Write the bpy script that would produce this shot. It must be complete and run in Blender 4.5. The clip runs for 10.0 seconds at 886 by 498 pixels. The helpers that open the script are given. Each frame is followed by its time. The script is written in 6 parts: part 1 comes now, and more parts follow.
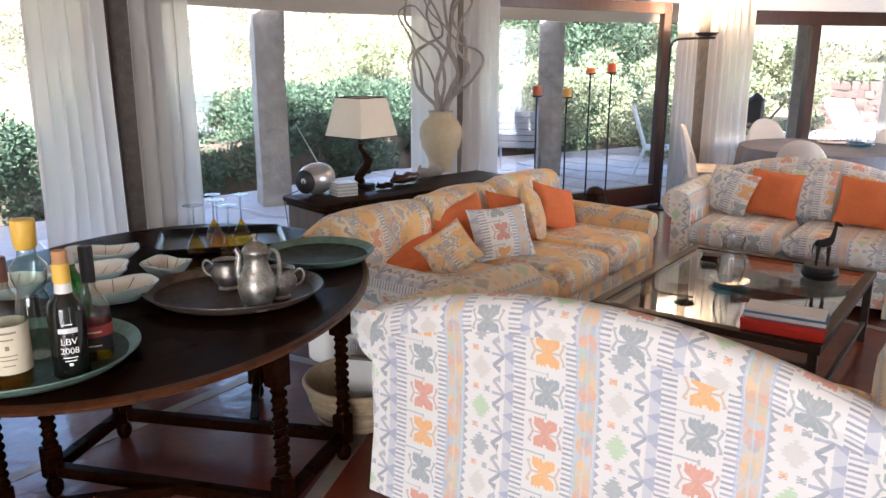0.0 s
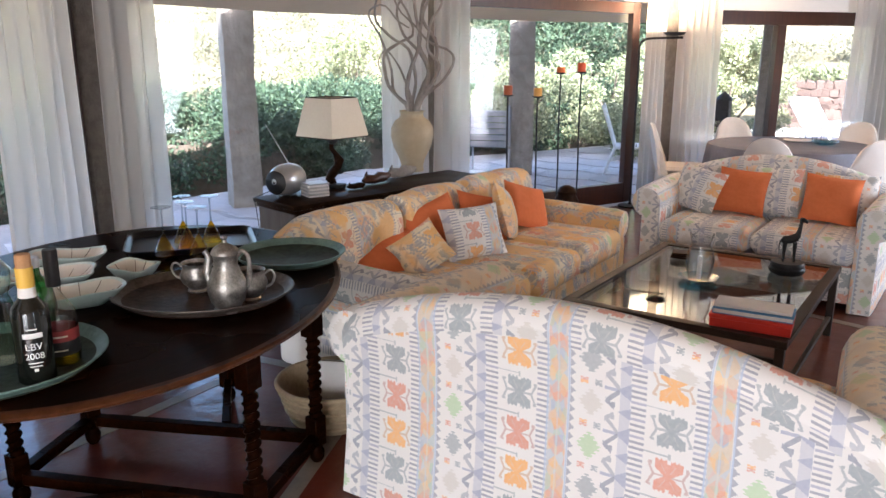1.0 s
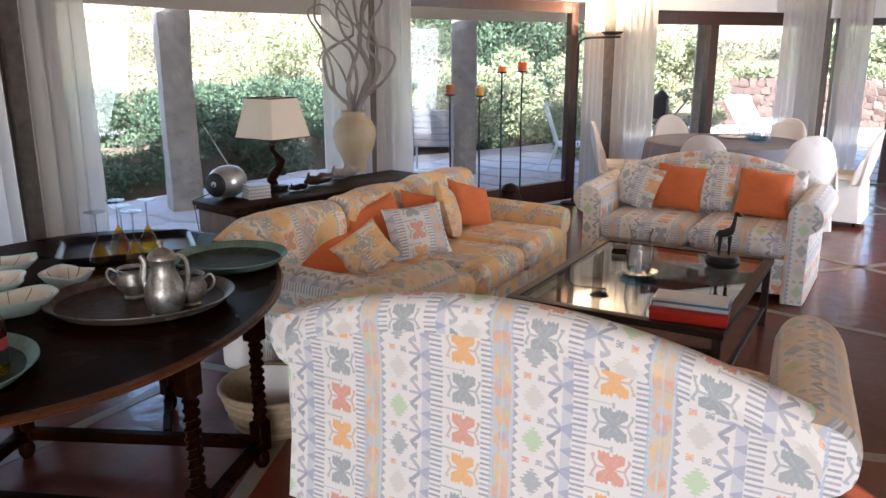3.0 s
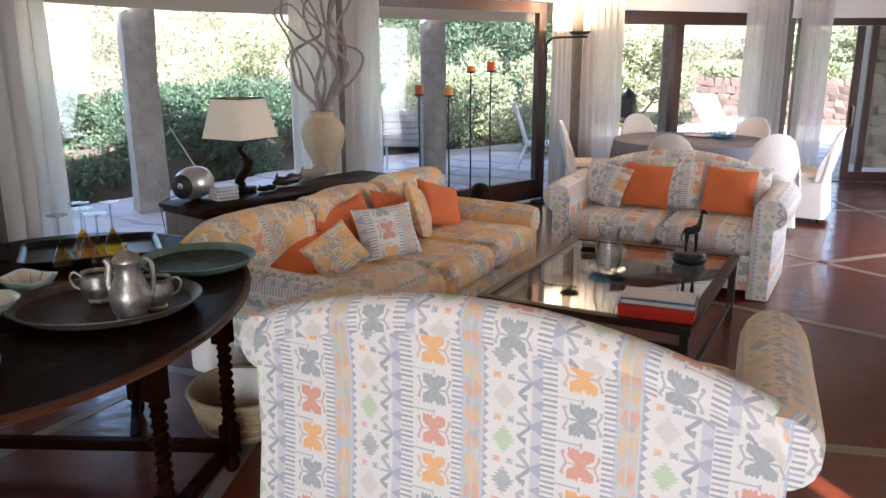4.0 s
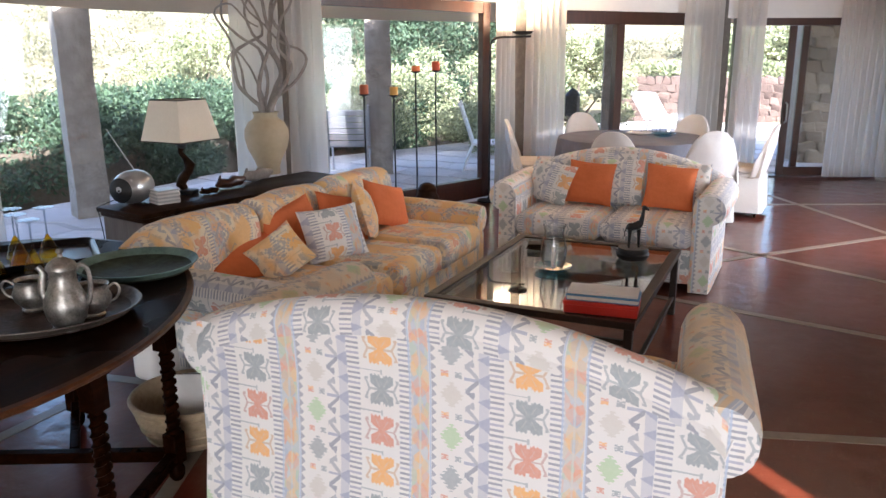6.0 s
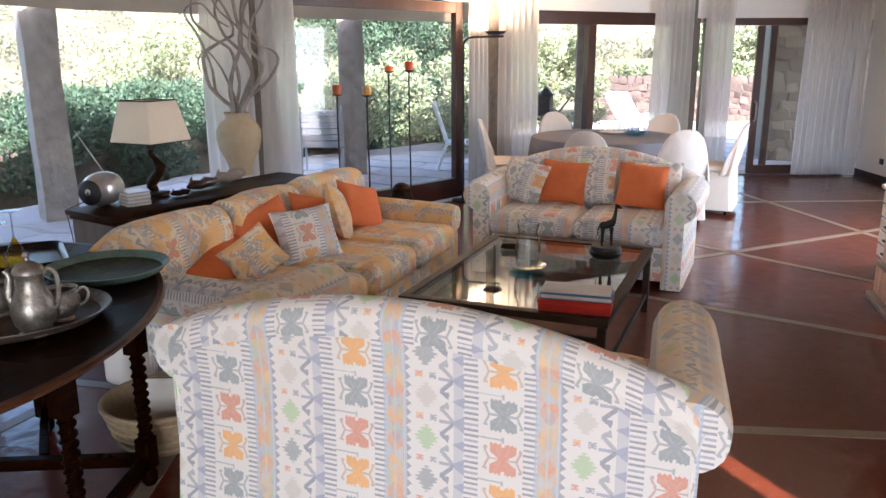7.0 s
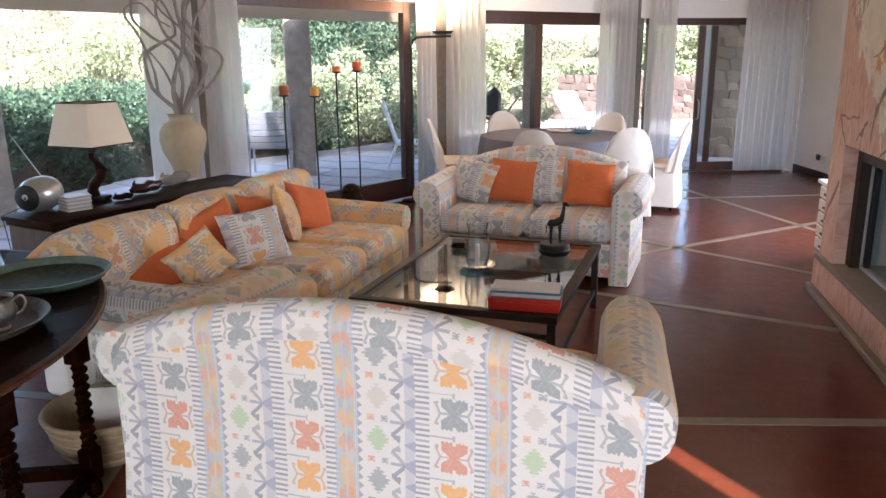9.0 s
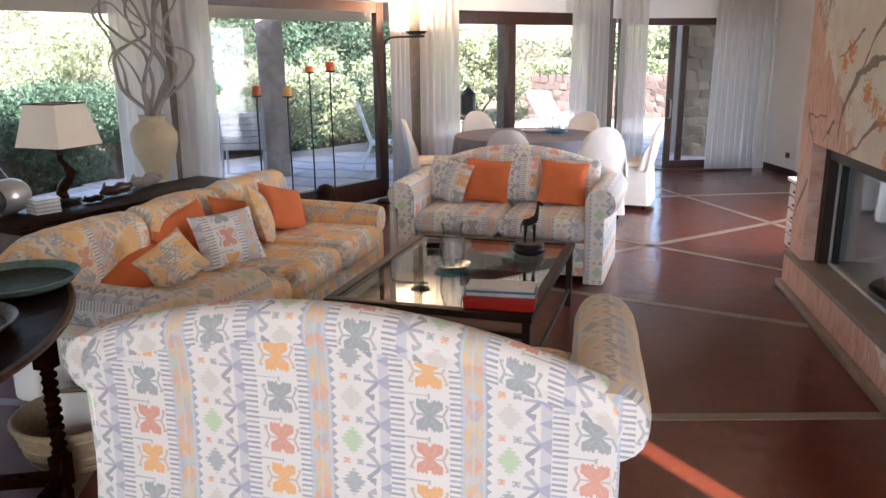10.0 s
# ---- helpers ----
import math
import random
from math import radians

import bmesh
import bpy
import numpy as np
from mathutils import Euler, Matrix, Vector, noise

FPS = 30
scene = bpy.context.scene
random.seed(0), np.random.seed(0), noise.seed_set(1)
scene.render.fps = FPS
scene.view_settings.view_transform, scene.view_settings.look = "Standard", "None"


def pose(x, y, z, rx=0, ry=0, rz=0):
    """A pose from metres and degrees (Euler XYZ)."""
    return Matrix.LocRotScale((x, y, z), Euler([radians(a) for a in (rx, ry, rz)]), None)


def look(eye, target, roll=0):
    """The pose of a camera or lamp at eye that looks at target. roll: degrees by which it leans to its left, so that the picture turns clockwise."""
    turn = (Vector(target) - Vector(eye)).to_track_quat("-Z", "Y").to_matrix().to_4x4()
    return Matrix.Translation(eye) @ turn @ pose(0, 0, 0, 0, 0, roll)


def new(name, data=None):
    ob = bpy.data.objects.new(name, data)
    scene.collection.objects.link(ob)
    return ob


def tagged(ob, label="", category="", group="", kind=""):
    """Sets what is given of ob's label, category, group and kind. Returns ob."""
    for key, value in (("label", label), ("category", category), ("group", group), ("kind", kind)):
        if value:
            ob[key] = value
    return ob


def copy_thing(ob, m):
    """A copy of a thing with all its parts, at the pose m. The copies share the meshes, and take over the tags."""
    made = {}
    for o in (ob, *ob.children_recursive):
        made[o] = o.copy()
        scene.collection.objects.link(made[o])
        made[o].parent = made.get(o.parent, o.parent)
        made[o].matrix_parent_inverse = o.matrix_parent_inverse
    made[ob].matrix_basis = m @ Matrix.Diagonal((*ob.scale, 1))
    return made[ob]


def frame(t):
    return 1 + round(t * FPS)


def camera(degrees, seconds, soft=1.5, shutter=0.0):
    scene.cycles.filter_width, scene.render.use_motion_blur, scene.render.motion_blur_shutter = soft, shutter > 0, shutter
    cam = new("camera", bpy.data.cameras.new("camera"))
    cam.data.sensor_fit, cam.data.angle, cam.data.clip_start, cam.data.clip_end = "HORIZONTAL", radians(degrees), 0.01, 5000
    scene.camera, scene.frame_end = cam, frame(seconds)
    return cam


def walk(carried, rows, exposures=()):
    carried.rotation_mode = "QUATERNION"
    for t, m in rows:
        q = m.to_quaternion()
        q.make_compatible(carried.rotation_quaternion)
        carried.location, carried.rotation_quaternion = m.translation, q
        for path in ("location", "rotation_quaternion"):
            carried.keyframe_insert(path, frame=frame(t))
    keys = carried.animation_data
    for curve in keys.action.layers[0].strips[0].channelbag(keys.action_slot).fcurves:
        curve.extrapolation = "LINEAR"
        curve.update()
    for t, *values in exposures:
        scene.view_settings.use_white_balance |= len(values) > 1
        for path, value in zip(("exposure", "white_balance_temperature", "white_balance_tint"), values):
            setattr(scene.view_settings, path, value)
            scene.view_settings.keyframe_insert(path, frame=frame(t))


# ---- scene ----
# camera: pans on a stand, the lens 0.22 m ahead of the pivot
cam = camera(60.10, 10.0)
PATH = [(0.0, 35.82, -14.131, -0.206), (0.5, 34.83, -14.138, -0.172), (1.0, 33.77, -14.144, -0.137), (1.5, 32.89, -14.151, -0.102), (2.0, 31.77, -14.157, -0.068), (2.5, 30.73, -14.164, -0.033), (4.0, 27.44, -14.183, 0.07), (4.5, 26.45, -14.19, 0.105), (5.0, 25.49, -14.196, 0.139), (5.5, 24.49, -14.202, 0.174), (7.0, 21.62, -14.222, 0.277), (7.5, 20.61, -14.228, 0.312), (8.0, 19.62, -14.235, 0.346), (8.5, 18.73, -14.242, 0.381), (9.0, 17.93, -14.248, 0.415), (9.5, 17.05, -14.254, 0.45), (10.0, 16.07, -14.261, 0.484)]
walk(cam, [(t, pose(-0.22 * math.sin(radians(y)), 0.22 * math.cos(radians(y)), 1.60, 90 + p, r, y)) for t, y, p, r in PATH], [(0.0, 2.74, 5650, 11), (2.0, 2.48, 5650, 11), (4.0, 2.46, 5650, 11), (10.0, 2.48, 5650, 11)])

# ---- light ----
world = bpy.data.worlds.new("sky")
scene.world = world
world.use_nodes = True
wn = world.node_tree.nodes
sky = wn.new("ShaderNodeTexSky")
sky.sky_type = "NISHITA"
sky.sun_disc = False
sky.dust_density, sky.ozone_density = 3.0, 0.6
sky.sun_elevation, sky.sun_rotation = radians(36), radians(135)
wn["Background"].inputs[1].default_value = 0.15
world.node_tree.links.new(sky.outputs[0], wn["Background"].inputs[0])
sun = new("sun", bpy.data.lights.new("sun", "SUN"))
sun.data.energy, sun.data.angle, sun.data.color = 4.6, radians(0.5), (1.0, 0.92, 0.80)
sun.matrix_world = look((7.07, -7.07, 7.27), (0, 0, 0))


def lamp(name, kind, energy, color, m, size=0.1):
    ob = new(name, bpy.data.lights.new(name, kind))
    ob.data.energy, ob.data.color = energy, color
    if kind == "AREA":
        ob.data.shape, ob.data.size, ob.data.size_y = "RECTANGLE", size[0], size[1]
    else:
        ob.data.shadow_soft_size = size
    ob.matrix_world = m
    return ob


# daylight entering by the wide windows behind the camera, an added fill from an unseen window beyond the fireplace, and
# the halogen uplighter
lamp("south_daylight", "AREA", 28, (1.0, 0.96, 0.91), look((0.95, -3.35, 1.25), (-0.2, 5, 1.0)), (2.5, 2.1))
lamp("east_daylight", "AREA", 20, (0.95, 0.97, 1.0), look((1.93, 7.35, 1.15), (-1.3, 7.2, 0.6)), (1.7, 1.8))
lamp("uplighter_bulb", "AREA", 22, (1.0, 0.72, 0.44), pose(-2.66, 8.22, 1.842, 180), (0.14, 0.14))


# ---- node helpers ----
class V:
    """A value in a node tree, with arithmetic."""
    def __init__(self, nt, s):
        self.nt, self.s = nt, s

    def op(self, kind, *others):
        n = self.nt.nodes.new("ShaderNodeMath")
        n.operation = kind
        for i, o in enumerate((self, *others)):
            if isinstance(o, V):
                self.nt.links.new(o.s, n.inputs[i])
            else:
                n.inputs[i].default_value = o
        return V(self.nt, n.outputs[0])

    def __add__(self, o): return self.op("ADD", o)
    def __sub__(self, o): return self.op("SUBTRACT", o)
    def __mul__(self, o): return self.op("MULTIPLY", o)
    def __truediv__(self, o): return self.op("DIVIDE", o)
    def mod(self, o): return self.op("FLOORED_MODULO", o)
    def abs(self): return self.op("ABSOLUTE")
    def floor(self): return self.op("FLOOR")
    def lt(self, o): return self.op("LESS_THAN", o)
    def gt(self, o): return self.op("GREATER_THAN", o)
    def maxi(self, o): return self.op("MAXIMUM", o)
    def mini(self, o): return self.op("MINIMUM", o)


def mat(name, rough=0.6, metal=0.0, spec=0.5):
    m = bpy.data.materials.new(name)
    m.use_nodes = True
    b = m.node_tree.nodes["Principled BSDF"]
    b.inputs["Roughness"].default_value, b.inputs["Metallic"].default_value = rough, metal
    b.inputs["Specular IOR Level"].default_value = spec
    return m, m.node_tree, b


def coords(nt, kind="Object", scale=(1, 1, 1)):
    c, mp = nt.nodes.new("ShaderNodeTexCoord"), nt.nodes.new("ShaderNodeMapping")
    mp.inputs["Scale"].default_value = scale
    nt.links.new(c.outputs[kind], mp.inputs[0])
    return mp.outputs[0]


def noise_tex(nt, co, scale, detail=4.0, rough=0.55, dist=0.0):
    n = nt.nodes.new("ShaderNodeTexNoise")
    n.inputs["Scale"].default_value, n.inputs["Detail"].default_value = scale, detail
    n.inputs["Roughness"].default_value, n.inputs["Distortion"].default_value = rough, dist
    nt.links.new(co, n.inputs["Vector"])
    return n.outputs["Fac"]


def ramp(nt, fac, stops):
    r = nt.nodes.new("ShaderNodeValToRGB")
    els = r.color_ramp.elements
    while len(els) < len(stops):
        els.new(0.5)
    for e, (p, c) in zip(els, stops):
        e.position, e.color = p, (*c, 1)
    nt.links.new(fac, r.inputs[0])
    return r.outputs[0]


def mix(nt, fac, a, b, blend="MIX"):
    n = nt.nodes.new("ShaderNodeMix")
    n.data_type, n.blend_type = "RGBA", blend
    for sock, val in ((n.inputs[0], fac), (n.inputs[6], a), (n.inputs[7], b)):
        if isinstance(val, V):
            nt.links.new(val.s, sock)
        elif isinstance(val, bpy.types.NodeSocket):
            nt.links.new(val, sock)
        elif isinstance(val, tuple):
            sock.default_value = (*val, 1)
        else:
            sock.default_value = val
    return n.outputs[2]


def bump(nt, b, height, strength=0.3, distance=0.01):
    n = nt.nodes.new("ShaderNodeBump")
    n.inputs["Strength"].default_value, n.inputs["Distance"].default_value = strength, distance
    nt.links.new(height, n.inputs["Height"])
    nt.links.new(n.outputs[0], b.inputs["Normal"])


def simple(name, c1, c2, scale=20, rough=0.6, metal=0.0, bmp=0.15, bscale=None, dist=0.004, stretch=(1, 1, 1), rvar=0.0, jitter=0.0, spec=0.5):
    """Two-tone noise colour at two scales, with relief."""
    m, nt, b = mat(name, rough, metal, spec)
    co = coords(nt, "Object", stretch)
    a, f = noise_tex(nt, co, scale, 6), noise_tex(nt, co, scale * 6, 4)
    base = mix(nt, 0.35, ramp(nt, a, [(0.3, c1), (0.7, c2)]), ramp(nt, f, [(0.3, c1), (0.7, c2)]))
    if jitter:
        oi = nt.nodes.new("ShaderNodeObjectInfo")
        hsv = nt.nodes.new("ShaderNodeHueSaturation")
        v = V(nt, oi.outputs["Random"]) * jitter + (1 - jitter / 2)
        nt.links.new(v.s, hsv.inputs["Value"])
        nt.links.new(base, hsv.inputs["Color"])
        base = hsv.outputs[0]
    nt.links.new(base, b.inputs["Base Color"])
    if rvar:
        nt.links.new((V(nt, a) * rvar + (rough - rvar / 2)).s, b.inputs["Roughness"])
    if bmp:
        bump(nt, b, noise_tex(nt, co, bscale or scale * 4, 5), bmp, dist)
    return m


def kilim(name, ground, strength=1.0, gold=0.0):
    """Printed cotton with columns of kilim motifs, in metres of the cloth (UV): moths, combs, a flowered band, lozenges, hooks."""
    m, nt, b = mat(name, 0.9, 0.0, 0.15)
    tc, sep = nt.nodes.new("ShaderNodeTexCoord"), nt.nodes.new("ShaderNodeSeparateXYZ")
    nt.links.new(tc.outputs["UV"], sep.inputs[0])
    q = 0.0026
    fray = noise_tex(nt, coords(nt, "UV"), 120, 2)
    u0, v0 = V(nt, sep.outputs[0]) / 1.0366 + (V(nt, fray) - 0.5) * 0.004, V(nt, sep.outputs[1]) + (V(nt, fray) - 0.5) * 0.003
    u, v = (u0 / q).floor() * q, (v0 / q).floor() * q
    P, C = 0.465, 0.1385
    fu, fus = u.mod(P), u0.mod(P)
    kind = (v / C).floor().mod(3.0)
    vl = v.mod(C) - C / 2
    lavender, slate, grey = (0.34, 0.375, 0.50), (0.245, 0.27, 0.345), (0.30, 0.35, 0.37)
    orange, salmon, green, sand = (0.86, 0.42, 0.075), (0.70, 0.27, 0.165), (0.45, 0.64, 0.34), (0.68, 0.64, 0.57)
    big = noise_tex(nt, coords(nt, "UV"), 9, 3)
    col = mix(nt, V(nt, big) * 0.5, ground, tuple(c * 0.92 for c in ground))
    is_ = lambda k, n: (k - n).abs().lt(0.5)
    within = lambda x, lo, hi: x.gt(lo) * x.lt(hi)
    # hooks on a lavender spine
    h = fu * -1.0 + 0.463
    hs = fus * -1.0 + 0.463
    hv = (v + 0.050).mod(C) - C / 2
    hb = hv.abs()
    edge_b = hb * -1.0 + C / 2
    col = mix(nt, within(hs, 0.0, 0.030) * 0.42, col, lavender)
    spine = hb.lt(h * -0.65 + 0.027).maxi(edge_b.lt(h * -0.5 + 0.018)) * within(h, 0.0, 0.045)
    stem = hb.lt(0.0048) * within(h, 0.030, 0.078)
    arm1 = (hb - h + 0.029).abs().lt(0.0088) * within(h, 0.032, 0.070)
    arm2 = (hb - 0.042 + (h - 0.070) * 0.8).abs().lt(0.0080) * within(h, 0.048, 0.075)
    tip = (h - 0.051).abs().lt(0.0062) * within(hb, 0.042, 0.057)
    col = mix(nt, spine.maxi(stem) * 0.80, col, lavender)
    col = mix(nt, arm1.maxi(arm2).maxi(tip) * 0.85, col, mix(nt, hv.gt(0.0), slate, (0.40, 0.42, 0.46)))
    # combs on both sides of the moths
    a = fu - 0.115
    tooth = v0.mod(0.0175).lt(0.0080)
    comb = tooth * within(fus - 0.115, 0.062, 0.102).maxi(within(fus - 0.115, -0.115, -0.072))
    col = mix(nt, comb * 0.85, col, mix(nt, v0.mod(0.0525).lt(0.0175), slate, (0.38, 0.39, 0.50)))
    # moths
    motif = mix(nt, is_(kind, 2), mix(nt, is_(kind, 1), salmon, grey), orange)
    ax, bb = a.abs(), vl.abs()
    zig = (fu.mod(0.0125) - 0.00625).abs()
    wing = bb.lt(zig * -1.2 + 0.053) * ax.lt((bb * 1.35 + 0.010).mini(0.039)) * (ax.gt(0.005)).maxi(bb.lt(0.040)) * (ax + bb * 0.7).lt(0.072)
    vein = (ax - bb * 0.55 - 0.001).abs().lt(0.0016) * within(bb, 0.010, 0.036)
    feel = bb.lt(0.0034) * within(ax, 0.012, 0.046)
    fork = (ax - bb * 0.45 - 0.041).abs().lt(0.0038) * bb.lt(0.035)
    knob = (bb - 0.034).abs().lt(0.0042) * (ax - 0.052).abs().lt(0.0050)
    twig = ((vl - C / 2 + 0.006).abs().lt(0.0024) * within(a, -0.075, 0.002)).maxi(ax.lt(0.003) * vl.gt(0.052))
    col = mix(nt, feel.maxi(fork).maxi(knob) * 0.72, col, mix(nt, 0.45, motif, grey))
    col = mix(nt, twig * 0.65, col, grey)
    col = mix(nt, wing * 0.92, col, motif)
    col = mix(nt, vein * wing * 0.35, col, sand)
    # lozenges with small paired stars between
    loz = (v - 0.027)
    lk = (loz / C).floor().mod(3.0)
    lv = (loz.mod(C) - C / 2).abs()
    lx = (fu - 0.346).abs()
    spike = v.mod(0.0125).lt(0.0062) * 0.008
    med = lx.lt(lv * -0.80 + 0.032 + spike) * lv.lt(0.044)
    col = mix(nt, med * 0.78, col, mix(nt, is_(lk, 2), mix(nt, is_(lk, 1), green, sand), grey))
    tv = lv * -1.0 + C / 2
    for cx, tint in ((0.325, mix(nt, is_(lk, 1), salmon, orange)), (0.367, grey)):
        dx = (fu - cx).abs()
        star = tv.lt(0.011) * dx.lt(0.0105) * (dx.lt(0.004) * tv.lt(0.008)).maxi(dx.gt(0.0035) * (tv - 0.007).abs().lt(0.0028)).maxi(tv.lt(0.002))
        col = mix(nt, star * 0.8, col, tint)
    # flowered band between pale blue lines, saw-toothed on one side
    saw = (fu - 0.281).gt(0.0) * (fu - 0.281).lt(((v.mod(0.030) - 0.015).abs() * -1.15) + 0.0175)
    col = mix(nt, saw * 0.75, col, slate)
    c = (fus - 0.246).abs()
    wv = nt.nodes.new("ShaderNodeTexVoronoi")
    wv.inputs["Scale"].default_value = 46.0
    nt.links.new(coords(nt, "UV", (1.0, 0.62, 1)), wv.inputs["Vector"])
    sepc = nt.nodes.new("ShaderNodeSeparateColor")
    nt.links.new(wv.outputs["Color"], sepc.inputs[0])
    petals = ramp(nt, sepc.outputs[0], [(0.0, (0.38, 0.44, 0.55)), (0.22, (0.60, 0.62, 0.62)), (0.42, (0.74, 0.33, 0.18)), (0.55, (0.80, 0.54, 0.20)), (0.72, (0.52, 0.56, 0.60)), (0.88, (0.46, 0.58, 0.42)), (1.0, (0.72, 0.40, 0.26))])
    flower = (v0.mod(0.088) - 0.044).abs()
    heart = c.lt(flower * -0.8 + 0.033) * c.gt(0.004)
    col = mix(nt, c.lt(0.031) * 0.62, col, (0.60, 0.63, 0.68))
    col = mix(nt, c.lt(0.029) * 0.80, col, petals)
    col = mix(nt, heart * c.lt(0.026) * 0.45, col, mix(nt, v0.mod(0.176).lt(0.088), (0.78, 0.33, 0.17), (0.82, 0.52, 0.16)))
    col = mix(nt, c.lt(0.0025) * 0.5, col, sand)
    col = mix(nt, (c - 0.034).abs().lt(0.0026) * 0.85, col, (0.45, 0.54, 0.68))
    if gold:
        # broad ochre and rose patches, stepped blue-grey lozenges and broken zigzags
        patch = V(nt, noise_tex(nt, coords(nt, "UV", (1.0, 0.6, 1)), 5.0, 2))
        rose = V(nt, noise_tex(nt, coords(nt, "UV", (0.7, 1.0, 1)), 7.5, 2))
        col = mix(nt, ((patch - 0.47).maxi(0.0) * 12.0).mini(1.0) * gold, col, (0.84, 0.50, 0.16))
        col = mix(nt, ((rose - 0.56).maxi(0.0) * 14.0).mini(1.0) * gold * 0.65, col, (0.74, 0.37, 0.19))
        su, sv = ((u + 0.04).mod(0.21) - 0.105).abs(), ((v + (u / 0.21).floor() * 0.11).mod(0.23) - 0.115).abs()
        su, sv = (su / 0.011).floor() * 0.011, (sv / 0.011).floor() * 0.011
        d = su + sv * 0.8
        step = within(d, 0.030, 0.046).maxi(d.lt(0.014)).maxi(within(d, 0.060, 0.070) * sv.lt(0.045))
        col = mix(nt, step * patch.lt(0.53) * gold * 0.8, col, (0.33, 0.35, 0.40))
        zz = ((v0 + (u0.mod(0.09) - 0.045).abs() * 1.1).mod(0.11) - 0.02).abs().lt(0.0055)
        col = mix(nt, zz * rose.gt(0.5) * gold * 0.6, col, (0.31, 0.32, 0.37))
    wear = noise_tex(nt, coords(nt, "UV"), 75, 4)
    col = mix(nt, V(nt, wear) * 0.35 * (1.25 - strength * 0.25), col, ground)
    nt.links.new(col, b.inputs["Base Color"])
    b.inputs["Sheen Weight"].default_value = 0.15
    weave = noise_tex(nt, coords(nt, "UV"), 900, 2)
    crease = noise_tex(nt, coords(nt, "UV"), 7, 3)
    h = V(nt, weave) * 0.12 + V(nt, crease) * 1.0
    bump(nt, b, h.s, 0.25, 0.02)
    return m


def floor_material():
    m, nt, b = mat("oxide_red_concrete", 0.3, 0.0, 0.12)
    co = coords(nt)
    a, f, g = noise_tex(nt, co, 1.1, 6, 0.6, 0.4), noise_tex(nt, co, 9, 6), noise_tex(nt, co, 70, 3)
    c = ramp(nt, a, [(0.25, (0.084, 0.0135, 0.005)), (0.55, (0.128, 0.021, 0.0075)), (0.8, (0.17, 0.032, 0.012))])
    c = mix(nt, V(nt, f) * 0.6, c, (0.055, 0.013, 0.008))
    scuff = V(nt, noise_tex(nt, coords(nt, "Object", (1.0, 0.35, 1.0)), 26, 5, 0.7, 0.6))
    c = mix(nt, ((scuff - 0.56).maxi(0.0) * 5.0).mini(1.0) * 0.35, c, (0.22, 0.085, 0.055))
    c = mix(nt, V(nt, g) * 0.22, c, (0.15, 0.045, 0.025))
    nt.links.new(c, b.inputs["Base Color"])
    nt.links.new((V(nt, f) * 0.22 + V(nt, a) * 0.14 + 0.24).s, b.inputs["Roughness"])
    b.inputs["Coat Weight"].default_value = 0.80
    b.inputs["Coat Roughness"].default_value = 0.09
    b.inputs["Coat IOR"].default_value = 1.42
    h = V(nt, noise_tex(nt, co, 6, 5, 0.62)) * 1.0 + V(nt, g) * 0.05
    bump(nt, b, h.s, 0.24, 0.02)
    nt.links.new(b.inputs["Normal"].links[0].from_socket, b.inputs["Coat Normal"])
    return m


def wood_material(name, dark, light, rough=0.3, axis=(1, 12, 12), coat=0.0):
    m, nt, b = mat(name, rough)
    co = coords(nt, "Object", axis)
    a, f = noise_tex(nt, co, 3.0, 8, 0.6, 1.2), noise_tex(nt, coords(nt), 2.2, 3)
    c = ramp(nt, a, [(0.3, dark), (0.7, light)])
    c = mix(nt, V(nt, f) * 0.6, c, tuple(x * 0.6 for x in dark))
    nt.links.new(c, b.inputs["Base Color"])
    nt.links.new((V(nt, f) * 0.25 + (rough - 0.12)).s, b.inputs["Roughness"])
    b.inputs["Coat Weight"].default_value = coat
    b.inputs["Coat Roughness"].default_value = 0.12
    bump(nt, b, a, 0.12, 0.003)
    return m


def pane_material(name, tint=(1, 1, 1), rough=0.0, gloss=1.0, edge=0.0):
    """Thin clear glass: passes light straight through, mirrors more at a slant."""
    m = bpy.data.materials.new(name)
    m.use_nodes = True
    nt = m.node_tree
    nt.nodes.remove(nt.nodes["Principled BSDF"])
    tr, gl, lw, mx = (nt.nodes.new("ShaderNode" + k) for k in ("BsdfTransparent", "BsdfGlossy", "LayerWeight", "MixShader"))
    face = V(nt, lw.outputs["Facing"])
    nt.links.new(mix(nt, face.op("POWER", 2.5) * edge, tint, tuple(c * 0.12 for c in tint)), tr.inputs[0])
    gl.inputs["Roughness"].default_value = rough
    lw.inputs["Blend"].default_value = 0.5
    f = V(nt, lw.outputs["Facing"]).op("POWER", 4.0) * 0.75 + 0.035
    nt.links.new((f * gloss).mini(1.0).s, mx.inputs[0])
    nt.links.new(tr.outputs[0], mx.inputs[1])
    nt.links.new(gl.outputs[0], mx.inputs[2])
    nt.links.new(mx.outputs[0], nt.nodes["Material Output"].inputs[0])
    return m


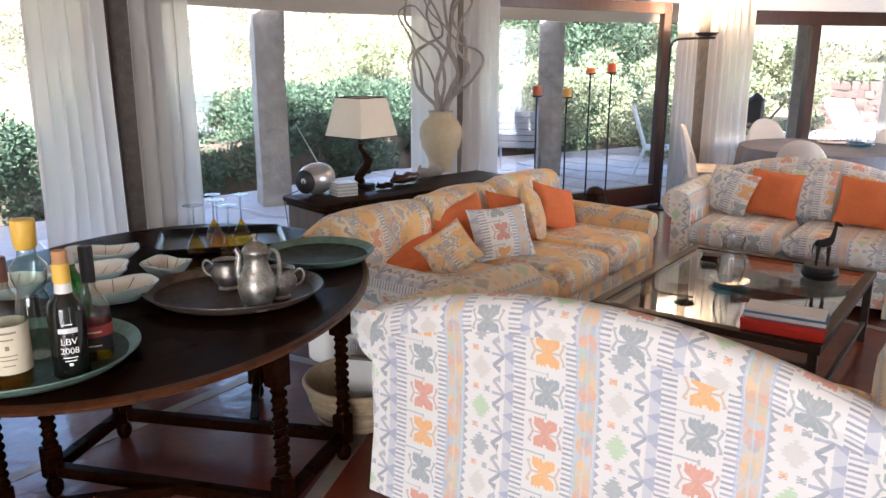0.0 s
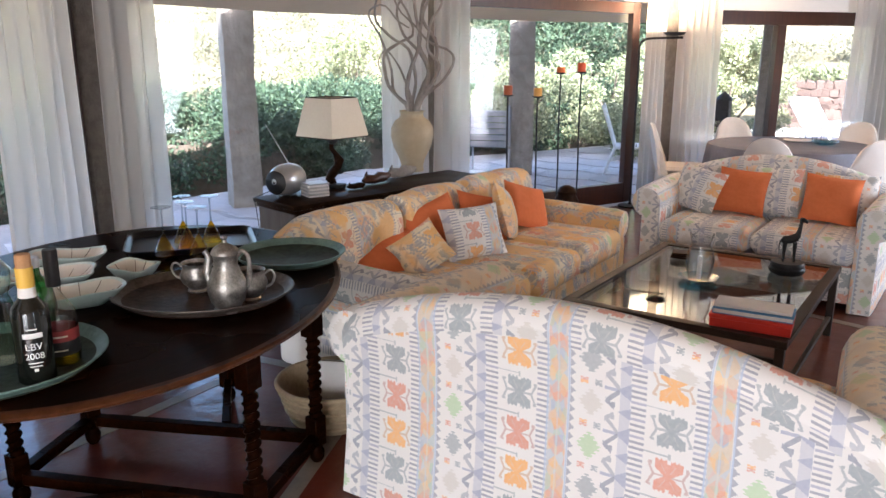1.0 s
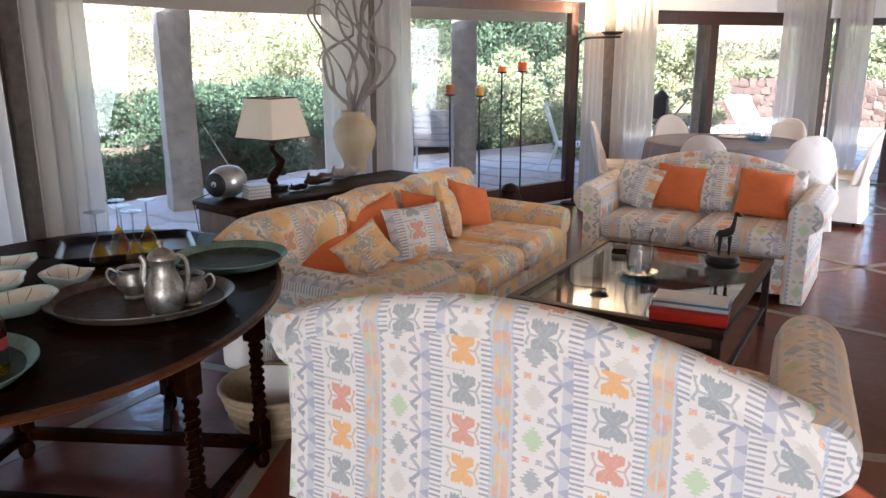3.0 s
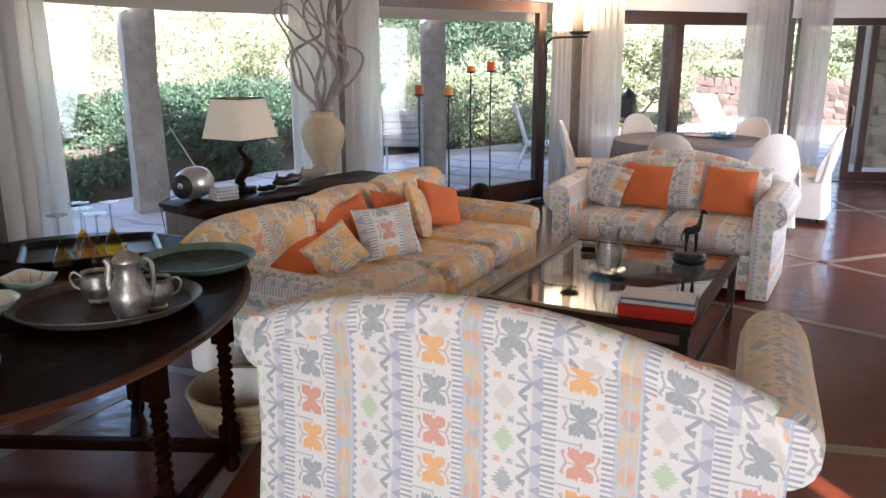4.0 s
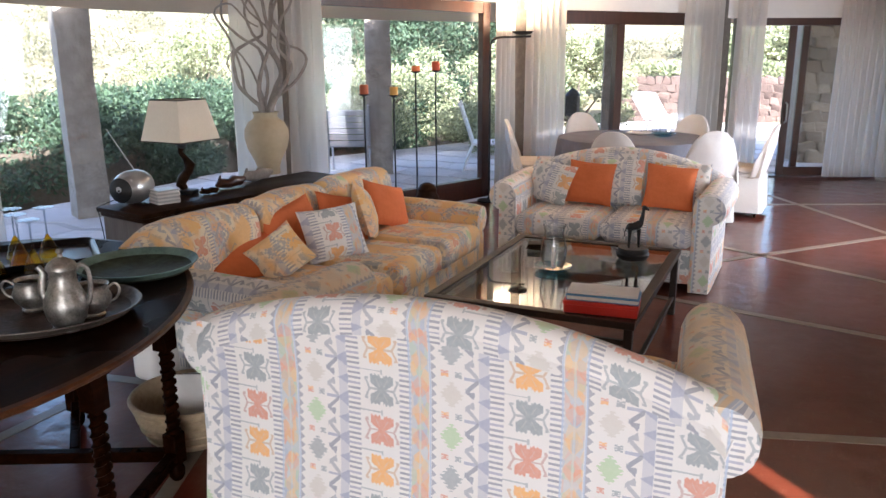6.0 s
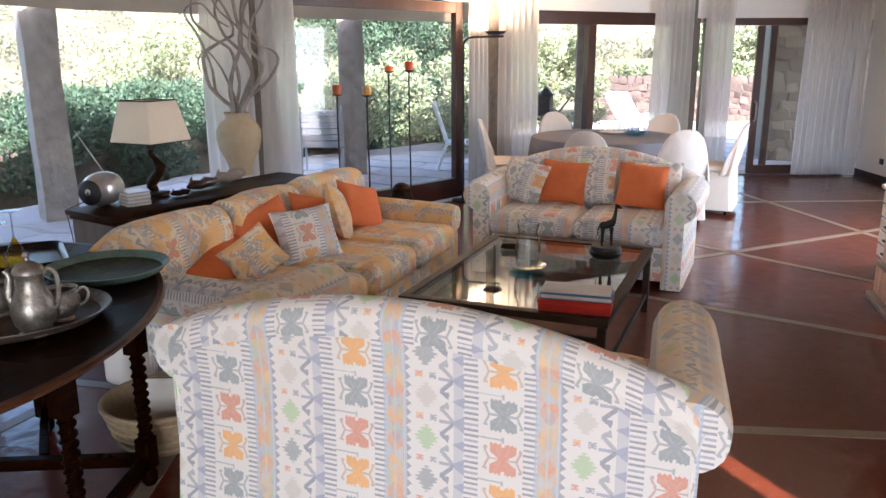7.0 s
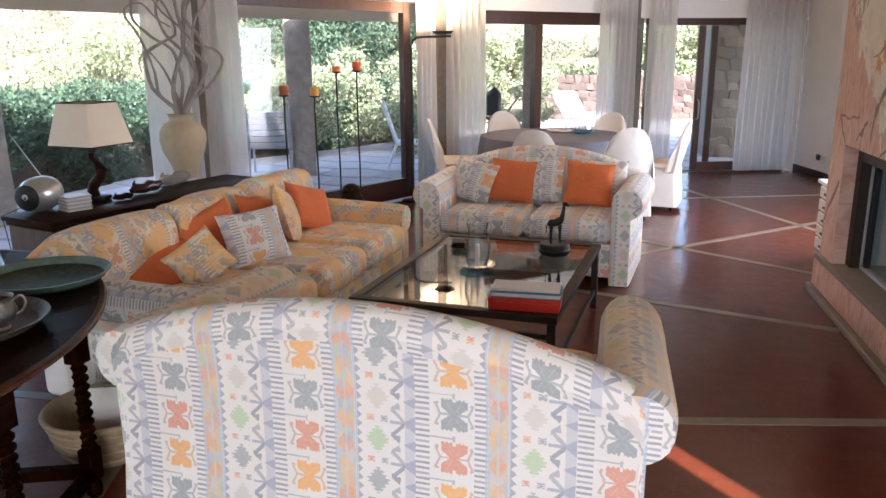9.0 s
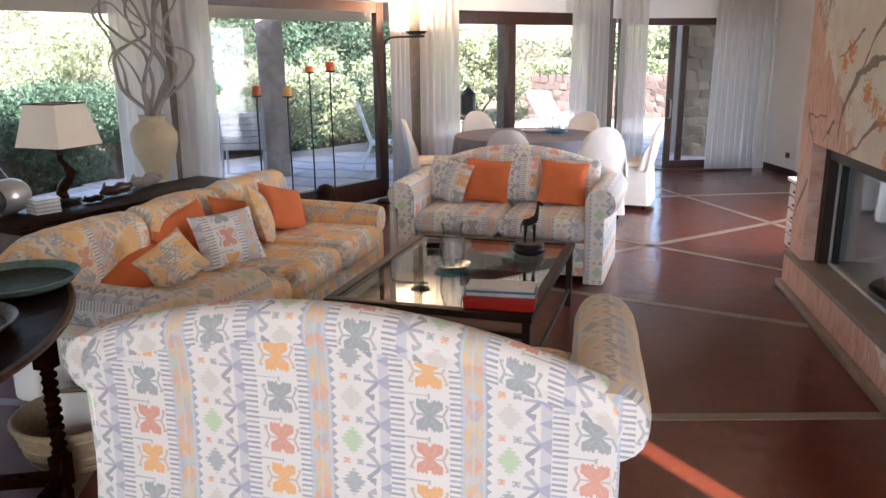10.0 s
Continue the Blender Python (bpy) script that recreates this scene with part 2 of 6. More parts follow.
def sheer_material(name, color, through_fac=0.12):
    m = bpy.data.materials.new(name)
    m.use_nodes = True
    nt = m.node_tree
    nt.nodes.remove(nt.nodes["Principled BSDF"])
    d, t, p, m1, m2 = (nt.nodes.new("ShaderNode" + k) for k in ("BsdfDiffuse", "BsdfTranslucent", "BsdfTransparent", "MixShader", "MixShader"))
    w = noise_tex(nt, coords(nt, "Object", (1, 1, 0.15)), 14, 4)
    c = mix(nt, V(nt, w) * 0.4, color, tuple(x * 0.88 for x in color))
    for n in (d, t):
        nt.links.new(c, n.inputs[0])
    m1.inputs[0].default_value = 0.66
    m2.inputs[0].default_value = through_fac
    nt.links.new(d.outputs[0], m1.inputs[1])
    nt.links.new(t.outputs[0], m1.inputs[2])
    nt.links.new(m1.outputs[0], m2.inputs[1])
    nt.links.new(p.outputs[0], m2.inputs[2])
    nt.links.new(m2.outputs[0], nt.nodes["Material Output"].inputs[0])
    return m


def leaf_material(name, dark, light):
    m, nt, b = mat(name, 0.55, 0.0, 0.35)
    g = nt.nodes.new("ShaderNodeNewGeometry")
    c = ramp(nt, g.outputs["Random Per Island"], [(0.0, dark), (0.6, light), (1.0, tuple(min(1, x * 1.5) for x in light))])
    nt.links.new(c, b.inputs["Base Color"])
    b.inputs["Transmission Weight"].default_value = 0.0
    return m


M = {}
M["kilim"] = kilim("kilim_print_cotton", (0.84, 0.815, 0.775))
# the near sofa's arms: faded print with warm golden light painted into its colour
M["kilim_warm"] = kilim("faded_warm_lit_kilim_cotton", (0.80, 0.71, 0.56), strength=-1.0, gold=0.38)
M["kilim_gold"] = kilim("kilim_print_cotton_gold", (0.84, 0.73, 0.54), gold=0.9)
M["floor"] = floor_material()
M["strip"] = simple("pale_stone_strip", (0.15, 0.115, 0.08), (0.25, 0.195, 0.14), 8, 0.4, bmp=0.2)
M["plaster"] = simple("white_plaster", (0.74, 0.73, 0.70), (0.80, 0.79, 0.76), 3, 0.9, bmp=0.15, bscale=60)
M["ceil"] = wood_material("honey_pine_ceiling", (0.44, 0.31, 0.19), (0.60, 0.45, 0.30), 0.55, (1, 14, 14))
M["soffit"] = simple("cream_eave_soffit", (0.62, 0.46, 0.30), (0.68, 0.52, 0.35), 4, 0.9)
M["mahog"] = wood_material("varnished_mahogany", (0.034, 0.010, 0.005), (0.075, 0.023, 0.010), 0.35, (14, 14, 1.2), 0.3)
M["oak"] = wood_material("dark_polished_oak", (0.0035, 0.0011, 0.0005), (0.021, 0.0060, 0.0020), 0.28, (10, 1.2, 10), 0.0)
M["oak"].node_tree.nodes["Principled BSDF"].inputs["Specular IOR Level"].default_value = 0.015
M["oak_edge"] = wood_material("worn_oak_edge", (0.035, 0.012, 0.005), (0.12, 0.042, 0.016), 0.4, (4, 4, 4))
M["oak_edge"].node_tree.nodes["Principled BSDF"].inputs["Specular IOR Level"].default_value = 0.12
M["console"] = wood_material("old_dark_chestnut", (0.014, 0.0065, 0.0035), (0.050, 0.024, 0.013), 0.34, (10, 1.0, 10), 0.0)
M["console"].node_tree.nodes["Principled BSDF"].inputs["Specular IOR Level"].default_value = 0.03
M["console_side"] = wood_material("worn_brown_chestnut", (0.11, 0.075, 0.052), (0.19, 0.14, 0.10), 0.55, (10, 10, 1.0))
M["pillar"] = simple("rough_grey_brown_render", (0.12, 0.105, 0.09), (0.22, 0.195, 0.165), 26, 0.95, bmp=0.6, bscale=60, dist=0.01)
M["granite"] = simple("rough_grey_granite", (0.20, 0.175, 0.15), (0.40, 0.36, 0.315), 9, 0.9, bmp=0.9, bscale=14, dist=0.03)
M["curtain"] = sheer_material("white_cotton_voile", (0.81, 0.785, 0.75), 0.12)
M["pane"] = pane_material("window_glass", gloss=0.7)
M["table_glass"] = pane_material("table_glass", (0.80, 0.86, 0.83), gloss=1.5)
M["bronze"] = simple("dark_brown_iron", (0.022, 0.014, 0.010), (0.040, 0.026, 0.018), 20, 0.5, 0.0, spec=0.25)
M["black"] = simple("black_iron", (0.012, 0.012, 0.013), (0.022, 0.021, 0.02), 30, 0.5, 0.3)
M["orange"] = simple("orange_cotton", (0.62, 0.155, 0.045), (0.74, 0.21, 0.07), 6, 0.9, bmp=0.35, bscale=30, dist=0.01)
M["slip"] = simple("white_cotton_slipcover", (0.64, 0.61, 0.58), (0.70, 0.67, 0.64), 4, 0.9, bmp=0.4, bscale=9, dist=0.02)
M["cloth"] = simple("grey_tablecloth", (0.14, 0.145, 0.18), (0.20, 0.20, 0.24), 5, 0.85, bmp=0.2, bscale=12)
M["shade"] = simple("cream_linen_shade", (0.72, 0.63, 0.50), (0.78, 0.69, 0.56), 60, 0.85, bmp=0.2, bscale=300, dist=0.002)
M["clay"] = simple("cream_stoneware", (0.40, 0.32, 0.205), (0.51, 0.42, 0.28), 4, 0.6, bmp=0.1)
M["branch"] = simple("bleached_twisted_wood", (0.20, 0.17, 0.15), (0.40, 0.36, 0.32), 12, 0.85, bmp=0.6, bscale=40)
M["pewter"] = simple("worn_pewter", (0.10, 0.095, 0.085), (0.46, 0.43, 0.39), 22, 0.40, 0.85, bmp=0.5, bscale=45, rvar=0.25)
# rubbed rim, its highlight painted in as a lighter copper
M["copper_rim"] = simple("rubbed_highlit_copper_rim", (0.030, 0.022, 0.017), (0.17, 0.135, 0.11), 18, 0.45, 0.3, bmp=0.4, bscale=60, spec=0.2)
M["copper_brown"] = simple("tarnished_copper", (0.006, 0.004, 0.003), (0.105, 0.074, 0.058), 8, 0.55, 0.15, bmp=0.5, bscale=60, rvar=0.25, spec=0.08)
M["verdigris"] = simple("green_patinated_copper", (0.005, 0.006, 0.004), (0.085, 0.110, 0.080), 7, 0.6, 0.1, bmp=0.35, bscale=40, rvar=0.25, spec=0.08)
M["verdigris_rim"] = simple("verdigris_rim", (0.08, 0.13, 0.11), (0.20, 0.31, 0.27), 14, 0.6, 0.3, bmp=0.3)
M["tray_black"] = simple("black_lacquer", (0.008, 0.007, 0.007), (0.015, 0.013, 0.012), 8, 0.3, bmp=0.05, spec=0.2)
M["silver"] = simple("silver_plastic", (0.50, 0.50, 0.50), (0.58, 0.58, 0.58), 30, 0.3, 0.7, bmp=0)
M["paper"] = simple("white_paper", (0.74, 0.72, 0.70), (0.80, 0.78, 0.76), 30, 0.8, bmp=0)
M["red"] = simple("red_card_box", (0.52, 0.022, 0.012), (0.60, 0.035, 0.018), 12, 0.45, bmp=0.05)
M["blue"] = simple("blue_book_cloth", (0.045, 0.20, 0.42), (0.06, 0.25, 0.50), 12, 0.5, bmp=0.05)
M["straw"] = simple("pale_wicker", (0.26, 0.19, 0.11), (0.42, 0.32, 0.20), 40, 0.8, bmp=0.6, bscale=80)
M["stone"] = simple("pink_grey_field_stone", (0.075, 0.050, 0.043), (0.15, 0.105, 0.09), 6, 0.9, bmp=0.8, bscale=16, dist=0.02, jitter=0.5)
M["stone_tan"] = simple("tan_split_stone", (0.27, 0.22, 0.155), (0.46, 0.39, 0.29), 7, 0.9, bmp=0.6, bscale=24, dist=0.012, jitter=0.5)
M["mortar_tan"] = simple("tan_mortar", (0.30, 0.25, 0.19), (0.40, 0.34, 0.27), 12, 0.95, bmp=0.6)
M["mortar"] = simple("dark_mortar", (0.07, 0.055, 0.045), (0.12, 0.10, 0.08), 12, 0.95, bmp=0.6)
M["flag"] = simple("grey_pink_flagstone", (0.44, 0.40, 0.39), (0.60, 0.55, 0.53), 5, 0.8, bmp=0.4, bscale=20, jitter=0.35)
M["terrace"] = simple("sunlit_terrace_stone", (0.36, 0.33, 0.31), (0.46, 0.42, 0.40), 6, 0.8, bmp=0.3)
M["ground"] = simple("dry_grass_ground", (0.13, 0.11, 0.06), (0.25, 0.215, 0.13), 0.9, 0.95, bmp=0.5)
M["leaf"] = leaf_material("hedge_leaf", (0.020, 0.040, 0.027), (0.055, 0.090, 0.052))
M["leaf_pale"] = leaf_material("maquis_leaf", (0.10, 0.125, 0.065), (0.27, 0.29, 0.17))
M["scrub_leaf"] = leaf_material("dry_scrub_leaf", (0.055, 0.062, 0.040), (0.16, 0.16, 0.11))
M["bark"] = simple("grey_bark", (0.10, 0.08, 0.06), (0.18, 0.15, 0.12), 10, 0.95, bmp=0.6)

# ---- mesh helpers ----
def thing(name, m=None, label="", category="", group="", kind=""):
    ob = new(name)
    ob.empty_display_size = 0.05
    if m is not None:
        ob.matrix_basis = m
    return tagged(ob, label, category, group, kind)


def mesh_of(name, bm, material, smooth=True):
    me = bpy.data.meshes.new(name)
    bm.normal_update()
    bm.to_mesh(me)
    bm.free()
    if smooth:
        for p in me.polygons:
            p.use_smooth = True
        me.set_sharp_from_angle(angle=radians(38))
    me.materials.append(material)
    return me


def part(name, bm, material, parent=None, label="", m=None, smooth=True):
    ob = new(name, mesh_of(name, bm, material, smooth))
    ob.parent = parent
    if m is not None:
        ob.matrix_basis = m
    return tagged(ob, label)


def box(bm, x0, y0, z0, x1, y1, z1, bevel=0.004, seg=1, m=None):
    r = bmesh.ops.create_cube(bm, size=1)["verts"]
    for v in r:
        v.co = Vector((x0 + (v.co.x + 0.5) * (x1 - x0), y0 + (v.co.y + 0.5) * (y1 - y0), z0 + (v.co.z + 0.5) * (z1 - z0)))
    if bevel:
        es = list({e for v in r for e in v.link_edges})
        out = bmesh.ops.bevel(bm, geom=es, offset=bevel, segments=seg, affect="EDGES", profile=0.5)
        r = list({v for f in out["faces"] for v in f.verts} | {v for v in r if v.is_valid})
    if m is not None:
        bmesh.ops.transform(bm, matrix=m, verts=r)
    return bm


def B(*a, **k):
    return box(bmesh.new(), *a, **k)


def lathe(bm, prof, n=28, m=None, cap=True):
    """Turns a profile of (radius, height) round the z axis."""
    rings = []
    for r, z in prof:
        rings.append([bm.verts.new((r * math.cos(2 * math.pi * i / n), r * math.sin(2 * math.pi * i / n), z)) for i in range(n)])
    for a, b in zip(rings, rings[1:]):
        for i in range(n):
            bm.faces.new((a[i], a[(i + 1) % n], b[(i + 1) % n], b[i]))
    if cap:
        if prof[0][0] > 1e-4:
            bm.faces.new(list(reversed(rings[0])))
        if prof[-1][0] > 1e-4:
            bm.faces.new(rings[-1])
    if m is not None:
        bmesh.ops.transform(bm, matrix=m, verts=[v for r in rings for v in r])
    return bm


def smooth_path(pts, k=5):
    """Catmull-Rom points through a path."""
    p = [Vector(q) for q in pts]
    out = []
    for j in range(len(p) - 1):
        a, b, c, d = p[max(j - 1, 0)], p[j], p[j + 1], p[min(j + 2, len(p) - 1)]
        for i in range(k):
            t = i / k
            out.append(0.5 * ((2 * b) + (c - a) * t + (2 * a - 5 * b + 4 * c - d) * t * t + (3 * b - a - 3 * c + d) * t ** 3))
    return out + [p[-1]]


def tube(bm, pts, rad, n=8):
    """A round bar along points; rad is a number or one for each point."""
    pts = [Vector(p) for p in pts]
    rads = rad if isinstance(rad, (list, tuple)) else [rad] * len(pts)
    rings, side = [], None
    for i, p in enumerate(pts):
        d = (pts[min(i + 1, len(pts) - 1)] - pts[max(i - 1, 0)]).normalized()
        if side is None:
            side = d.orthogonal().normalized()
        side = (side - d * side.dot(d)).normalized()
        up = d.cross(side)
        rings.append([bm.verts.new(p + (side * math.cos(a) + up * math.sin(a)) * rads[i]) for a in (2 * math.pi * k / n for k in range(n))])
    for a, b in zip(rings, rings[1:]):
        for i in range(n):
            bm.faces.new((a[i], a[(i + 1) % n], b[(i + 1) % n], b[i]))
    bm.faces.new(list(reversed(rings[0])))
    bm.faces.new(rings[-1])
    return bm


def loft(bm, sections, along, turned=False, u0=0.0, v0=0.0):
    """Skins closed sections of equal length. UV in metres: the station and the way round the section (swapped when turned)."""
    uv = bm.loops.layers.uv.verify()
    rings = [[bm.verts.new(p) for p in s] for s in sections]
    n = len(sections[0])
    arc = [0.0]
    mid = sections[len(sections) // 2]
    for i in range(n):
        arc.append(arc[-1] + (Vector(mid[(i + 1) % n]) - Vector(mid[i])).length)
    for k in range(len(rings) - 1):
        for i in range(n):
            f = bm.faces.new((rings[k][i], rings[k + 1][i], rings[k + 1][(i + 1) % n], rings[k][(i + 1) % n]))
            for lp, (s, a) in zip(f.loops, ((along[k], arc[i]), (along[k + 1], arc[i]), (along[k + 1], arc[i + 1]), (along[k], arc[i + 1]))):
                lp[uv].uv = (a + u0, s + v0) if turned else (s + u0, a + v0)
    for ring, rev in ((rings[0], False), (rings[-1], True)):
        f = bm.faces.new(list(reversed(ring)) if rev else ring)
        nrm = (Vector(ring[1].co) - ring[0].co).cross(ring[n // 2].co - ring[0].co)
        for lp in f.loops:
            c = lp.vert.co
            lp[uv].uv = (c.x + u0, c.z + v0) if abs(nrm.y) >= abs(nrm.x) else (c.y + u0, c.z + v0)
    bmesh.ops.recalc_face_normals(bm, faces=bm.faces)
    return bm


def rounded(w, h, r, n=5):
    """A rounded rectangle round the origin, as (a, b)."""
    out = []
    for cx, cy, a0 in ((w / 2 - r, h / 2 - r, 0), (-w / 2 + r, h / 2 - r, 90), (-w / 2 + r, -h / 2 + r, 180), (w / 2 - r, -h / 2 + r, 270)):
        for k in range(n + 1):
            a = radians(a0 + 90 * k / n)
            out.append((cx + r * math.cos(a), cy + r * math.sin(a)))
    return out


def cushion(bm, w, d, h, r=0.05, puff=0.02, u0=0.0, v0=0.0, n=14):
    """A stuffed block centred on x and y, its underside at z = 0, domed on top."""
    secs, along = [], []
    for k in range(n + 1):
        s = -1 + 2 * k / n
        x = s * w / 2
        e = max(0.0, (abs(s) - (1 - 2 * r / w)) / (2 * r / w))
        shrink = r * (1 - math.sqrt(max(0.0, 1 - e * e)))
        sec = []
        for a, b in rounded(d - 2 * shrink * 0.6, h - 1.6 * shrink, min(r, h * 0.45) * (1 - 0.35 * e)):
            dome = puff * (1 - s ** 4) * (1 - (2 * a / d) ** 4) if b > 0 else 0
            sec.append((x, a, h / 2 + b + dome + 0.003 * noise.noise((x * 9 + u0 * 7, a * 9, b * 5))))
        secs.append(sec)
        along.append(x)
    return loft(bm, secs, along, False, u0, v0)


def pillow(bm, w, h, t, n=14, u0=0.0):
    """A loose cushion standing in the xz plane, its lower edge at z = 0, with drawn-in sides and pointed corners."""
    uv = bm.loops.layers.uv.verify()
    for side in (1, -1):
        g = []
        for i in range(n + 1):
            row = []
            for j in range(n + 1):
                s, q = -1 + 2 * i / n, -1 + 2 * j / n
                pinch = 0.07
                x = s * w / 2 * (1 - pinch * (1 - q * q))
                z = q * h / 2 * (1 - pinch * (1 - s * s))
                th = t / 2 * (max(0.0, 1 - s * s) * max(0.0, 1 - q * q)) ** 0.42
                th += 0.006 * noise.noise((x * 14 + u0, z * 14, side)) * min(1, th * 30)
                row.append(bm.verts.new((x, side * th, z + h / 2)))
            g.append(row)
        for i in range(n):
            for j in range(n):
                vs = (g[i][j], g[i + 1][j], g[i + 1][j + 1], g[i][j + 1])
                f = bm.faces.new(vs if side < 0 else tuple(reversed(vs)))
                for lp in f.loops:
                    lp[uv].uv = (lp.vert.co.x + u0 + 0.3, lp.vert.co.z + u0)
    bmesh.ops.remove_doubles(bm, verts=bm.verts, dist=0.0008)
    return bm


# ---- the room: a polygon of facets, clockwise seen from above ----
P0, P1, P2, P3, P4, P5 = (-3.05, -0.20), (-4.09, 2.75), (-4.09, 5.90), (-2.90, 8.78), (-0.85, 11.00), (1.30, 11.87)
P6, P7, P8, P9 = (1.58, 11.05), (2.3, 5.9), (2.3, -3.5), (-2.2, -3.5)
HEAD, TOP = 2.15, 2.70


def facet(a, b):
    """The pose of a facet: x runs from a to b, y outwards, z up; and its length."""
    a, b = Vector((*a, 0)), Vector((*b, 0))
    d = b - a
    return pose(a.x, a.y, 0, 0, 0, math.degrees(math.atan2(d.y, d.x))), d.length


floor_bm = bmesh.new()
fv = [floor_bm.verts.new((x, y, 0)) for x, y in (P0, P1, P2, P3, P4, P5, P6, P7, P8, P9)]
ff = floor_bm.faces.new(fv)
if ff.normal.z < 0:
    ff.normal_flip()
ext = bmesh.ops.extrude_face_region(floor_bm, geom=[ff])
for e in ext["geom"]:
    if isinstance(e, bmesh.types.BMVert):
        e.co.z = -0.15
bmesh.ops.recalc_face_normals(floor_bm, faces=floor_bm.faces)
floor = tagged(part("floor", floor_bm, M["floor"], smooth=False), "polished oxide-red concrete floor with pale stone inlay strips", "floor", kind="structure")
c_bm = bmesh.new()
cv = [c_bm.verts.new((x, y, TOP)) for x, y in (P0, P1, P2, P3, P4, P5, P6, P7, P8, P9)]
cf = c_bm.faces.new(cv)
ext = bmesh.ops.extrude_face_region(c_bm, geom=[cf])
for e in ext["geom"]:
    if isinstance(e, bmesh.types.BMVert):
        e.co.z = TOP + 0.2
bmesh.ops.recalc_face_normals(c_bm, faces=c_bm.faces)
tagged(part("ceiling", c_bm, M["ceil"], smooth=False), "honey-coloured pine boarded ceiling", "ceiling", kind="structure")


def solid_wall(name, a, b, label="plain white plastered wall"):
    m, n = facet(a, b)
    tagged(part(name, B(0, 0, 0, n, 0.25, TOP, 0), M["plaster"], m=m, smooth=False), label, "wall", kind="structure")
    tagged(part("baseboard", B(0.0, -0.014, 0, n, -0.001, 0.09, 0.003), M["bronze"], m=m), "dark brown low baseboard", "baseboard", kind="structure")


for nm, a, b in (("wall_north_east", P5, P6), ("wall_south_west", P9, P0)):
    solid_wall(nm, a, b)


m67, n67 = facet(P6, P7)
for nm, s0, s1, z0, z1 in (("wall_east_far", 0.0, 2.6, 0, TOP), ("wall_east_far_end", 4.9, n67, 0, TOP), ("wall_east_far_head", 2.6, 4.9, 2.15, TOP)):
    tagged(part(nm, B(s0, 0, z0, s1, 0.25, z1, 0), M["plaster"], m=m67, smooth=False), "plain white plastered wall beyond the fireplace", "wall", kind="structure")
tagged(part("baseboard", B(0.0, -0.014, 0, 2.6, -0.001, 0.09, 0.003), M["bronze"], m=m67), "dark brown low baseboard", "baseboard", kind="structure")
m78, n78 = facet(P7, P8)
for nm, s0, s1 in (("wall_east", 0.0, 4.97), ("wall_east_south", 5.35, n78)):
    tagged(part(nm, B(s0, 0, 0, s1, 0.25, TOP, 0), M["plaster"], m=m78, smooth=False), "plain white plastered wall beside the side light", "wall", kind="structure")


def header_wall(name, a, b, z):
    m, n = facet(a, b)
    tagged(part(name, B(0, 0, z, n, 0.25, TOP, 0), M["plaster"], m=m, smooth=False), "white plastered wall above the glazing", "wall", kind="structure")


header_wall("wall_south", P8, P9, 2.32)
header_wall("wall_west_south", P0, P1, 2.32)
header_wall("wall_west", P1, P2, 2.32)
header_wall("wall_north_west", P2, P3, HEAD + 0.02)
header_wall("wall_north", P3, P4, 2.10)
header_wall("wall_north_slider", P4, P5, 2.045)


def glazing(name, a, b, s0, s1, zb, zt, fw, mullions=(), label="", rail=None, mul_w=0.07, depth=0.08):
    """A framed window between s0 and s1 along a facet."""
    m, n = facet(a, b)
    w = thing(name, m, label, "window", kind="structure")
    y0, y1 = 0.04, 0.04 + depth
    rail = rail or fw
    part("window_frame", B(s0, y0, zb, s0 + fw, y1, zt), M["mahog"], w)
    part("window_frame", B(s1 - fw, y0, zb, s1, y1, zt), M["mahog"], w)
    part("window_frame", B(s0 + fw, y0, zt - fw, s1 - fw, y1, zt), M["mahog"], w)
    part("window_sill", B(s0 + fw, y0, zb, s1 - fw, y1, zb + rail), M["mahog"], w)
    cuts = [s0 + fw, *mullions, s1 - fw]
    for c in mullions:
        part("mullion", B(c - mul_w / 2, y0 - 0.01, zb + rail, c + mul_w / 2, y1 + 0.01, zt - fw), M["mahog"], w)
    for c0, c1 in zip(cuts, cuts[1:]):
        k0 = c0 + (mul_w / 2 if c0 in mullions else 0)
        k1 = c1 - (mul_w / 2 if c1 in mullions else 0)
        p = part("pane", B(k0, y0 + 0.03, zb + rail, k1, y0 + 0.036, zt - fw, 0), M["pane"], w, "clear glass pane", smooth=False)
        p.visible_shadow = False
    return w


L01, L12, L23, L34, L45 = (facet(*q)[1] for q in ((P0, P1), (P1, P2), (P2, P3), (P3, P4), (P4, P5)))
m01, n01 = facet(P0, P1)
# unseen stretch, kept solid to hold window light off the near floor
tagged(part("wall_west_low", B(0.0, 0, 0, 1.88, 0.25, 2.32, 0), M["plaster"], m=m01, smooth=False), "plain white plastered wall beside the window", "wall", kind="structure")
glazing("window_1", P0, P1, 1.88, L01 - 0.15, 0.0, 2.32, 0.05, (), "tall fixed glass window with thin dark frame")
glazing("window_2", P1, P2, 0.15, L12 - 0.15, 0.0, 2.32, 0.05, (), "tall fixed glass window behind white curtains")
m89, n89 = facet(P8, P9)
tagged(part("wall_south_low", B(2.8, 0, 0, n89, 0.25, 2.32, 0), M["plaster"], m=m89, smooth=False), "plain white plastered wall beside the window", "wall", kind="structure")
glazing("window_5", P8, P9, 0.10, 2.80, 0.0, 2.32, 0.05, (1.45,), "wide glass window behind the seating group")
# added out of view, as an opening for the east fill lamp
glazing("window_7", P6, P7, 2.6, 4.9, 0.0, 2.15, 0.06, (3.75,), "unseen wide window added beyond the fireplace for the fill lamp")
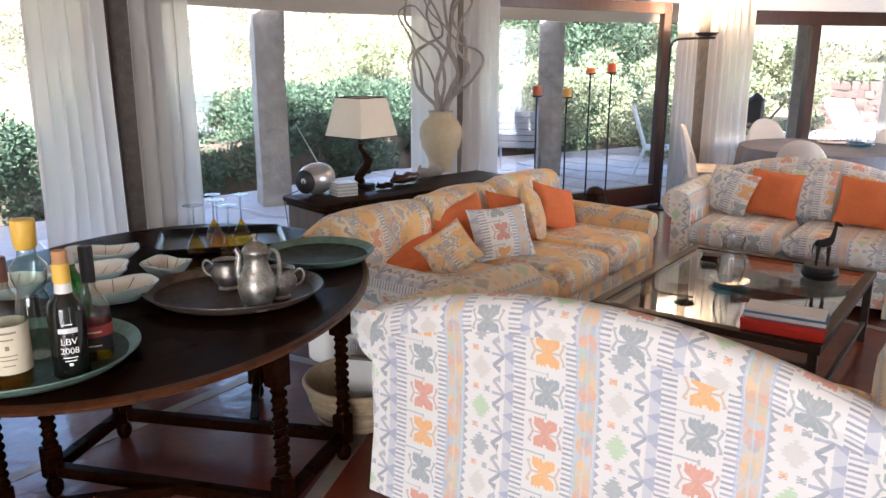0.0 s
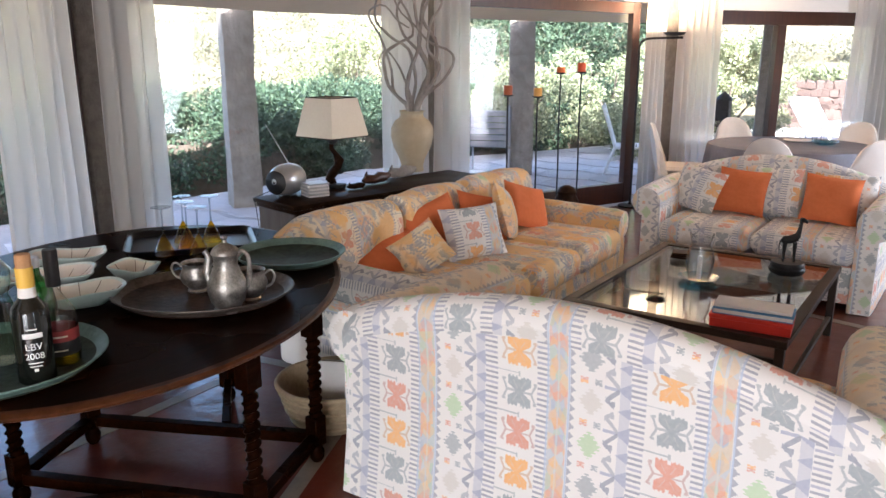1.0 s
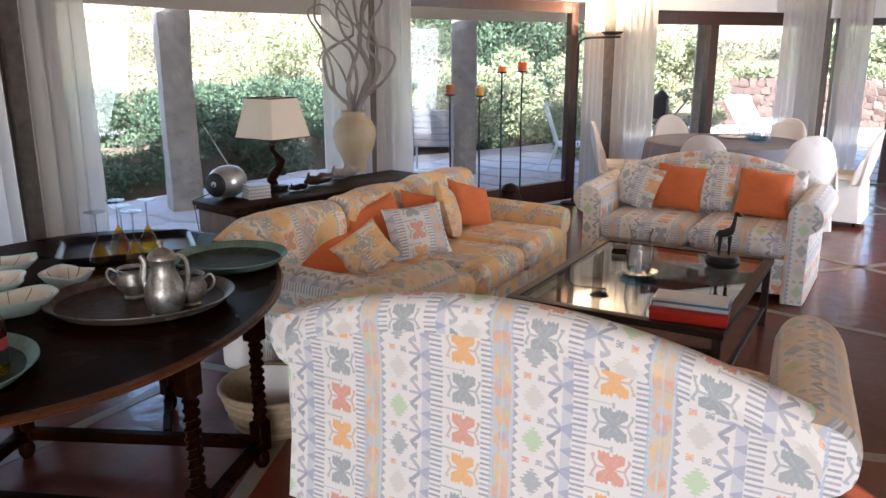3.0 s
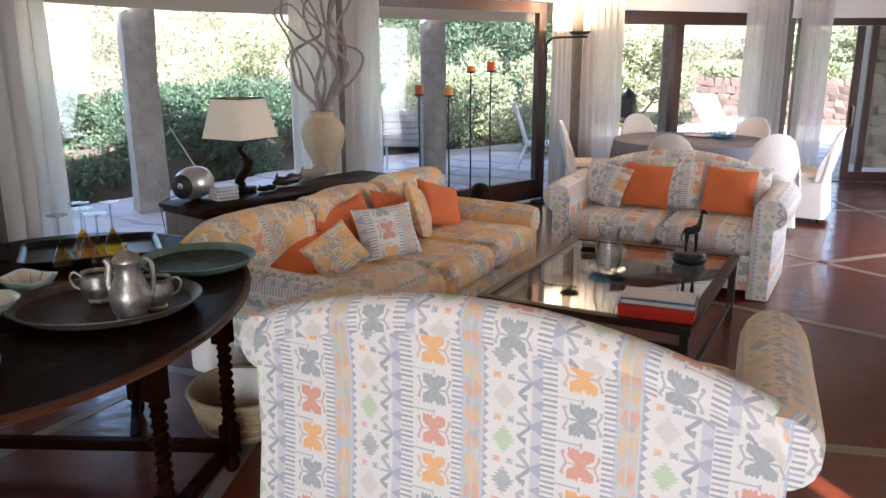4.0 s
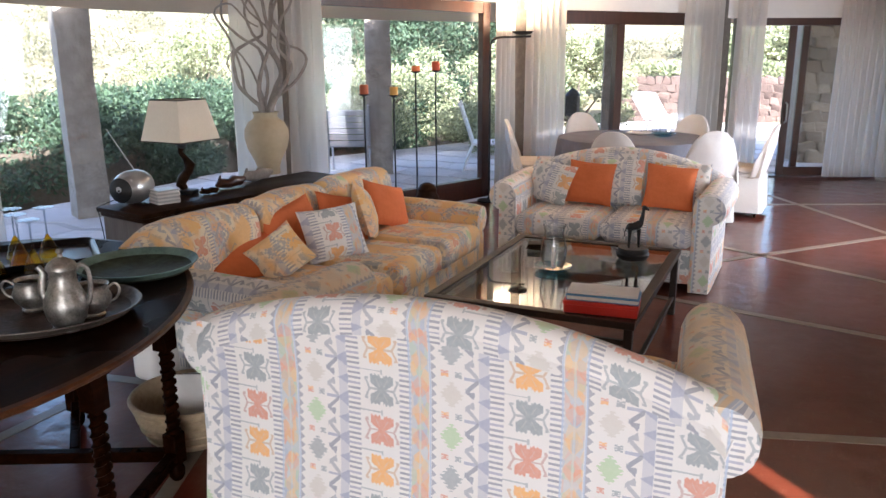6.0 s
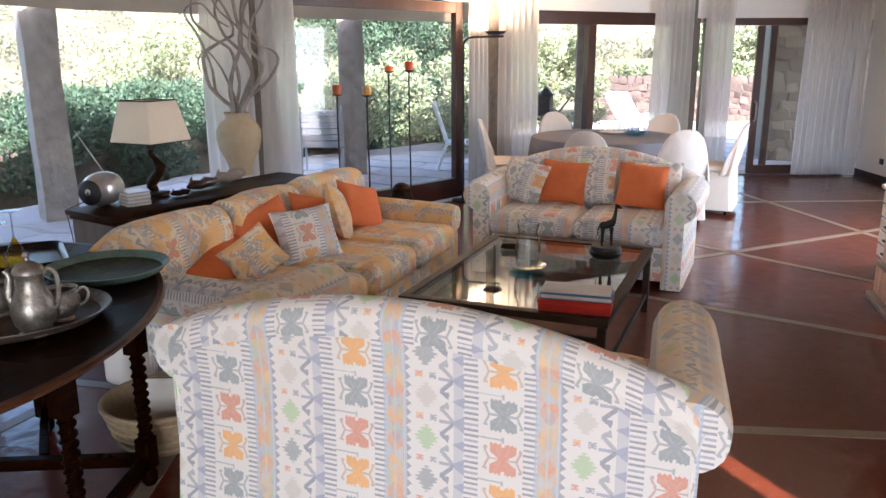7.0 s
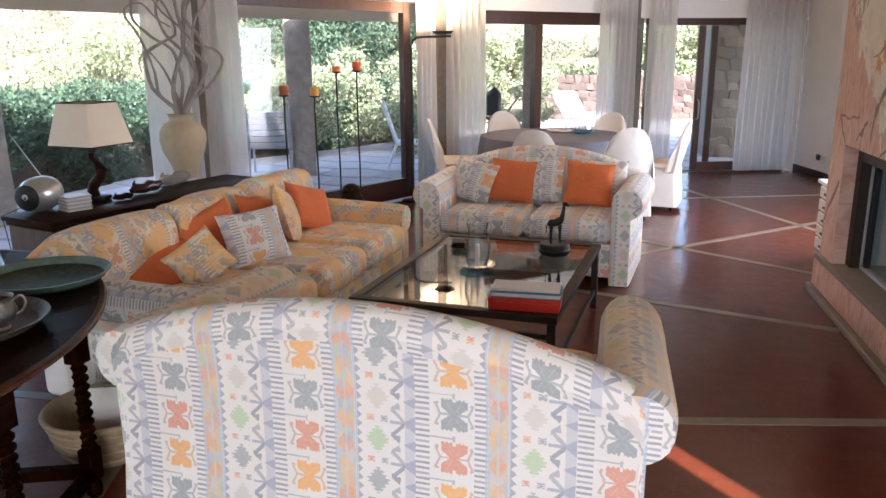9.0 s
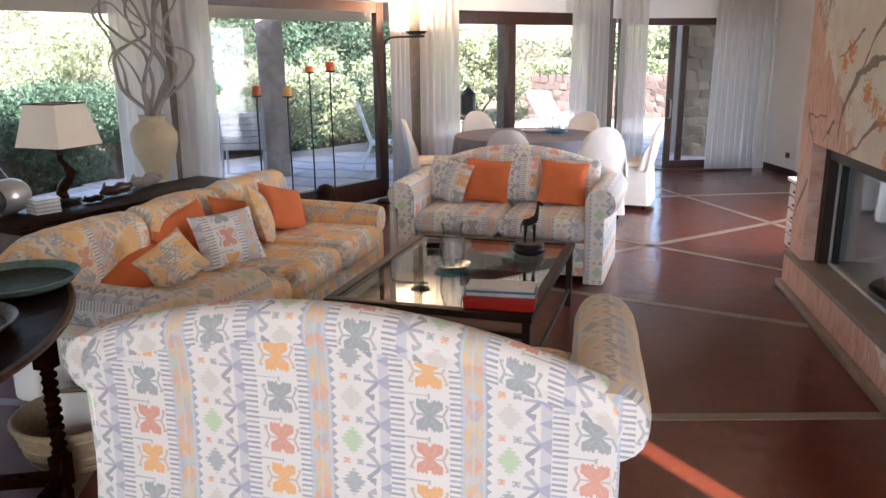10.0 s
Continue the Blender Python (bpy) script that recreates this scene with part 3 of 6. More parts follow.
glazing("window_6", P7, P8, 4.97, 5.35, 0.0, TOP, 0.012, (), "narrow full-height side light", depth=0.04)
glazing("window_3", P2, P3, 0.15, 2.70, 0.02, HEAD, 0.11, (), "large mahogany-framed glass door with deep bottom rail", 0.22)
glazing("window_4", P3, P4, 0.15, L34 - 0.15, 0.02, 2.10, 0.15, (1.44,), "mahogany-framed window with one upright behind the dining table", 0.10, 0.11)

# pillars between the facets
for p, ang, s, k in ((P1, 0, 0.30, "pillar"), (P2, 11, 0.24, "pillar"), (P3, 30, 0.26, "pillar"), (P4, 35, 0.24, "pillar"), (P0, -10, 0.3, "pillar")):
    tagged(part("pillar", B(-s / 2, -0.02, 0, s / 2, s * 0.9, TOP, 0.012), M["pillar"], m=pose(p[0], p[1], 0, 0, 0, ang + (90 if p in (P1, P2, P0) else 30))), "rough grey-brown rendered pillar between the windows", "pillar", kind="structure")


def curtain(a, b, s0, s1, z1=2.62, waves=None, flare=0.0, off=-0.13):
    """A pleated voile curtain along a facet, gathered at the top, with uneven folds."""
    m, n = facet(a, b)
    waves = waves or max(3, round((s1 - s0) / 0.085))
    bm = bmesh.new()
    nx, nz = waves * 8, 26
    rows = []
    ph = random.random() * 9
    for j in range(nz + 1):
        t = j / nz
        z = 0.025 + (z1 - 0.025) * t
        row = []
        for i in range(nx + 1):
            s = i / nx
            wob = 0.018 * noise.noise((s * 6 + ph, t * 1.5, ph))
            spread = 1 + flare * (1 - t)
            x = (s0 + s1) / 2 + (s - 0.5) * (s1 - s0) * spread + wob
            amp = (0.030 + 0.016 * noise.noise((s * 5, ph, t * 1.2))) * (0.75 + 0.4 * (1 - t))
            y = off + amp * math.sin(2 * math.pi * waves * s + 1.4 * noise.noise((s * 3, t * 0.8, ph))) + 0.012 * noise.noise((s * 20, t * 2, ph))
            row.append(bm.verts.new((x, y, z)))
        rows.append(row)
    for r0, r1 in zip(rows, rows[1:]):
        for i in range(nx):
            bm.faces.new((r0[i], r0[i + 1], r1[i + 1], r1[i]))
    c = thing("curtain", m, "sheer white cotton curtain hanging in folds to the floor", "curtain", "window curtains")
    part("cloth", bm, M["curtain"], c)
    rod = tube(bmesh.new(), [(s0 - 0.05, off, z1 + 0.01), (s1 + 0.05, off, z1 + 0.01)], 0.012)
    part("curtain_rail", rod, M["bronze"], c)
    return c

# sliding door in the north-east facet: fixed frame, one leaf pushed half open
m45, n45 = facet(P4, P5)
slider = thing("door_1", m45, "mahogany-framed glass sliding door standing half open", "door", kind="structure")
part("door_frame", B(0.15, 0.02, 1.955, n45 - 0.15, 0.14, 2.045), M["mahog"], slider)
part("door_frame", B(0.15, 0.02, 0, 0.24, 0.14, 1.955), M["mahog"], slider)
part("door_frame", B(n45 - 0.24, 0.02, 0, n45 - 0.15, 0.14, 1.955), M["mahog"], slider)
part("threshold", B(0.24, 0.02, 0, n45 - 0.24, 0.14, 0.015), M["mahog"], slider)
leaf = part("door_leaf", B(0.85, 0.03, 0.02, 0.94, 0.075, 1.95), M["mahog"], slider)
part("bottom_rail", B(0.94, 0.03, 0.02, n45 - 0.24, 0.075, 0.13), M["mahog"], leaf)
part("stile", B(1.045, 0.085, 0.02, 1.13, 0.13, 1.95), M["mahog"], leaf)
pn = part("pane", B(0.94, 0.05, 0.13, n45 - 0.24, 0.056, 1.95, 0), M["pane"], leaf, "clear glass pane", smooth=False)
pn.visible_shadow = False
hb = tube(bmesh.new(), [(0.888, 0.03, 0.72), (0.888, -0.02, 0.74), (0.888, -0.025, 0.85), (0.888, -0.02, 0.96), (0.888, 0.03, 0.98)], 0.011)
part("handle", hb, M["silver"], leaf, "pale metal pull handle")

for a, b, s0, s1, fl in ((P0, P1, 2.22, 2.72, 0.1), (P1, P2, -0.10, 0.25, 0.12), (P1, P2, 2.33, 2.92, 0.0), (P2, P3, -0.04, 0.34, 0.05), (P2, P3, 2.62, 2.92, 0.0),
                         (P3, P4, 0.05, 0.55, 0.04), (P3, P4, 2.25, 2.88, 0.0), (P4, P5, 0.10, 0.48, 0.0), (P4, P5, 1.40, 2.22, 0.06)):
    curtain(a, b, s0, s1, 2.66, None, fl)


# ---- upholstery ----
def arm_section(x, y, side, h, r, w, z0=0.006, n=14):
    """A rolled arm cut across: a panel with a scroll that hangs outwards."""
    cx, cz = x + side * (w / 2 + 0.35 * r), h - r
    pts = [(x, z0), (x, cz - 0.05)]
    for k in range(n + 1):
        a = radians(170 - 255 * k / n)
        pts.append((cx + side * r * math.cos(a), cz + r * math.sin(a)))
    pts += [(x + side * w, cz - 0.10), (x + side * w, z0)]
    return [(px, y, pz) for px, pz in pts]


def arm_part(parent, x, side, y0, y1, h, r, w, material, u0=0.0, droop=0.0, toe=0.0, end=None):
    secs, along = [], []
    k = 14
    for i in range(k + 1):
        t = i / k
        y = y0 + (y1 - y0) * t
        e = max(0.0, 1 - i / 1.2, 1 - (k - i) / 1.2)
        hh = h - droop * (1 - t) - 0.012 * e
        sec = arm_section(x + side * (0.012 * e - toe * (1 - t)), y, side, hh, r * (1 - 0.10 * e), w - 0.02 * e)
        secs.append([(p[0] + 0.004 * noise.noise((p[1] * 7, p[2] * 7, side)), p[1], p[2] + 0.004 * noise.noise((p[1] * 8, 3, p[0] * 8))) for p in sec])
        along.append(y)
    bm = loft(bmesh.new(), secs, along, True, u0)
    if end:
        # the last hand's width and the rear face take cloth without the painted warm light
        uv, n = bm.loops.layers.uv.verify(), len(secs[0])
        for fi, f in enumerate(bm.faces):
            if fi == k * n + 1 or (k - 1) * n <= fi < k * n:
                f.material_index = 1
                for lp in f.loops:
                    lp[uv].uv = (lp.vert.co.x * 0.9 + 0.31 - lp.vert.co.y * 0.3, lp.vert.co.z + 0.02)
    ob = part("arm", bm, material, parent)
    if end:
        ob.data.materials.append(end)
    return ob


def piping(parent, pts, material):
    return part("piping", tube(bmesh.new(), pts, 0.003, 6), material, parent)


def loveseat(name, m, W, D, hc, he, arm_h, label, u0=0.0, toe=0.03, flip=1, v0=0.02, arms="kilim"):
    """A two-seat sofa with a humped back and scroll arms; front at y = 0, back at y = D, facing -y."""
    s = thing(name, m, label, "sofa", "printed cotton sofas")
    K = M["kilim"]
    r, aw = 0.115, 0.15
    inner = W / 2 - aw - 0.085
    # back
    secs, along = [], []
    k = 40
    bw = W / 2 - 0.10
    for i in range(k + 1):
        q = -1 + 2 * i / k
        x = q * bw
        hump = 1 - q * q
        h = he + (hc - he) * hump
        if abs(q) > 0.96:
            h -= 0.03 * ((abs(q) - 0.96) / 0.04) ** 2
        t = 0.10
        lean = 0.035
        pts = [(D + 0.035, 0.006), (D + 0.005, h * 0.35), (D - 0.002, h * 0.7), (D + lean - 0.026, h - 0.115), (D + lean - 0.02, h - 0.075)]
        cy, cz, rr = D + lean - 0.02 - 0.07, h - 0.07, 0.07
        for j in range(9):
            a = radians(-5 + 190 * j / 8)
            pts.append((cy + rr * 1.02 * math.cos(a), cz + rr * math.sin(a)))
        pts += [(D - 0.16, h - 0.16), (D - 0.20, 0.40), (D - 0.20, 0.006)]
        secs.append([(x, py, pz) for py, pz in pts])
        along.append(x * flip)
    bm = loft(bmesh.new(), secs, along, False, u0, v0)
    # the main panel runs straight up; the rolled border is a second piece of cloth, turned upside down
    uv, n = bm.loops.layers.uv.verify(), len(secs[0])
    bm.verts.index_update()
    arc = [0.0]
    for i in range(n):
        arc.append(arc[-1] + (Vector(secs[k // 2][(i + 1) % n]) - Vector(secs[k // 2][i])).length)
    for fi, f in enumerate(bm.faces):
        if fi >= k * n:
            continue
        for lp in f.loops:
            st, i = divmod(lp.vert.index, n)
            i = n if fi % n == n - 1 and i == 0 else i
            u = along[st] + u0
            lp[uv].uv = (u, lp.vert.co.z - 0.05 + v0) if fi % n < 3 else (0.510 - u, 0.673 - (arc[i] - arc[3]))
    part("backrest", bm, K, s)
    for side in (-1, 1):
        a = arm_part(s, side * (W / 2 - aw - 0.085), side, 0.0, D - 0.004, arm_h, r, aw, M[arms], 0.12, 0.0, toe, K if arms != "kilim" else None)
        xx = side * (W / 2 - 0.115)
        piping(a, [(xx, D + 0.0, 0.06), (xx, D + 0.0, 0.30), (xx + side * 0.006, D + 0.0, arm_h - 0.19), (xx + side * 0.03, D - 0.001, arm_h - 0.10)], K)
    part("seat_base", box(bmesh.new(), -inner, 0.03, 0.05, inner, D - 0.2, 0.30, 0.02, 2), K, s)
    uvbox(s.children[-1])
    cw = inner - 0.004
    for side in (-1, 1):
        bm = cushion(bmesh.new(), cw, D - 0.26, 0.16, 0.05, 0.025, u0 + side * 0.6, 0.3)
        part("seat_cushion", bm, K, s, m=pose(side * cw / 2, (D - 0.26) / 2 + 0.0, 0.30))
    for side in (-1, 1):
        for y in (0.06, D - 0.08):
            part("foot", lathe(bmesh.new(), [(0.02, 0.0), (0.028, 0.05)], 10, pose(side * (W / 2 - 0.2), y, 0)), M["oak"], s, "small dark wooden foot")
    return s


def uvbox(ob):
    """Box-projected UV in metres."""
    me = ob.data
    lay = me.uv_layers.new(name="UVMap") if not me.uv_layers else me.uv_layers[0]
    for p in me.polygons:
        n = p.normal
        for li in p.loop_indices:
            c = me.vertices[me.loops[li].vertex_index].co
            if abs(n.z) > 0.7:
                lay.data[li].uv = (c.x, c.y)
            elif abs(n.x) > abs(n.y):
                lay.data[li].uv = (c.y, c.z)
            else:
                lay.data[li].uv = (c.x, c.z)


def long_sofa(name, m, W, D, label):
    """A three-seat sofa with separate rolled back cushions; front at y = 0, facing -y."""
    s = thing(name, m, label, "sofa", "printed cotton sofas")
    K = M["kilim_gold"]
    aw = 0.20
    inner = W / 2 - aw
    part("seat_base", box(bmesh.new(), -inner, 0.02, 0.05, inner, D - 0.12, 0.30, 0.02, 2), K, s)
    uvbox(s.children[-1])
    part("back_panel", box(bmesh.new(), -W / 2 - 0.10, D - 0.16, 0.05, W / 2 - 0.02, D, 0.64, 0.04, 3), M["kilim"], s)
    uvbox(s.children[-1])
    cw = 2 * inner / 3
    for i in range(3):
        bm = cushion(bmesh.new(), cw - 0.006, D - 0.30, 0.17, 0.055, 0.03, i * 0.37, 0.1 * i)
        part("seat_cushion", bm, K, s, m=pose(-inner + cw * (i + 0.5), (D - 0.30) / 2 - 0.01, 0.29))
    for i, (xa, xb) in enumerate(((-1.34, -0.44), (-0.44, 0.29), (0.29, 1.15))):
        secs, along = [], []
        k, bwid = 20, xb - xa - 0.008
        for j in range(k + 1):
            q = -1 + 2 * j / k
            near_tip = i == 0 and q < 0
            e = max(0.0, (abs(q) - 0.45) / 0.55) if near_tip else max(0.0, (abs(q) - 0.86) / 0.14)
            f = (1 - 0.72 * e ** 1.8) if near_tip else math.sqrt(max(0.0, 1 - e * e)) * 0.4 + 0.6
            hump = 0.022 * (1 - q * q)
            lift = 0.13 * (1 - f) if near_tip else 0.0
            sec = []
            for a in range(20):
                th = 2 * math.pi * a / 20
                ca, sa = math.cos(th), math.sin(th)
                yy = D - 0.10 + 0.135 * f * math.copysign(abs(ca) ** 0.8, ca) - 0.05 * (sa < 0) * abs(sa)
                zz = 0.605 + hump + lift + 0.195 * f * math.copysign(abs(sa) ** 0.8, sa)
                sec.append((q * bwid / 2, yy + 0.010 * noise.noise((q * 2 + i, th, 1)), zz + 0.012 * noise.noise((q * 3, th, i + 5))))
            secs.append(sec)
            along.append(q * bwid / 2)
        part("back_cushion", loft(bmesh.new(), secs, along, False, i * 0.43 + 0.2, i * 0.3), K, s, m=pose((xa + xb) / 2, 0, 0))
    for side in (-1, 1):
        arm_part(s, side * inner, side, 0.03, D - 0.1, 0.60, 0.10, 0.14, M["kilim"] if side < 0 else K, 0.22, 0.02)
    for side in (-1, 1):
        for y in (0.07, D - 0.08):
            part("foot", lathe(bmesh.new(), [(0.02, 0.0), (0.028, 0.05)], 10, pose(side * (W / 2 - 0.2), y, 0)), M["oak"], s, "small dark wooden foot")
    return s


def set_pillow(x, y, z, w, h, t, rx, ry, rz, material, label, u0=0.0):
    p = thing("throw_pillow", pose(x, y, z, rx, ry, rz), label, "pillow", "sofa pillows")
    part("cover", pillow(bmesh.new(), w, h, t, 14, u0), material, p)
    return p


NEAR = loveseat("sofa", pose(-1.003, 3.06, 0, 0, 0, 180), 1.935, 0.90, 0.883, 0.715, 0.725, "two-seat sofa in white kilim-print cotton with humped back", 0.273, 0.09, -1, 0.094, "kilim_warm")
FAR = loveseat("sofa", pose(-1.19, 5.50, 0), 1.76, 0.90, 0.89, 0.70, 0.70, "two-seat sofa in white kilim-print cotton with orange pillows", 0.1)
LEFT = long_sofa("sofa", pose(-1.92, 4.08, 0, 0, 0, 90), 2.36, 0.98, "three-seat sofa in golden kilim-print cotton, heaped with pillows")


# ---- coffee table ----
def coffee_table(m, w, d, h):
    t = thing("coffee_table", m, "low square iron coffee table with a clear glass top", "table")
    fr = 0.055
    fb = bmesh.new()
    for x0, y0, x1, y1 in ((0, 0, w, fr), (0, d - fr, w, d), (0, fr, fr, d - fr), (w - fr, fr, w, d - fr)):
        box(fb, x0 - w / 2, y0 - d / 2, h - 0.035, x1 - w / 2, y1 - d / 2, h, 0.003)
    part("frame", fb, M["bronze"], t)
    g = part("glass_top", B(-w / 2 + fr, -d / 2 + fr, h - 0.016, w / 2 - fr, d / 2 - fr, h - 0.006, 0), M["table_glass"], t, "clear greenish glass", smooth=False)
    g.visible_shadow = False
    for sx in (-1, 1):
        for sy in (-1, 1):
            x, y = sx * (w / 2 - 0.03), sy * (d / 2 - 0.03)
            part("leg", B(x - 0.02, y - 0.02, 0, x + 0.02, y + 0.02, h - 0.035, 0.003), M["bronze"], t)
    for sx in (-1, 1):
        x = sx * (w / 2 - 0.03)
        part("stretcher", B(x - 0.012, -d / 2 + 0.05, 0.10, x + 0.012, d / 2 - 0.05, 0.124, 0.002), M["bronze"], t)
    part("stretcher", B(-w / 2 + 0.05, -d / 2 + 0.018, 0.30, w / 2 - 0.05, -d / 2 + 0.042, 0.324, 0.002), M["bronze"], t)
    return t


coffee_table(pose(-1.12, 4.30, 0, 0, 0, -1.0), 1.06, 1.50, 0.42)


# ---- gate-leg table ----
def twist_leg(bm, x, y, z0, z1, r=0.030, turns=10):
    """A barley-twist leg with square blocks at its ends."""
    n, k = 14, 70
    rings = []
    for j in range(k + 1):
        z = z0 + (z1 - z0) * j / k
        ph = 2 * math.pi * turns * j / k
        ring = []
        for i in range(n):
            a = 2 * math.pi * i / n
            rr = r * (0.76 + 0.16 * math.cos(2 * (a - ph / 2)))
            ox, oy = 0.16 * r * math.cos(ph), 0.16 * r * math.sin(ph)
            ring.append(bm.verts.new((x + ox + rr * math.cos(a), y + oy + rr * math.sin(a), z)))
        rings.append(ring)
    for a, b in zip(rings, rings[1:]):
        for i in range(n):
            bm.faces.new((a[i], a[(i + 1) % n], b[(i + 1) % n], b[i]))
    return bm


def gate_leg_table():
    t = thing("gate_leg_table", pose(-2.70, 1.85, 0), "oval dark oak gate-leg table with barley-twist legs", "table")
    inv = Vector((-2.70, 1.85, 0))
    bm = bmesh.new()
    n = 96
    prof = [(0.985, 0.715), (0.998, 0.722), (1.0, 0.732), (0.992, 0.739), (0.97, 0.740)]
    rings = []
    c, s = math.cos(radians(35)), math.sin(radians(35))
    for k, z in prof:
        ring = []
        for i in range(n):
            a = 2 * math.pi * i / n
            u, v = 0.815 * k * math.cos(a), 1.115 * k * math.sin(a)
            ring.append(bm.verts.new((u * c - v * s, u * s + v * c, z)))
        rings.append(ring)
    for a, b in zip(rings, rings[1:]):
        for i in range(n):
            bm.faces.new((a[i], a[(i + 1) % n], b[(i + 1) % n], b[i]))
    edge_ob = part("edge_moulding", bm, M["oak_edge"], t, "worn lighter brown edge")
    bm = bmesh.new()
    flat = [[bm.verts.new((0.97 * (0.815 * math.cos(a) * c - 1.115 * math.sin(a) * s), 0.97 * (0.815 * math.cos(a) * s + 1.115 * math.sin(a) * c), z)) for a in (2 * math.pi * i / n for i in range(n))] for z in (0.740, 0.716)]
    bm.faces.new(flat[0])
    bm.faces.new(list(reversed(flat[1])))
    part("tabletop", bm, M["oak"], t, "polished dark oak top")
    A, F, H, K = (-2.11, 2.24), (-1.945, 1.765), (-3.00, 1.82), (-2.80, 1.41)
    G1, G2 = (-2.66, 1.17), (-2.84, 2.42)
    for p in (A, F, H, K, G1, G2):
        x, y = p[0] - inv.x, p[1] - inv.y
        lb = twist_leg(bmesh.new(), x, y, 0.20, 0.54)
        box(lb, x - 0.032, y - 0.032, 0.54, x + 0.032, y + 0.032, 0.714, 0.003)
        box(lb, x - 0.030, y - 0.030, 0.075, x + 0.030, y + 0.030, 0.20, 0.003)
        lathe(lb, [(0.018, 0.0), (0.030, 0.02), (0.032, 0.045), (0.02, 0.075)], 12, pose(x, y, 0))
        part("leg", lb, M["oak"], t, "barley-twist oak leg")

    def bar(name, p, q, z0, z1, w=0.022):
        a, b = Vector((p[0] - inv.x, p[1] - inv.y, 0)), Vector((q[0] - inv.x, q[1] - inv.y, 0))
        d = b - a
        mm = pose(a.x, a.y, 0, 0, 0, math.degrees(math.atan2(d.y, d.x)))
        part(name, B(0.03, -w, z0, d.length - 0.03, w, z1, 0.004), M["oak"], t, m=mm)

    for p, q in ((A, F), (H, K), (A, H), (F, K)):
        bar("stretcher", p, q, 0.085, 0.13)
        bar("apron", p, q, 0.625, 0.712, 0.012)
    mid1, mid2 = (-2.30, 1.61), (-2.46, 2.08)
    for p, q in ((G1, mid1), (G2, mid2)):
        bar("gate_rail", p, q, 0.088, 0.128, 0.018)
        bar("gate_rail", p, q, 0.64, 0.70, 0.018)
    return t


gate_leg_table()


# ---- console ----
def console():
    a, b = Vector((-3.67, 3.46, 0)), Vector((-3.33, 5.11, 0))
    d = b - a
    t = thing("console_table", pose(a.x, a.y, 0, 0, 0, math.degrees(math.atan2(d.y, d.x))), "long dark chestnut console table with worn moulded edge", "table")
    n = d.length
    tb = box(bmesh.new(), -0.02, -0.38, 0.71, n + 0.03, 0.07, 0.74, 0.006, 2)
    part("top", tb, M["console"], t)
    part("moulding", box(bmesh.new(), -0.005, -0.37, 0.685, n + 0.015, 0.055, 0.71, 0.006, 2), M["console"], t)
    part("body", box(bmesh.new(), 0.01, -0.36, 0.50, n, 0.04, 0.685, 0.004), M["console"], t)
    part("side_panel", box(bmesh.new(), 0.0, -0.355, 0.0, 0.035, 0.035, 0.685, 0.003), M["console_side"], t, "worn paler end board")
    part("side_panel", box(bmesh.new(), n - 0.035, -0.355, 0.0, n + 0.002, 0.035, 0.50, 0.003), M["console_side"], t)
    for i in range(3):
        x0 = 0.06 + i * (n - 0.1) / 3
        dr = part("drawer", box(bmesh.new(), x0, -0.372, 0.53, x0 + (n - 0.1) / 3 - 0.03, -0.358, 0.665, 0.003), M["console"], t)
        part("knob", lathe(bmesh.new(), [(0.006, 0), (0.013, 0.012), (0.011, 0.022), (0.0, 0.026)], 12, pose(x0 + (n - 0.1) / 6 - 0.015, -0.372, 0.6, 90)), M["black"], dr)
    return t


console()

# ---- outdoors ----
g = bmesh.new()
bmesh.ops.create_grid(g, x_segments=120, y_segments=120, size=120)
for v in g.verts:
    x, y = v.co.x - 3, v.co.y + 4
    r = math.hypot(x + 1, y - 3)
    rise = max(0.0, r - 15 - 5 * max(0.0, math.sin(math.atan2(y - 3, x + 1)) - 0.55))
    v.co = Vector((x, y, -0.20 + min(rise, 26) * 0.17 + rise * 0.012 + 0.25 * noise.noise((x * 0.12, y * 0.12, 0)) * min(1, rise / 5)))
tagged(part("ground", g, M["ground"]), "sun-bleached dry grass slope rising behind the house", "ground", kind="structure")
tb = bmesh.new()
edge = ((-8.3, -7), (-8.1, 3), (-7.7, 6), (-7.4, 9), (-7.0, 11.3), (-6.0, 13.4), (-5.0, 16.5), (-4.2, 20.0), (0, 21.3), (12, 22), (12, -7))
tv = [tb.verts.new((x, y, -0.055)) for x, y in edge]
tf = tb.faces.new(tv)
ext = bmesh.ops.extrude_face_region(tb, geom=[tf])
for e in ext["geom"]:
    if isinstance(e, bmesh.types.BMVert):
        e.co.z = -0.4
bmesh.ops.recalc_face_normals(tb, faces=tb.faces)
terrace = tagged(part("terrace", tb, M["terrace"], smooth=False), "pale pinkish stone terrace in bright sun", "pavement", kind="structure")

# eave: a roof slab sloping outwards all round the glazed side
OUT = 2.45
def outward(p, q, r, d):
    a = (Vector(q) - Vector(p)).normalized()
    b = (Vector(r) - Vector(q)).normalized()
    n = (Vector((-a.y, a.x)) + Vector((-b.y, b.x))).normalized()
    return (q[0] + n.x * d, q[1] + n.y * d)


pts = [P8, P9, P0, P1, P2, P3, P4, P5, P6]
eb = bmesh.new()
rin = [eb.verts.new((*pts[i], 2.36)) for i in range(1, 8)]
rout = [eb.verts.new((*outward(pts[i - 1], pts[i], pts[i + 1], OUT), 2.06)) for i in range(1, 8)]
fin = [eb.verts.new((*pts[i], 2.62)) for i in range(1, 8)]
fout = [eb.verts.new((*outward(pts[i - 1], pts[i], pts[i + 1], OUT), 2.20)) for i in range(1, 8)]
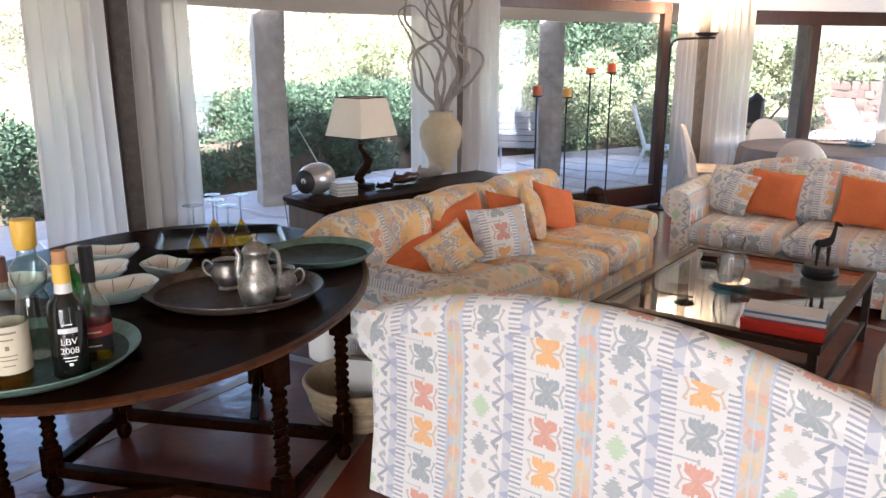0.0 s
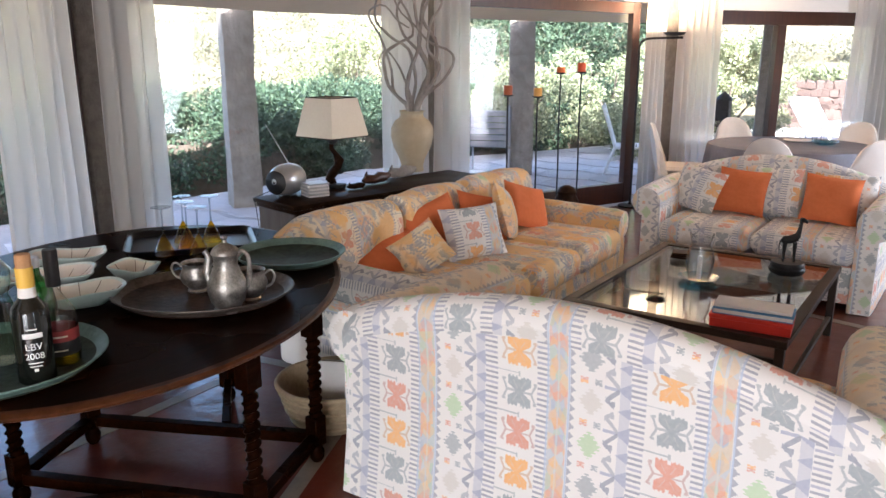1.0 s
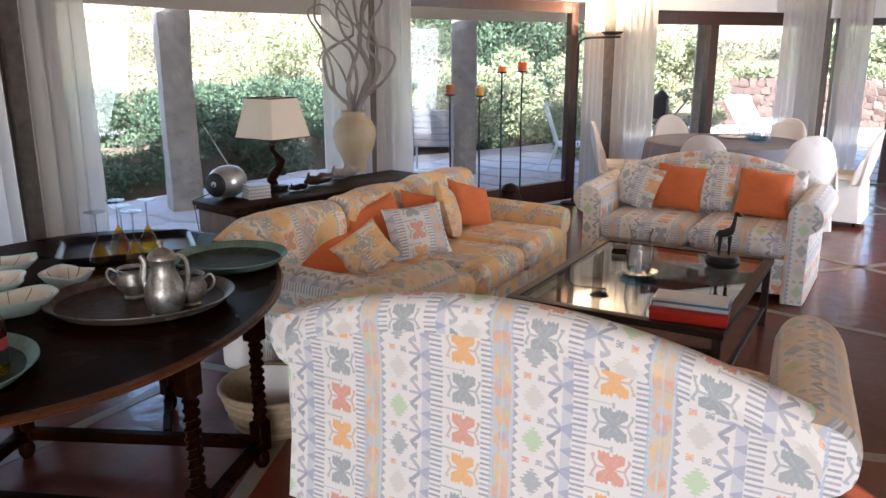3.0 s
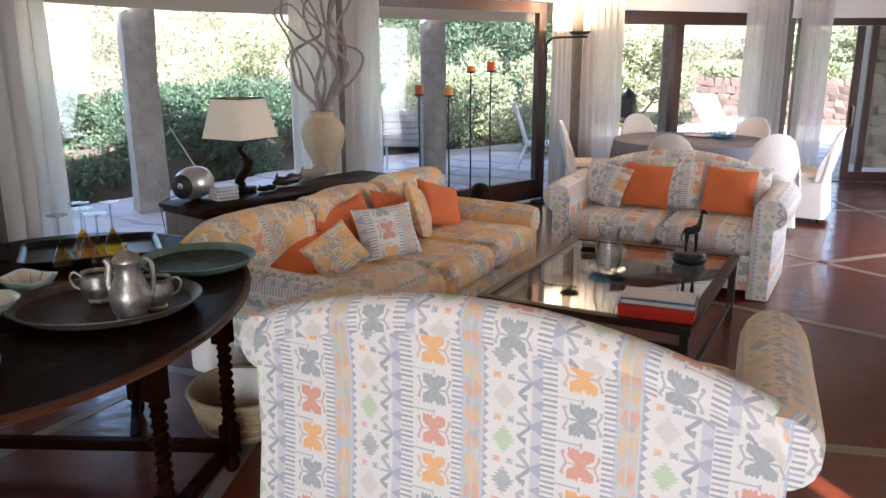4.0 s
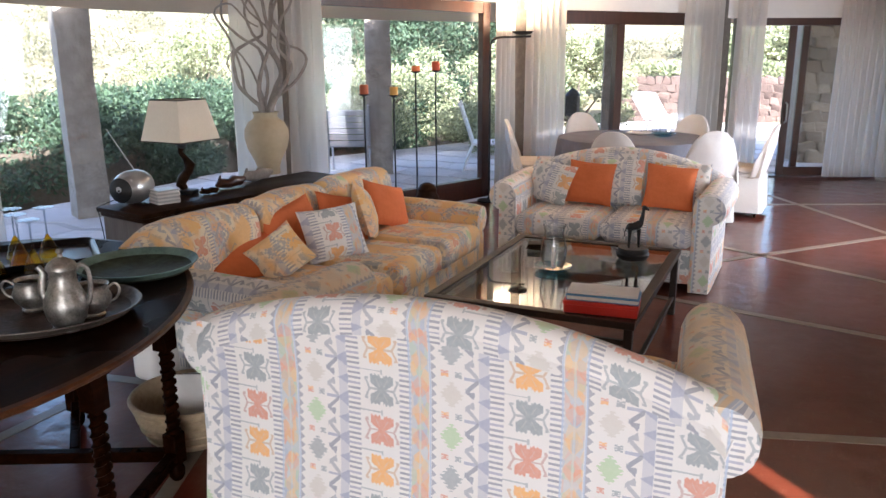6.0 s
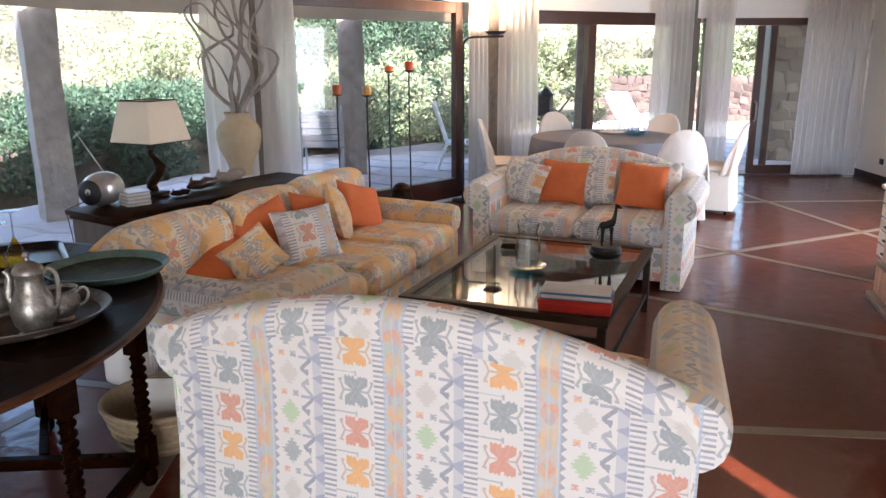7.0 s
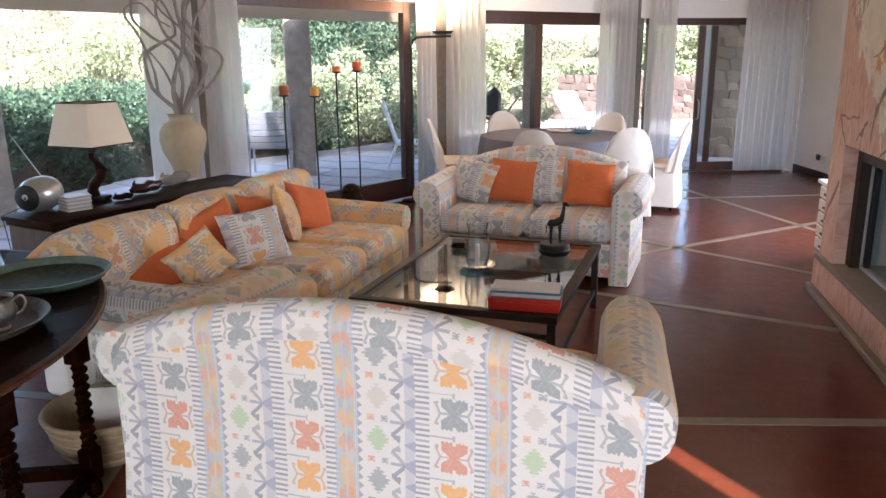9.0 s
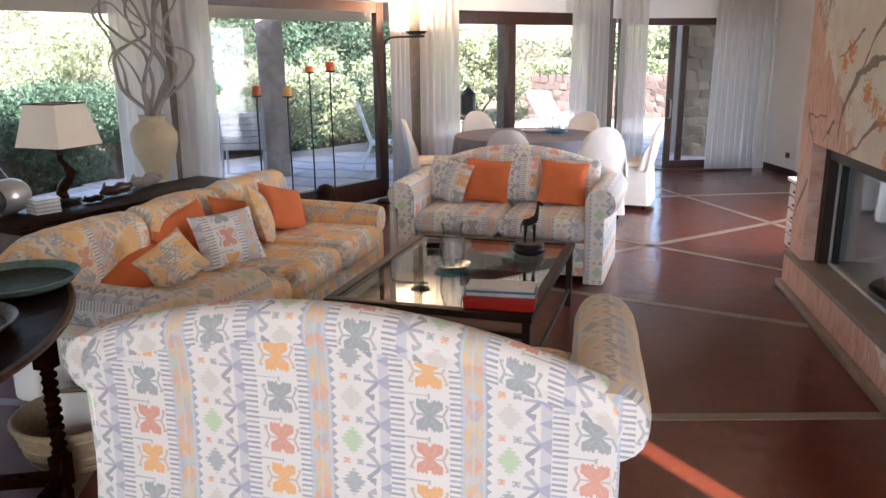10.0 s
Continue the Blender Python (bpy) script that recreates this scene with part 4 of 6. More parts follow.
for i in range(6):
    eb.faces.new((rin[i], rin[i + 1], rout[i + 1], rout[i]))
    eb.faces.new((fin[i + 1], fin[i], fout[i], fout[i + 1]))
    eb.faces.new((rout[i], rout[i + 1], fout[i + 1], fout[i]))
bmesh.ops.recalc_face_normals(eb, faces=eb.faces)
tagged(part("eave", eb, M["soffit"], smooth=False), "cream plastered veranda roof sloping outwards", "roof", kind="structure")


# unseen block, added and sized to keep the sun off the stone pier
tagged(part("house_wing", B(2.62, 9.0, -0.1, 9.5, 11.75, 4.2, 0.01), M["plaster"], smooth=False), "unseen white plastered block added to shade the stone pier", "building", kind="structure")
# unseen slab, added to stop direct sun entering window_7
tagged(part("passage_roof", B(2.6, 3.6, 2.5, 5.4, 8.98, 2.66, 0.01), M["soffit"], smooth=False), "unseen cream slab added to keep the sun out of the east window", "roof", kind="structure")


def granite_post(x, y, w, d, rz):
    bm = bmesh.new()
    bmesh.ops.create_cube(bm, size=1)
    bmesh.ops.subdivide_edges(bm, edges=bm.edges[:], cuts=7, use_grid_fill=True)
    for v in bm.verts:
        z = v.co.z + 0.5
        k = 1 + 0.10 * noise.noise((x + v.co.x * 2, y + v.co.y * 2, z * 4))
        v.co = Vector((v.co.x * w * k * (1.02 - 0.08 * z), v.co.y * d * k, -0.05 + z * 2.30))
    tagged(part("veranda_post", bm, M["granite"], m=pose(x, y, 0, 0, 0, rz)), "rough-hewn grey granite veranda post", "post", "veranda posts")


granite_post(-6.71, 6.03, 0.30, 0.32, -30)
granite_post(-5.30, 9.90, 0.36, 0.30, 28)


# ---- planting ----
def leaf_cloud(name, blobs, count, size, material, label, seed, stem=None, kind="", category="shrub", group=""):
    """Many small folded leaves in uneven clumps. blobs: centre and radii of each clump."""
    rng = np.random.default_rng(seed)
    blobs = np.array(blobs, dtype=float)
    wts = (blobs[:, 3] * blobs[:, 4] * blobs[:, 5]) ** (2 / 3)
    pick = rng.choice(len(blobs), count, p=wts / wts.sum())
    d = rng.normal(size=(count, 3))
    d /= np.linalg.norm(d, axis=1)[:, None]
    rad = 1 - 0.55 * rng.random(count) ** 2.2
    c = blobs[pick, :3] + d * rad[:, None] * blobs[pick, 3:6] * (0.82 + 0.3 * rng.random((count, 1)))
    ax = d * 0.5 + rng.normal(size=(count, 3)) * 0.7 + np.array([0, 0, 0.25])
    ax /= np.linalg.norm(ax, axis=1)[:, None]
    sd = np.cross(ax, rng.normal(size=(count, 3)))
    sd /= np.linalg.norm(sd, axis=1)[:, None]
    nr = np.cross(ax, sd)
    ln = size * (0.6 + 0.8 * rng.random((count, 1)))
    v = np.stack([c, c + ax * ln * 0.5 + sd * ln * 0.26 + nr * ln * 0.08, c + ax * ln, c + ax * ln * 0.5 - sd * ln * 0.26 + nr * ln * 0.08], 1).reshape(-1, 3)
    i = np.arange(count)[:, None] * 4
    faces = np.concatenate([i + np.array([[0, 1, 2]]), i + np.array([[0, 2, 3]])], 0)
    me = bpy.data.meshes.new(name)
    me.from_pydata(v.tolist(), [], faces.tolist())
    me.materials.append(material)
    ob = new(name, me)
    return ob


def shrub(name, x, y, z, w, h, n, count, size, material, label, seed, trunk=0.0, category="shrub", group=""):
    rng = random.Random(seed)
    t = thing(name, pose(x, y, z), label, category, group)
    blobs = []
    for i in range(n):
        a, r = rng.random() * 6.283, rng.random() ** 0.6 * w * 0.5
        zz = trunk + (h - trunk) * (0.15 + 0.75 * rng.random())
        k = 0.5 + 0.5 * rng.random()
        blobs.append((r * math.cos(a), r * math.sin(a), zz, w * 0.26 * k, w * 0.26 * k, (h - trunk) * 0.22 * k))
    cr = leaf_cloud("crown", blobs, int(count * 2.2), size * 0.66, material, "", seed)
    cr.parent = t
    tr = bmesh.new()
    tube(tr, [(0, 0, -0.3), (0.05, 0.02, h * 0.25), (-0.04, 0.05, h * 0.55), (0.02, 0.0, h * 0.8)], [0.05 * w / 2 + 0.02, 0.04 * w / 2 + 0.015, 0.03, 0.012])
    for b in blobs[:7]:
        tube(tr, [(0, 0, h * 0.25), (b[0] * 0.5, b[1] * 0.5, b[2] * 0.7), b[:3]], [0.03, 0.02, 0.008], 6)
    part("trunk", tr, M["bark"], t)
    return t


hedge_line = ((-9.3, -3.0), (-9.1, 1.0), (-8.9, 4.0), (-8.6, 6.5), (-8.3, 9.0), (-7.9, 11.3), (-6.9, 13.6), (-6.2, 16.0))
hb = []
rg = random.Random(4)
for (x0, y0), (x1, y1) in zip(hedge_line, hedge_line[1:]):
    for k in range(20):
        t = rg.random()
        hb.append((x0 + (x1 - x0) * t + rg.uniform(-0.5, 0.6), y0 + (y1 - y0) * t + rg.uniform(-0.3, 0.3), 0.0 + rg.random() * 0.95, 0.42, 0.42, 0.34))
hedge = leaf_cloud("hedge", hb, 260000, 0.058, M["leaf"], "", 7)
tagged(hedge, "dense dark green evergreen hedge beyond the terrace", "hedge", kind="stuff")
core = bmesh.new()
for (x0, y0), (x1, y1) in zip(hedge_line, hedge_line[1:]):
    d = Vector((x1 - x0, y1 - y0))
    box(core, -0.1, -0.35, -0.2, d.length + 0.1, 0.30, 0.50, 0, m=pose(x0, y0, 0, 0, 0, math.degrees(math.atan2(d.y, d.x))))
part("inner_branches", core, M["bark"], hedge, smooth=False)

for i, (x, y, w, h, n, c, sz, mt, lb) in enumerate((
        (-12.5, 14.5, 2.6, 2.4, 18, 5000, 0.12, "leaf_pale", "pale grey-green tree on the dry slope"),
        (-9.2, 16.5, 3.6, 3.6, 24, 10000, 0.13, "leaf", "dark green bushy tree on the slope"),
        (-6.8, 17.8, 3.6, 4.2, 26, 11000, 0.13, "leaf", "tall dark green tree beyond the terrace"),
        (-5.6, 22.5, 2.4, 2.0, 16, 6000, 0.13, "leaf_pale", "light green tree beyond the wall"),
        (-14.5, 9.5, 2.6, 1.5, 16, 4000, 0.13, "leaf_pale", "pale grey-green wild shrub on the slope"),
        (-14.0, 4.5, 2.4, 1.2, 14, 3000, 0.14, "leaf_pale", "low pale scrub on the dry slope"),
        (-13.0, 0.5, 2.4, 1.3, 14, 3000, 0.14, "leaf_pale", "low pale scrub on the dry slope"),
        (-3.0, 24.0, 3.0, 0.9, 16, 4000, 0.14, "leaf_pale", "low pale scrub above the stone wall"),
        (0.6, 24.5, 3.0, 1.0, 18, 6000, 0.14, "leaf_pale", "low pale scrub above the stone wall"),
        (-0.8, 28.5, 4.0, 1.5, 18, 5000, 0.17, "leaf_pale", "pale grey-green wild shrub on the slope"),
        (-5.6, 14.2, 1.8, 1.7, 14, 6000, 0.09, "leaf_pale", "sunlit light green garden bush"),
        (-4.9, 12.9, 1.5, 1.2, 12, 5000, 0.08, "leaf_pale", "sunlit light green garden bush"),
        (-6.5, 11.9, 1.8, 1.5, 14, 6000, 0.09, "leaf_pale", "sunlit light green garden bush"),
        (-3.6, 14.6, 1.6, 1.5, 12, 5000, 0.09, "leaf_pale", "sunlit light green garden bush"))):
    r = math.hypot(x + 1, y - 3)
    rise = max(0.0, r - 15 - 5 * max(0.0, math.sin(math.atan2(y - 3, x + 1)) - 0.55))
    z = -0.22 + min(rise, 26) * 0.17
    shrub("tree" if h > 2.3 else "shrub", x, y, z if rise > 0.1 else -0.06, w, h, n, c, sz, M[mt], lb, 20 + i, 0.3 if h > 2.3 else 0.05, "tree" if h > 2.3 else "shrub", "trees and shrubs on the slope")


def slope(x, y):
    r = math.hypot(x + 1, y - 3)
    rise = max(0.0, r - 15 - 5 * max(0.0, math.sin(math.atan2(y - 3, x + 1)) - 0.55))
    return -0.20 + min(rise, 26) * 0.17 + rise * 0.012


# low wild scrub scattered over the whole hillside
rg = random.Random(31)
sb = []
while len(sb) < 420:
    a, r = radians(rg.uniform(52, 205)), rg.uniform(16.5, 40)
    x, y = -1 + r * math.cos(a), 3 + r * math.sin(a)
    if slope(x, y) > 0.0 and not (y > 19 and -4.5 < x < 2.5 and y < 22.5):
        k = rg.uniform(0.35, 0.9)
        sb.append((x, y, slope(x, y) + k * 0.35, k, k, k * 0.6))
scrub = leaf_cloud("scrub", sb, 140000, 0.10, M["scrub_leaf"], "", 33)
tagged(scrub, "low grey-green wild scrub scattered over the dry hillside", "scrub", kind="stuff")


# ---- stone walls outdoors: a stone mesh shared in a few shapes ----
def stone_set(material, rough):
    out = []
    for k in range(6):
        bm = bmesh.new()
        bmesh.ops.create_cube(bm, size=1)
        bmesh.ops.bevel(bm, geom=bm.edges[:], offset=0.10, segments=1, affect="EDGES")
        for v in bm.verts:
            v.co += Vector([rough * noise.noise(v.co * 1.7 + Vector((k * 3, q * 5, 0))) for q in range(3)])
        out.append(mesh_of("stone", bm, material))
    return out


field_stones, split_stones = stone_set(M["stone"], 0.22), stone_set(M["stone_tan"], 0.24)


def stone_wall(name, a, b, h, z0, label, thick=0.5, course=0.21, shapes=None, mortar="mortar", deep=0.20):
    m, n = facet(a, b)
    w = thing(name, m, label, "wall", kind="structure")
    part("core", B(0, 0.06, z0, n, thick, z0 + h - 0.05, 0.02), M[mortar], w)
    rg = random.Random(n)
    z = z0
    while z < z0 + h - 0.05:
        hh = course * rg.uniform(0.8, 1.3)
        x = rg.uniform(-0.1, 0.1)
        while x < n:
            ww = course * rg.uniform(1.0, 2.2)
            st = new("stone", rg.choice(shapes or field_stones))
            st.parent = w
            st.matrix_basis = Matrix.LocRotScale((x + ww / 2, 0.07, z + hh / 2), Euler((0, rg.uniform(-0.3, 0.3), rg.uniform(-0.06, 0.06))), (ww * 1.10, deep, hh * rg.uniform(1.06, 1.22)))
            x += ww
        z += hh
    return w


stone_wall("garden_wall", (-4.2, 20.1), (2.4, 21.6), 1.05, -0.06, "dry-stone retaining wall of pink-grey fieldstones", 0.6, 0.165)
stone_wall("stone_pier", (0.24, 13.25), (2.0, 13.95), 2.3, -0.06, "tan stone-clad pier beside the sliding door", 0.9, 0.15, split_stones, "mortar_tan", 0.13)

granite_post(-2.52, 12.2, 0.24, 0.22, 15)

# ---- floor inlay: pale stone strips ----
for (x0, y0), (x1, y1) in (((-0.90, 3.27), (0.985, 3.81)), ((-2.0, 5.62), (0.84, 4.99)), ((-2.0, 7.83), (0.92, 6.22)), ((-0.9, 5.96), (1.70, 8.82)), ((-0.6, 10.6), (1.6, 6.95)),
                           ((-0.9, 8.86), (1.70, 9.95)), ((-3.7, 2.775), (-2.2, 3.0)), ((-1.75, 1.34), (-2.36, 2.84)), ((-3.05, 1.0), (-3.06, 2.72)), ((-0.9, 3.27), (-2.2, 3.0)), ((0.2, -2), (-1.75, 1.34))):
    d = Vector((x1 - x0, y1 - y0))
    st = part("strip", B(0, -0.033, -0.02, d.length, 0.033, 0.003, 0), M["strip"], floor, "pale worn stone strip", pose(x0, y0, 0, 0, 0, math.degrees(math.atan2(d.y, d.x))), False)


# ---- fireplace ----
def mural_material():
    """Painted plaster: salmon rocks, a cream field, dark branches and feathery orange flowers."""
    m, nt, b = mat("painted_plaster_mural", 0.75)
    co = coords(nt, "Object")
    sep = nt.nodes.new("ShaderNodeSeparateXYZ")
    nt.links.new(co, sep.inputs[0])
    w1, w2 = noise_tex(nt, co, 3.5, 4), noise_tex(nt, coords(nt, "Object", (1.3, 1, 1.1)), 5.0, 4)
    fine = noise_tex(nt, coords(nt, "Object", (9, 1, 2.0)), 4, 6, 0.6, 1.0)
    x0, z0 = V(nt, sep.outputs[0]), V(nt, sep.outputs[2])
    x, z = x0 + (V(nt, w1) - 0.5) * 0.16, z0 + (V(nt, w2) - 0.5) * 0.12

    def stroke(a, c, width):
        """Nearness to the line from a to c, 1 inside its width, tapering."""
        dx, dz = c[0] - a[0], c[1] - a[1]
        n2 = dx * dx + dz * dz
        t = (((x - a[0]) * dx + (z - a[1]) * dz) / n2).maxi(0.0).mini(1.0)
        ex, ez = x - a[0] - t * dx, z - a[1] - t * dz
        return (ex * ex + ez * ez).op("SQRT").lt((t * -0.6 + 1.0) * width)

    # salmon rock below and beside a slanting edge, cream field above
    edge = x0 * 1.0 + z0 * 0.95 + (V(nt, w1) - 0.5) * 0.55 + (V(nt, w2) - 0.5) * 0.25
    rock = ramp(nt, (V(nt, fine) * 0.75 + V(nt, w1) * 0.25).s, [(0.30, (0.42, 0.215, 0.15)), (0.45, (0.58, 0.35, 0.265)), (0.58, (0.69, 0.49, 0.41)), (0.72, (0.70, 0.41, 0.25))])
    cream = ramp(nt, (V(nt, w2) * 0.6 + V(nt, fine) * 0.4).s, [(0.30, (0.62, 0.57, 0.49)), (0.5, (0.74, 0.68, 0.59)), (0.62, (0.78, 0.71, 0.63)), (0.8, (0.66, 0.50, 0.41))])
    c = mix(nt, (edge - 2.02).op("MULTIPLY", 9.0).maxi(0.0).mini(1.0), rock, cream)
    # white leaves hanging at the edge of the field
    rim = ((edge - 2.06).abs().lt(0.05) * V(nt, w2).gt(0.44)).maxi(stroke((1.45, 1.46), (0.95, 1.37), 0.075)).maxi(stroke((1.40, 1.30), (1.10, 1.22), 0.05))
    c = mix(nt, rim * V(nt, fine).gt(0.42) * 0.8, c, (0.78, 0.76, 0.70))
    green = ((x0 - 0.30).abs() + (z0 - 1.88).abs()).lt(0.17) * V(nt, fine).gt(0.5)
    c = mix(nt, green * 0.7, c, (0.17, 0.18, 0.12))
    dark = None
    for a, e, wd in (((1.75, 1.66), (1.20, 1.53), 0.030), ((1.26, 1.54), (0.98, 1.48), 0.034), ((1.02, 1.49), (0.80, 1.27), 0.026), ((0.82, 1.30), (0.79, 1.12), 0.018),
                     ((1.35, 1.80), (1.02, 1.49), 0.016), ((1.00, 1.70), (0.66, 1.55), 0.010), ((1.75, 1.30), (1.30, 1.24), 0.022), ((1.34, 1.25), (0.97, 1.03), 0.017),
                     ((0.16, 1.20), (0.35, 1.03), 0.014), ((0.18, 1.21), (0.55, 1.22), 0.009), ((0.70, 1.20), (0.52, 1.06), 0.012), ((0.30, 0.78), (0.06, 0.52), 0.020), ((2.6, 1.9), (1.7, 1.62), 0.04)):
        k = stroke(a, e, wd)
        dark = k if dark is None else dark.maxi(k)
    c = mix(nt, dark * (V(nt, fine) * 0.5 + 0.55).mini(0.9), c, (0.15, 0.115, 0.09))
    petals = noise_tex(nt, co, 38, 4, 0.7)
    fl = None
    for fx, fz, r in ((0.86, 1.60, 0.055), (0.76, 1.53, 0.045), (1.17, 1.39, 0.06), (1.30, 1.33, 0.04), (1.40, 1.27, 0.05), (1.55, 1.08, 0.06), (1.9, 1.5, 0.06)):
        ex, ez = x0 - fx, z0 - fz
        k = ((ex * ex + ez * ez).op("SQRT") + (V(nt, petals) - 0.5) * 0.34).lt(r)
        fl = k if fl is None else fl.maxi(k)
    c = mix(nt, fl * 0.85, c, ramp(nt, petals, [(0.35, (0.62, 0.17, 0.05)), (0.6, (0.66, 0.30, 0.09))]))
    nt.links.new(c, b.inputs["Base Color"])
    h = V(nt, noise_tex(nt, co, 3, 4)) + V(nt, noise_tex(nt, co, 40, 4)) * 0.15
    bump(nt, b, h.s, 0.5, 0.03)
    return m


def log_mesh(r, n, seed):
    bm = bmesh.new()
    tube(bm, [(k * n / 8, 0.015 * math.sin(k * 1.3 + seed), 0.012 * math.cos(k * 2 + seed)) for k in range(9)], [r * (0.9 + 0.15 * math.sin(k * 2.1 + seed)) for k in range(9)], 10)
    return bm


def fireplace():
    t = thing("fireplace", pose(0.80, 5.83, 0, 0, 0, -84), "plastered fireplace painted with rocks, branches and orange flowers", "fireplace", kind="structure")
    mu = mural_material()
    pale = simple("grey_hearth_stone", (0.20, 0.165, 0.135), (0.28, 0.235, 0.195), 7, 0.65, bmp=0.3)
    sh = bmesh.new()
    for x0, z0, x1, z1 in ((0.05, 0.28, 0.34, 1.04), (2.45, 0.28, 2.90, 1.04), (0.05, 1.04, 2.90, TOP - 0.004)):
        box(sh, x0, 0.0, z0, x1, 1.3, z1, 0)
    bmesh.ops.remove_doubles(sh, verts=sh.verts, dist=0.0005)
    part("chimney_breast", sh, mu, t, "salmon and cream painted plaster", smooth=False)
    part("plinth", box(bmesh.new(), 0.0, -0.02, 0.05, 2.95, 1.3, 0.245, 0.012, 2), mu, t)
    part("kerb", box(bmesh.new(), -0.03, -0.055, 0.0, 2.98, 1.3, 0.05, 0.008, 2), M["strip"], t, "pale stone kerb")
    part("hearth_slab", box(bmesh.new(), 0.02, -0.03, 0.245, 2.93, 0.6, 0.28, 0.006, 2), pale, t, "grey-brown hearth slab")
    fr = bmesh.new()
    for x0, z0, x1, z1 in ((0.34, 0.28, 0.43, 1.04), (2.36, 0.28, 2.45, 1.04), (0.43, 0.95, 2.36, 1.04)):
        box(fr, x0, 0.08, z0, x1, 0.14, z1, 0.004)
    part("metal_frame", fr, M["bronze"], t, "dark brown metal firebox frame")
    p = part("glass_door", B(0.50, 0.16, 0.30, 2.36, 0.166, 0.95, 0), pane_material("fire_glass", (0.90, 0.95, 0.97), gloss=1.1, edge=0.1), t, "glass fire door", smooth=False)
    p.visible_shadow = False
    part("door_edge", B(0.45, 0.15, 0.285, 0.50, 0.18, 0.95, 0.004), M["black"], t)
    fb = bmesh.new()
    for q in ((0.34, 0.14, 0.281, 0.42, 0.95, 1.04), (2.38, 0.14, 0.281, 2.45, 0.95, 1.04), (0.42, 0.90, 0.281, 2.38, 0.95, 1.04), (0.42, 0.14, 0.281, 2.38, 0.90, 0.30)):
        box(fb, *q, 0)
    # lining lightened: the glass door's pale reflection is put into its colour
    part("firebox", fb, simple("glare_grey_firebrick", (0.42, 0.44, 0.45), (0.58, 0.60, 0.61), 5, 0.9, bmp=0.4), t, "grey firebox lining, paled by the glass door's painted-in reflection", smooth=False)
    pan = lathe(bmesh.new(), [(0.30, 0.302), (0.36, 0.312), (0.40, 0.34), (0.395, 0.345), (0.34, 0.318), (0.0, 0.312)], 32, pose(1.25, 0.52, 0))
    part("fire_tray", pan, M["black"], t, "round black iron ash tray")
    return t


fireplace()
for i, (s, dd, z, rz, rr) in enumerate(((0.98, 0.44, 0.372, 12, 0.055), (1.0, 0.58, 0.372, -8, 0.06), (1.08, 0.50, 0.468, 30, 0.05))):
    q = pose(0.80, 5.83, 0, 0, 0, -84) @ pose(s, dd, z, 0, 0, rz)
    lg = thing("firewood_log", q, "charred brown firewood log on the ash tray", "log", "firewood logs")
    part("bark", log_mesh(rr, 0.52, i), simple("charred_bark%s" % "abc"[i], (0.06, 0.045, 0.035), (0.20, 0.15, 0.11), 9, 0.9, bmp=0.8, bscale=30), lg)

# small chest behind the fireplace
ch = thing("small_chest", pose(0.955, 6.58, 0, 0, 0, -84), "small blue-grey and white painted chest", "cabinet")
part("body", box(bmesh.new(), -0.22, 0.0, 0.06, 0.22, 0.5, 0.60, 0.006), simple("blue_grey_paint", (0.16, 0.17, 0.24), (0.24, 0.25, 0.32), 8, 0.6), ch)
part("top", box(bmesh.new(), -0.25, -0.03, 0.60, 0.25, 0.53, 0.63, 0.006), M["paper"], ch, "white painted top")
for k in range(5):
    dr = part("drawer", box(bmesh.new(), -0.20, -0.018, 0.09 + k * 0.102, 0.20, -0.002, 0.175 + k * 0.102, 0.004), M["paper"], ch, "white painted drawer front")
    part("pull", box(bmesh.new(), -0.04, -0.034, 0.125 + k * 0.102, 0.04, -0.018, 0.14 + k * 0.102, 0.003), M["black"], dr)
for sx in (-1, 1):
    for yy in (0.04, 0.46):
        part("foot", box(bmesh.new(), sx * 0.19 - 0.02, yy - 0.02, 0, sx * 0.19 + 0.02, yy + 0.02, 0.06, 0.003), M["oak"], ch)
so = thing("wall_socket", pose(1.50, 11.10, 0.28, 0, 0, -78), "small black wall socket", "socket")
part("plate", box(bmesh.new(), -0.05, -0.02, -0.035, 0.05, 0.0, 0.035, 0.005), M["black"], so)

# ---- pillows ----
GR, OR, KI = "golden kilim-print throw pillow", "plain orange cotton throw pillow", "kilim-print cotton throw pillow"
# on the long sofa (it faces +x)
for x, y, z, w, h, th, rx, ry, rz, mt, lb, u in (
        (-2.50, 3.36, 0.47, 0.56, 0.42, 0.13, -66, 4, 66, "orange", OR + " lying against the arm", 0.0),
        (-2.36, 3.46, 0.485, 0.29, 0.26, 0.12, -34, -32, 52, "kilim_gold", GR + " propped on its corner", 0.2),
        (-2.52, 3.84, 0.47, 0.40, 0.34, 0.14, -30, -14, 72, "orange", OR + " leaning on the back cushions", 0.1),
        (-2.33, 3.87, 0.462, 0.39, 0.32, 0.14, -26, -2, 60, "kilim", KI + " leaning on an orange one", 0.33),
        (-2.50, 4.24, 0.47, 0.40, 0.32, 0.13, -28, 14, 74, "orange", OR + " leaning on the back cushions", 0.4),
        (-2.38, 4.36, 0.47, 0.36, 0.36, 0.13, -18, 16, 112, "kilim_gold", GR + " standing on its edge", 0.5),
        (-2.44, 4.70, 0.47, 0.40, 0.32, 0.14, -26, 16, 74, "orange", OR + " standing in the corner", 0.7)):
    set_pillow(x, y, z, w, h, th, rx, ry, rz, M[mt], lb, u)
